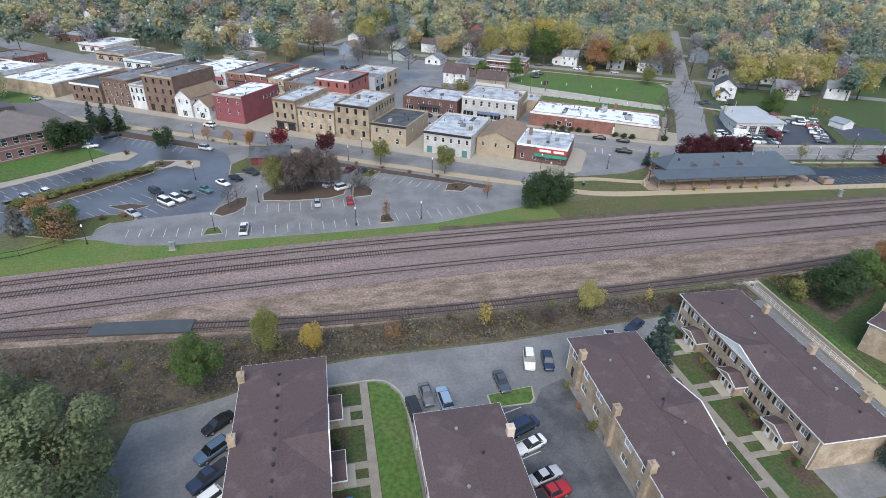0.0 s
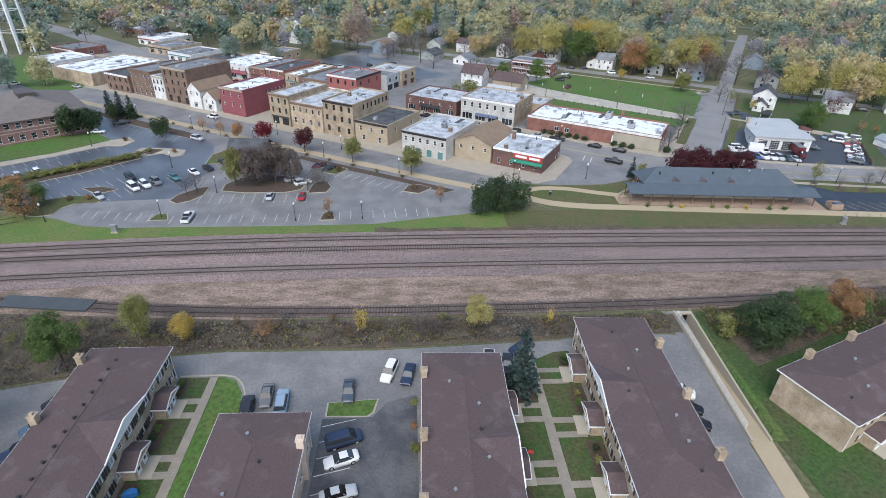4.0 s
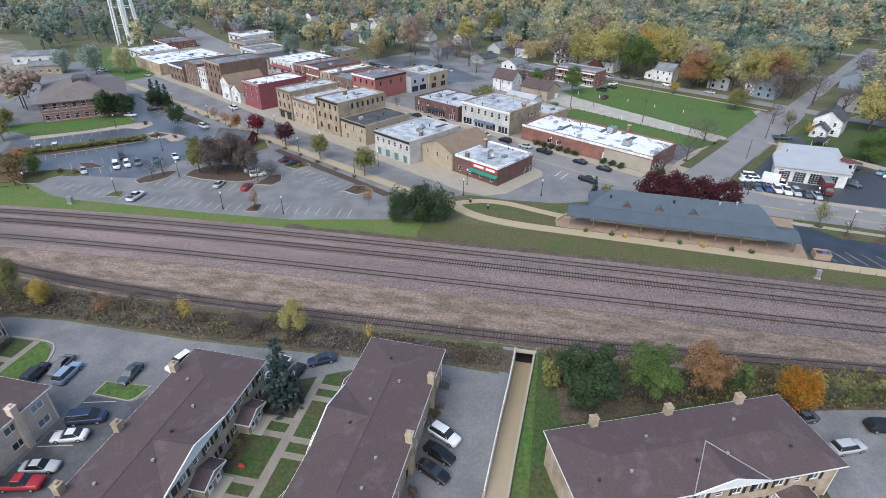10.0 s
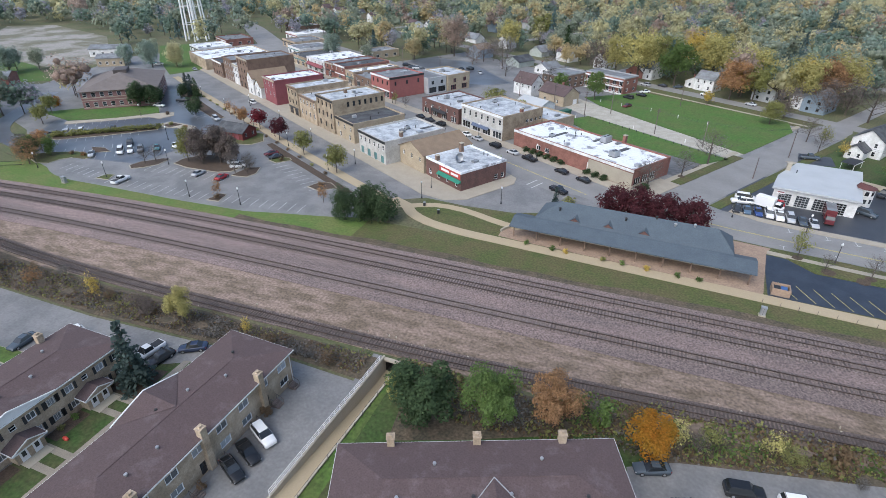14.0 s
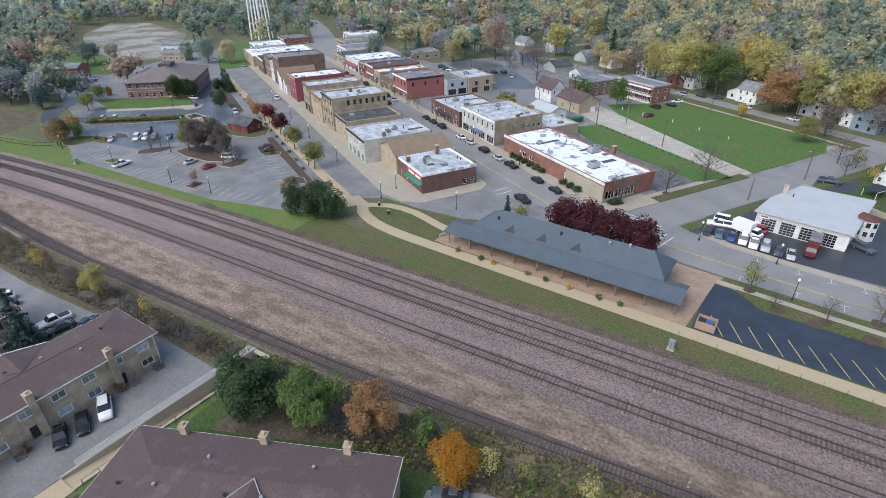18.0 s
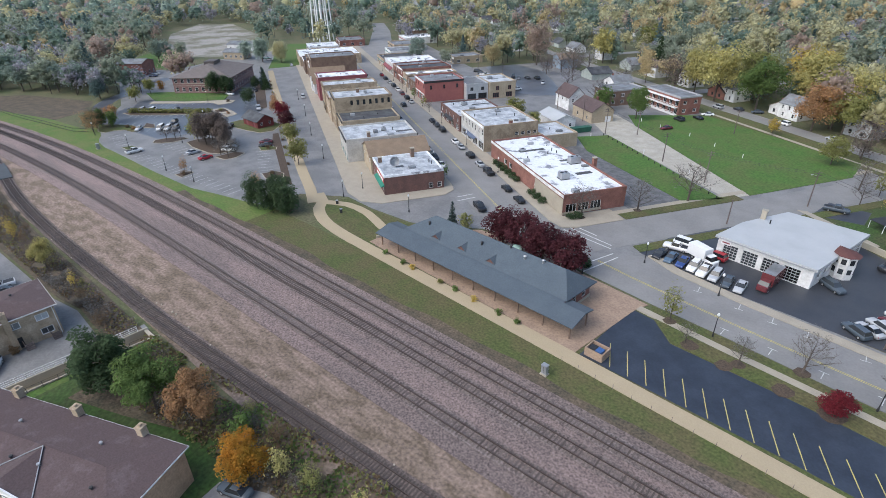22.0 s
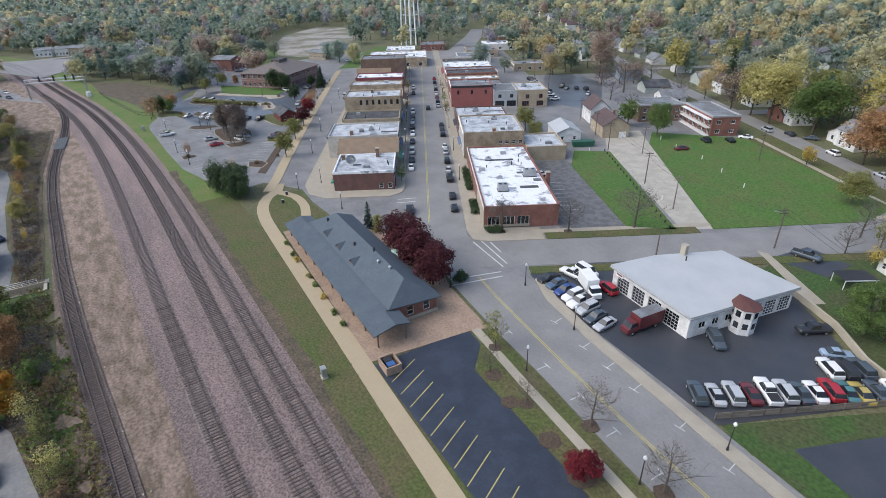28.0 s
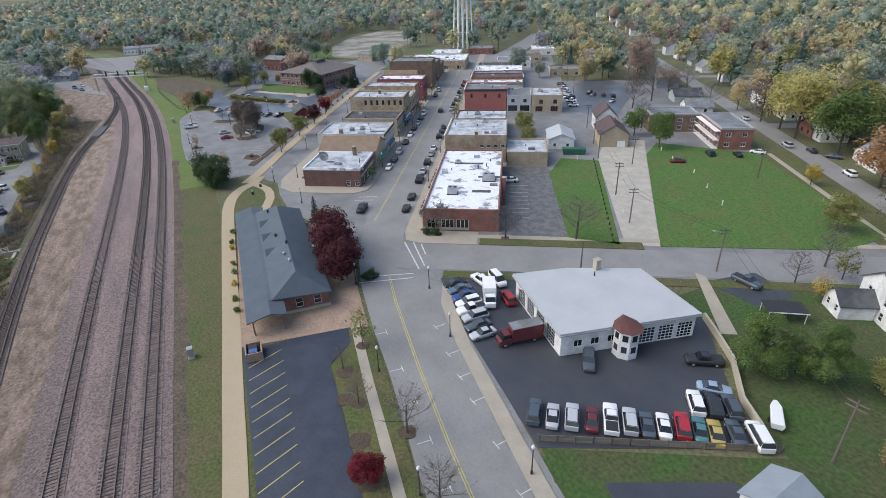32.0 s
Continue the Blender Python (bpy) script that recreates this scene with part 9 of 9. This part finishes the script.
pitched_house("white_gable_house", "white house with steep brown roof", m, w, d, 5.6, 3.6, WHITEWALL, SHINGLE, {"near": row(2, w, 3.4, 0.9, 1.3), "left": row(3, d, 3.4, 0.9, 1.3)})
m, w, d = town_m(45.5, 54.0, 63.0, 76.0)
pitched_house("white_workshop", "low white workshop with pale metal roof", m, w, d, 3.6, 1.8, WHITEWALL, METALROOF, {"near": row(2, w, 0.9, 1.0, 1.2)})
t = thing("skip", pose(*town(53.5, 58.0), 0.05, 0, 0, TOWN_TURN), "dark green steel skip behind the shops", "skip")
part("bin_body", Mesh().add([(-3.4, -1.0, 0.1), (3.4, -1.0, 0.1), (3.4, 1.0, 0.1), (-3.4, 1.0, 0.1), (-3.8, -1.2, 1.9), (3.8, -1.2, 1.9), (3.8, 1.2, 1.9), (-3.8, 1.2, 1.9)], [(3, 2, 1, 0), (0, 1, 5, 4), (1, 2, 6, 5), (2, 3, 7, 6), (3, 0, 4, 7), (4, 5, 6, 7)]), material("green_steel", (0.03, 0.12, 0.075), 0.6), t)
for v, u, ww, dd, hh in ((139.5, 46, 8, 9, 5.6), (141, 4, 8, 9, 5.6), (140, 78, 9, 10, 5.4)):
    pitched_house("white_family_house", "two-storey white clapboard house with porch", pose(*town(v, u), 0, 0, 0, TOWN_TURN), ww, dd, hh, 2.8, WHITEWALL, ROOFGREY, {"left": row(3, dd, 3.4, 0.9, 1.4) + row(2, dd, 0.7, 1.0, 1.5), "near": row(2, ww, 3.4, 0.9, 1.4) + row(2, ww, 0.7, 1.0, 1.5)})
pitched_house("white_corner_home", "white clapboard house with dark gable roofs", pose(185.0, 222.6, 0, 0, 0, TOWN_TURN - 90), 9.0, 11.0, 5.6, 3.2, WHITEWALL, ROOFBLACK, {"near": row(2, 9, 3.4, 0.9, 1.4) + row(2, 9, 0.7, 1.0, 1.5), "left": row(3, 11, 3.4, 0.9, 1.3), "right": row(3, 11, 0.8, 0.9, 1.3)})
for hx, hy, hr in ((213.0, 216.0, 60), (239.0, 213.0, 55)):
    pitched_house("white_family_house", "two-storey white clapboard house among trees", pose(hx, hy, 0, 0, 0, hr), 8.6, 10.0, 5.4, 2.8, WHITEWALL, ROOFGREY, {"near": row(2, 8.6, 3.4, 0.9, 1.4) + row(2, 8.6, 0.7, 1.0, 1.5), "left": row(3, 10, 3.4, 0.9, 1.4)})
pitched_house("house_wing", "low white porch wing with black shingle roof", pose(179.6, 216.0, 0, 0, 0, TOWN_TURN - 90), 5.0, 5.6, 3.0, 1.8, WHITEWALL, ROOFBLACK, {"near": row(2, 5, 0.9, 0.9, 1.3), "left": row(2, 5.6, 0.9, 0.9, 1.3)})
pitched_house("garden_shed", "grey shed with pale roof beside a drive", pose(200.2, 170.6, 0, 0, 0, 8), 5.6, 6.2, 2.5, 1.3, WHITEWALL, material("blue_grey_sheet_roof", (0.27, 0.305, 0.33), 0.5, spots=0.15, scale=0.4, grain=0.06, second=(0.23, 0.26, 0.285)), {"near": []}, over=0.3)
cp = thing("carport", pose(175.8, 204.8, 0.06, 0, 0, 56), "black flat carport canopy on white posts", "carport")
part("canopy", Mesh().box(-3.1, -1.9, 2.0, 3.1, 1.9, 2.14), DARK, cp)
for x in (-2.9, 2.9):
    for y in (-1.7, 1.7):
        part("post", Mesh().box(x - 0.05, y - 0.05, 0, x + 0.05, y + 0.05, 2.0), WHITE, cp)
part("edge_trim", Mesh().box(-3.15, -1.98, 1.98, 3.15, -1.91, 2.16), WHITE, cp)
slab("house_drive", [(189.0, 156.0), (195.6, 169.6), (203, 172), (214, 166), (206, 152)], 0.0, 0.09, DARKASPHALT, "dark asphalt drive beside grass", "drive")
slab("house_drive", [(161.5, 203.0), (163.5, 214.0), (172.5, 213.0), (172, 204)], 0.0, 0.09, DARKASPHALT, "dark asphalt drive by a house", "drive")
slab("shop_drive", [(158.2, 203.8), (160.4, 204.4), (176.0, 194.0), (174.6, 191.8)], 0.0, 0.15, WALK, "tan concrete strip behind the garage", "pavement")
tagged(part("yard_wall", Mesh().strip([(170.2, 192.8), (175.0, 190.4), (180.4, 187.4), (187.0, 181.4), (191.5, 179.2)], 0.2, 0.0, 1.3), CONCRETE), "tan concrete retaining wall behind parked cars", "wall", kind="structure")
slab("muddy_bank", [(-176, 238), (-198, 222), (-236, 222), (-330, 270), (-385, 324), (-356, 344), (-262, 314), (-198, 262)], 0.0, 0.03, SILT, "pale bare silty ground beyond the school", "ground")
slab("tower_lawn", [(-119, 231), (-112, 247), (-150, 283), (-180, 312), (-194, 297), (-154, 258)], 0.0, 0.06, LAWN, "green slope below the water tower", "lawn")
slab("west_lawn", [(-222, 194), (-174, 192), (-163, 199), (-207, 222), (-255, 234)], 0.0, 0.06, LAWN, "green lawn beyond a brick school", "lawn")
slab("brown_meadow", [(-172, 99.5), (-156, 119), (-114, 135), (-97, 127), (-92, 113), (-131, 102)], 0.0, 0.06, SCRUB, "brown meadow of dead weeds", "ground")
tagged(part("school_road", Mesh().strip(curve_points([(-74, 127), (-86, 129.6), (-98, 132.6), (-108, 139), (-116, 148), (-126, 162), (-140, 182)]), 3.4, 0.0, 0.09), WETASPHALT), "dark wet drive past a brick school", "road", kind="structure")
slab("school_yard", [(-128, 170), (-150, 196), (-168, 190), (-176, 166), (-150, 158)], 0.0, 0.06, ASPHALT, "grey asphalt yard beside a school", "car park")
f = thing("mesh_fence", pose(0, 0, 0), "black mesh fence curving beside the tracks", "fence")
FENCE = curve_points([(-133, 101.5), (-116, 103), (-101, 105.4), (-82, 108.8), (-66, 111.8), (-60, 115)], 5.0)
for (x0, y0), (x1, y1) in zip(FENCE, FENCE[1:]):
    part("post", Mesh().tube((x0, y0, 0), (x0, y0, 1.7), 0.05, 0.05, 5), DARK, f)
    part("top_rail", Mesh().strip([(x0, y0), (x1, y1)], 0.04, 1.5, 1.62), DARK, f)
    part("bottom_rail", Mesh().strip([(x0, y0), (x1, y1)], 0.04, 0.35, 0.47), DARK, f)
for name, x, y, w, d, turn, h, wm in (("pale_hall", -196, 262, 20, 12, 30, 4.5, WHITEWALL), ("pale_hall", -168, 240, 14, 10, 30, 4.5, CREAM), ("brick_hall", -165, 176, 14, 13, 40, 7.0, REDBRICK), ("white_cottage", -330, 79, 12, 9, 70, 5.0, WHITEWALL), ("white_cottage", -326, 91, 9, 8, 70, 5.4, WHITEWALL), ("pale_hall", -318, 104, 16, 10, 70, 6.0, CREAM),
                              ("brick_hall", -300, 114, 12, 10, 70, 6.4, REDBRICK), ("pale_hall", -294, 130, 14, 10, 70, 4.6, WHITEWALL), ("brick_hall", -293, 156, 30, 16, 70, 6.0, PINKBRICK), ("pale_hall", -616, 49, 44, 24, 70, 13.0, WHITEWALL), ("white_cottage", -202.4, 45.3, 14, 9, 71, 3.4, GREYSIDING), ("white_cottage", -222, 46, 12, 9, 20, 4.4, WHITEWALL), ("pale_hall", -420, 130, 34, 18, 60, 6.0, CREAM)):
    pitched_house(name, {"pale_hall": "pale hall with low grey roof at the town's edge", "brick_hall": "brick building with low grey roof near the tracks", "white_cottage": "small pale house beside the railway"}[name], pose(x, y, 0, 0, 0, turn), w, d, h, 1.6, wm, ROOFGREY, {"near": row(4, w, 1.0, 1.4, 1.6, "wide"), "right": row(3, d, 1.0, 1.2, 1.5, "wide")}, along="x")
slab("rail_yard", [(-230, 72), (-205, 42), (-150, 46), (-80, 62), (-62, 76), (-120, 80)], 0.0, 0.025, DRYGRASS, "pale bare ground beside the tracks", "ground")
slab("house_lot", [(-223.0, 19.1), (-190.7, 35.6), (-141.3, 64.2), (-155.2, 66.9), (-188.9, 55.5), (-226.9, 24.6)], 0.0, 0.06, ASPHALT, "grey asphalt yard beside a house", "car park")
slab("west_apron", [(-325, 28), (-262, 50), (-212, 75), (-226, 86), (-290, 112), (-308, 70)], 0.0, 0.28, ROAD, "grey road area at a level crossing", "road")
slab("east_lot", [(-20, 311), (-8, 326), (14.5, 319), (51, 277), (41, 268), (25, 268)], 0.0, 0.075, WETASPHALT, "dark wet asphalt car park behind shops", "car park")
for k, (x, y, a, kind, c) in enumerate(((-14, 296, 30, "suv", "black"), (-9.6, 293.6, 30, "sedan", "slate"), (-5.2, 290.6, 30, "pickup", "white"), (-0.6, 287.8, 30, "suv", "grey"), (4.2, 285, 30, "sedan", "silver"), (14, 279.6, 30, "suv", "white"), (21, 276, 30, "sedan", "silver"), (25.6, 273.4, 30, "suv", "silver"), (10.3, 294.6, -60, "suv", "black"), (14.4, 293.6, -60, "sedan", "grey"), (30, 292, -60, "sedan", "silver"),
                                      (-168, 60, 20, "sedan", "white"), (-160, 57, 20, "suv", "grey"), (-150, 62, 20, "sedan", "slate"), (-150, 178, 50, "suv", "navy"), (-156, 182, 50, "sedan", "silver"), (-160, 176, 50, "suv", "white"))):
    park(x, y, a, kind, c, "on asphalt at the town's edge", "cars at the town's edge", 0.09)
slab("west_street", [(-120, 80), (-140, 66.5), (-195, 33), (-260, 20), (-262, 28), (-200, 41), (-146, 70), (-126, 82)], 0.0, 0.05, ROAD, "grey lane beside the tracks", "road")
slab("west_crossing", [(-292, -20), (-326, 160), (-318, 162), (-284, -20)], 0.0, 0.30, ROAD, "grey road crossing the tracks", "road")

# ---- roof equipment and shop details ----
def roof_unit(v, u, z, w=2.2, d=1.6, h=1.4, label="grey rooftop air conditioning unit"):
    t = thing("air_conditioner", pose(*town(v, u), z, 0, 0, TOWN_TURN), label, "air conditioner", "rooftop units")
    part("casing", Mesh().box(-w / 2, -d / 2, 0.15, w / 2, d / 2, h), METAL, t)
    part("skid", Mesh().box(-w / 2 - 0.15, -d / 2 - 0.15, 0, w / 2 + 0.15, d / 2 + 0.15, 0.15), DARK, t)
    for k in range(max(1, int(w / 1.1))):
        x = -w / 2 + (k + 0.5) * w / max(1, int(w / 1.1))
        part("fan_grille", Mesh().tube((x, 0, h), (x, 0, h + 0.08), 0.42, 0.42, 12), DARK, t)


roof_unit(27.4, 18.0, 5.1, 3.2, 2.0, 1.9)
roof_unit(18.8, 8.4, 5.1, 2.4, 2.2, 1.7)
roof_unit(18.0, 32.0, 5.1, 1.6, 1.2, 0.9)
roof_unit(-18.0, 62.0, 7.0, 1.4, 1.2, 1.0)
roof_unit(24.0, 66.0, 8.2, 1.6, 1.2, 1.0)
roof_unit(20.0, 90.0, 5.4, 2.0, 1.4, 1.2)
roof_unit(45.0, 126.0, 6.8, 2.0, 1.4, 1.2)
roof_unit(20.0, 155.0, 5.8, 2.0, 1.4, 1.2)
for v, u, h, z in ((31.4, 14.0, 7.4, 0.0), (-14.5, 38.4, 7.8, 4.5), (-24.5, 37.0, 6.6, 4.5), (22.0, 50.2, 9.4, 8.0), (-20, 99, 13.0, 11.4), (-24, 56.5, 8.4, 6.8)):
    t = thing("chimney_stack", pose(*town(v, u), z, 0, 0, TOWN_TURN), "square brick chimney stack above a flat roof", "chimney", "chimney stacks")
    part("shaft", Mesh().box(-0.5, -0.5, 0, 0.5, 0.5, h - z), REDBRICK if v > 0 else BROWNBRICK, t)
    part("cap", Mesh().box(-0.6, -0.6, h - z, 0.6, 0.6, h - z + 0.18), CONCRETE, t)
t = thing("satellite_dish", pose(*town(-21.5, 32.0), 5.2, 0, 0, TOWN_TURN), "large grey mesh satellite dish on a roof", "satellite dish")
part("mast", Mesh().tube((0, 0, 0), (0, 0, 1.5), 0.08, 0.08, 6), METAL, t)
dish = Mesh()
for k in range(4):
    dish.tube((0, -0.08 * k * k, 1.7 + 0.05 * k), (0, -0.08 * (k + 1) ** 2, 1.75 + 0.05 * k), 0.35 * k + 0.02, 0.35 * (k + 1), 16, cap=(k == 0))
part("reflector", dish, METAL, t)
sg = bpy.data.objects["corner_shop"]
REDSIGN, GREENSIGN = material("red_sign", (0.45, 0.05, 0.04), 0.5), material("green_awning", (0.02, 0.20, 0.13), 0.6)
part("sign_board", Mesh().box(-0.14, -4.6, 3.5, -0.04, 4.6, 5.0), REDSIGN, sg, "long red sign board with white lettering bars", m=pose(-8.4, -3.2, 0, 0, 0, 0))
part("sign_letters", Mesh().box(-0.17, -3.8, 3.9, -0.145, -0.6, 4.6).box(-0.17, 0.2, 3.9, -0.145, 3.8, 4.6), WHITE, sg, m=pose(-8.4, -3.2, 0, 0, 0, 0))
part("awning", Mesh().add([(-8.4, -8, 3.2), (-8.4, 2, 3.2), (-9.4, 2, 2.5), (-9.4, -8, 2.5), (-8.4, -8, 2.5), (-8.4, 2, 2.5)], [(0, 3, 2, 1), (0, 4, 3), (1, 2, 5)]), GREENSIGN, sg, "green fabric awning")
for name, side in (("gabled_shop", 1), ("white_shop", 1), ("red_cafe", -1), ("tall_cream_house", 1), ("white_corner_house", -1)):
    ob = bpy.data.objects[name]
    half = {"gabled_shop": 8.95, "white_shop": 11.35, "red_cafe": 9.4, "tall_cream_house": 10.6, "white_corner_house": 9.65}[name]
    x0, x1 = side * half, side * (half + 1.1)
    part("awning", Mesh().add([(x0, -4.5, 3.3), (x0, 4.5, 3.3), (x1, 4.5, 2.6), (x1, -4.5, 2.6), (x1, 4.5, 2.35), (x1, -4.5, 2.35)], [(0, 3, 2, 1), (3, 5, 4, 2)]), {"gabled_shop": GREENSIGN, "red_cafe": DARK}.get(name, material("awning_" + name, (0.10, 0.13, 0.2), 0.7)), ob, "fabric shop awning")
pk = bpy.data.objects["pink_brick_house"]
part("roof_band", Mesh().box(-9.15, -7.9, 8.2, 9.15, -7.75, 9.05), DARK, pk, "dark metal cornice")
t = thing("blue_banner", pose(*town(-8.2, 90.0), 3.0, 0, 0, TOWN_TURN), "bright blue banner hanging from a shop corner", "banner")
part("cloth", Mesh().box(-0.05, -1.2, 0, 0.05, 1.2, 2.6), material("blue_cloth", (0.02, 0.22, 0.55), 0.7), t)
for x, y in ((70.6, 130.2), (65.6, 133.0)):
    t = thing("litter_bin", pose(x, y, 0.12), "black metal litter bin on grass", "litter bin", "litter bins")
    part("drum", Mesh().tube((0, 0, 0), (0, 0, 0.95), 0.34, 0.36, 10), DARK, t)
    part("rim", Mesh().tube((0, 0, 0.95), (0, 0, 1.03), 0.38, 0.38, 10), METAL, t)
wallp = Mesh().strip(curve_points([(88, 126.4), (90, 130), (96, 134), (99, 140)], 1.5), 0.18, 0.0, 0.75)
tagged(part("garden_wall", wallp, CONCRETE), "low stone wall curving past the station", "wall", kind="structure")
for v, u in ((54, 52), (60, 30), (61, 10), (86, 40), (86, 28), (86, 16), (82, 62), (83, 52)):
    t = thing("marker_post", pose(*town(v, u), 0.1), "short white marker post on the grass", "post", "marker posts")
    part("stake", Mesh().box(-0.09, -0.09, 0, 0.09, 0.09, 1.3), WHITE, t)
f = thing("timber_rail_fence", pose(0, 0, 0), "row of dark timber posts along a gravel drive", "fence")
a, b = Vector((140.6, 198.6)), Vector((92.5, 231.6))
for i in range(20):
    q = a.lerp(b, i / 19)
    part("post", Mesh().box(q.x - 0.12, q.y - 0.12, 0, q.x + 0.12, q.y + 0.12, 0.85), DARK, f)
f = thing("path_fence", pose(0, 0, 0), "low wire fence beside the tan path", "fence")
for i in range(34):
    x = 142 + i * 3.0
    part("post", Mesh().tube((x, np.interp(x, (142, 172, 220, 300), (116.7, 114.4, 110.2, 102.7)), 0), (x, np.interp(x, (142, 172, 220, 300), (116.7, 114.4, 110.2, 102.7)), 1.0), 0.04, 0.04, 5), TIE, f)
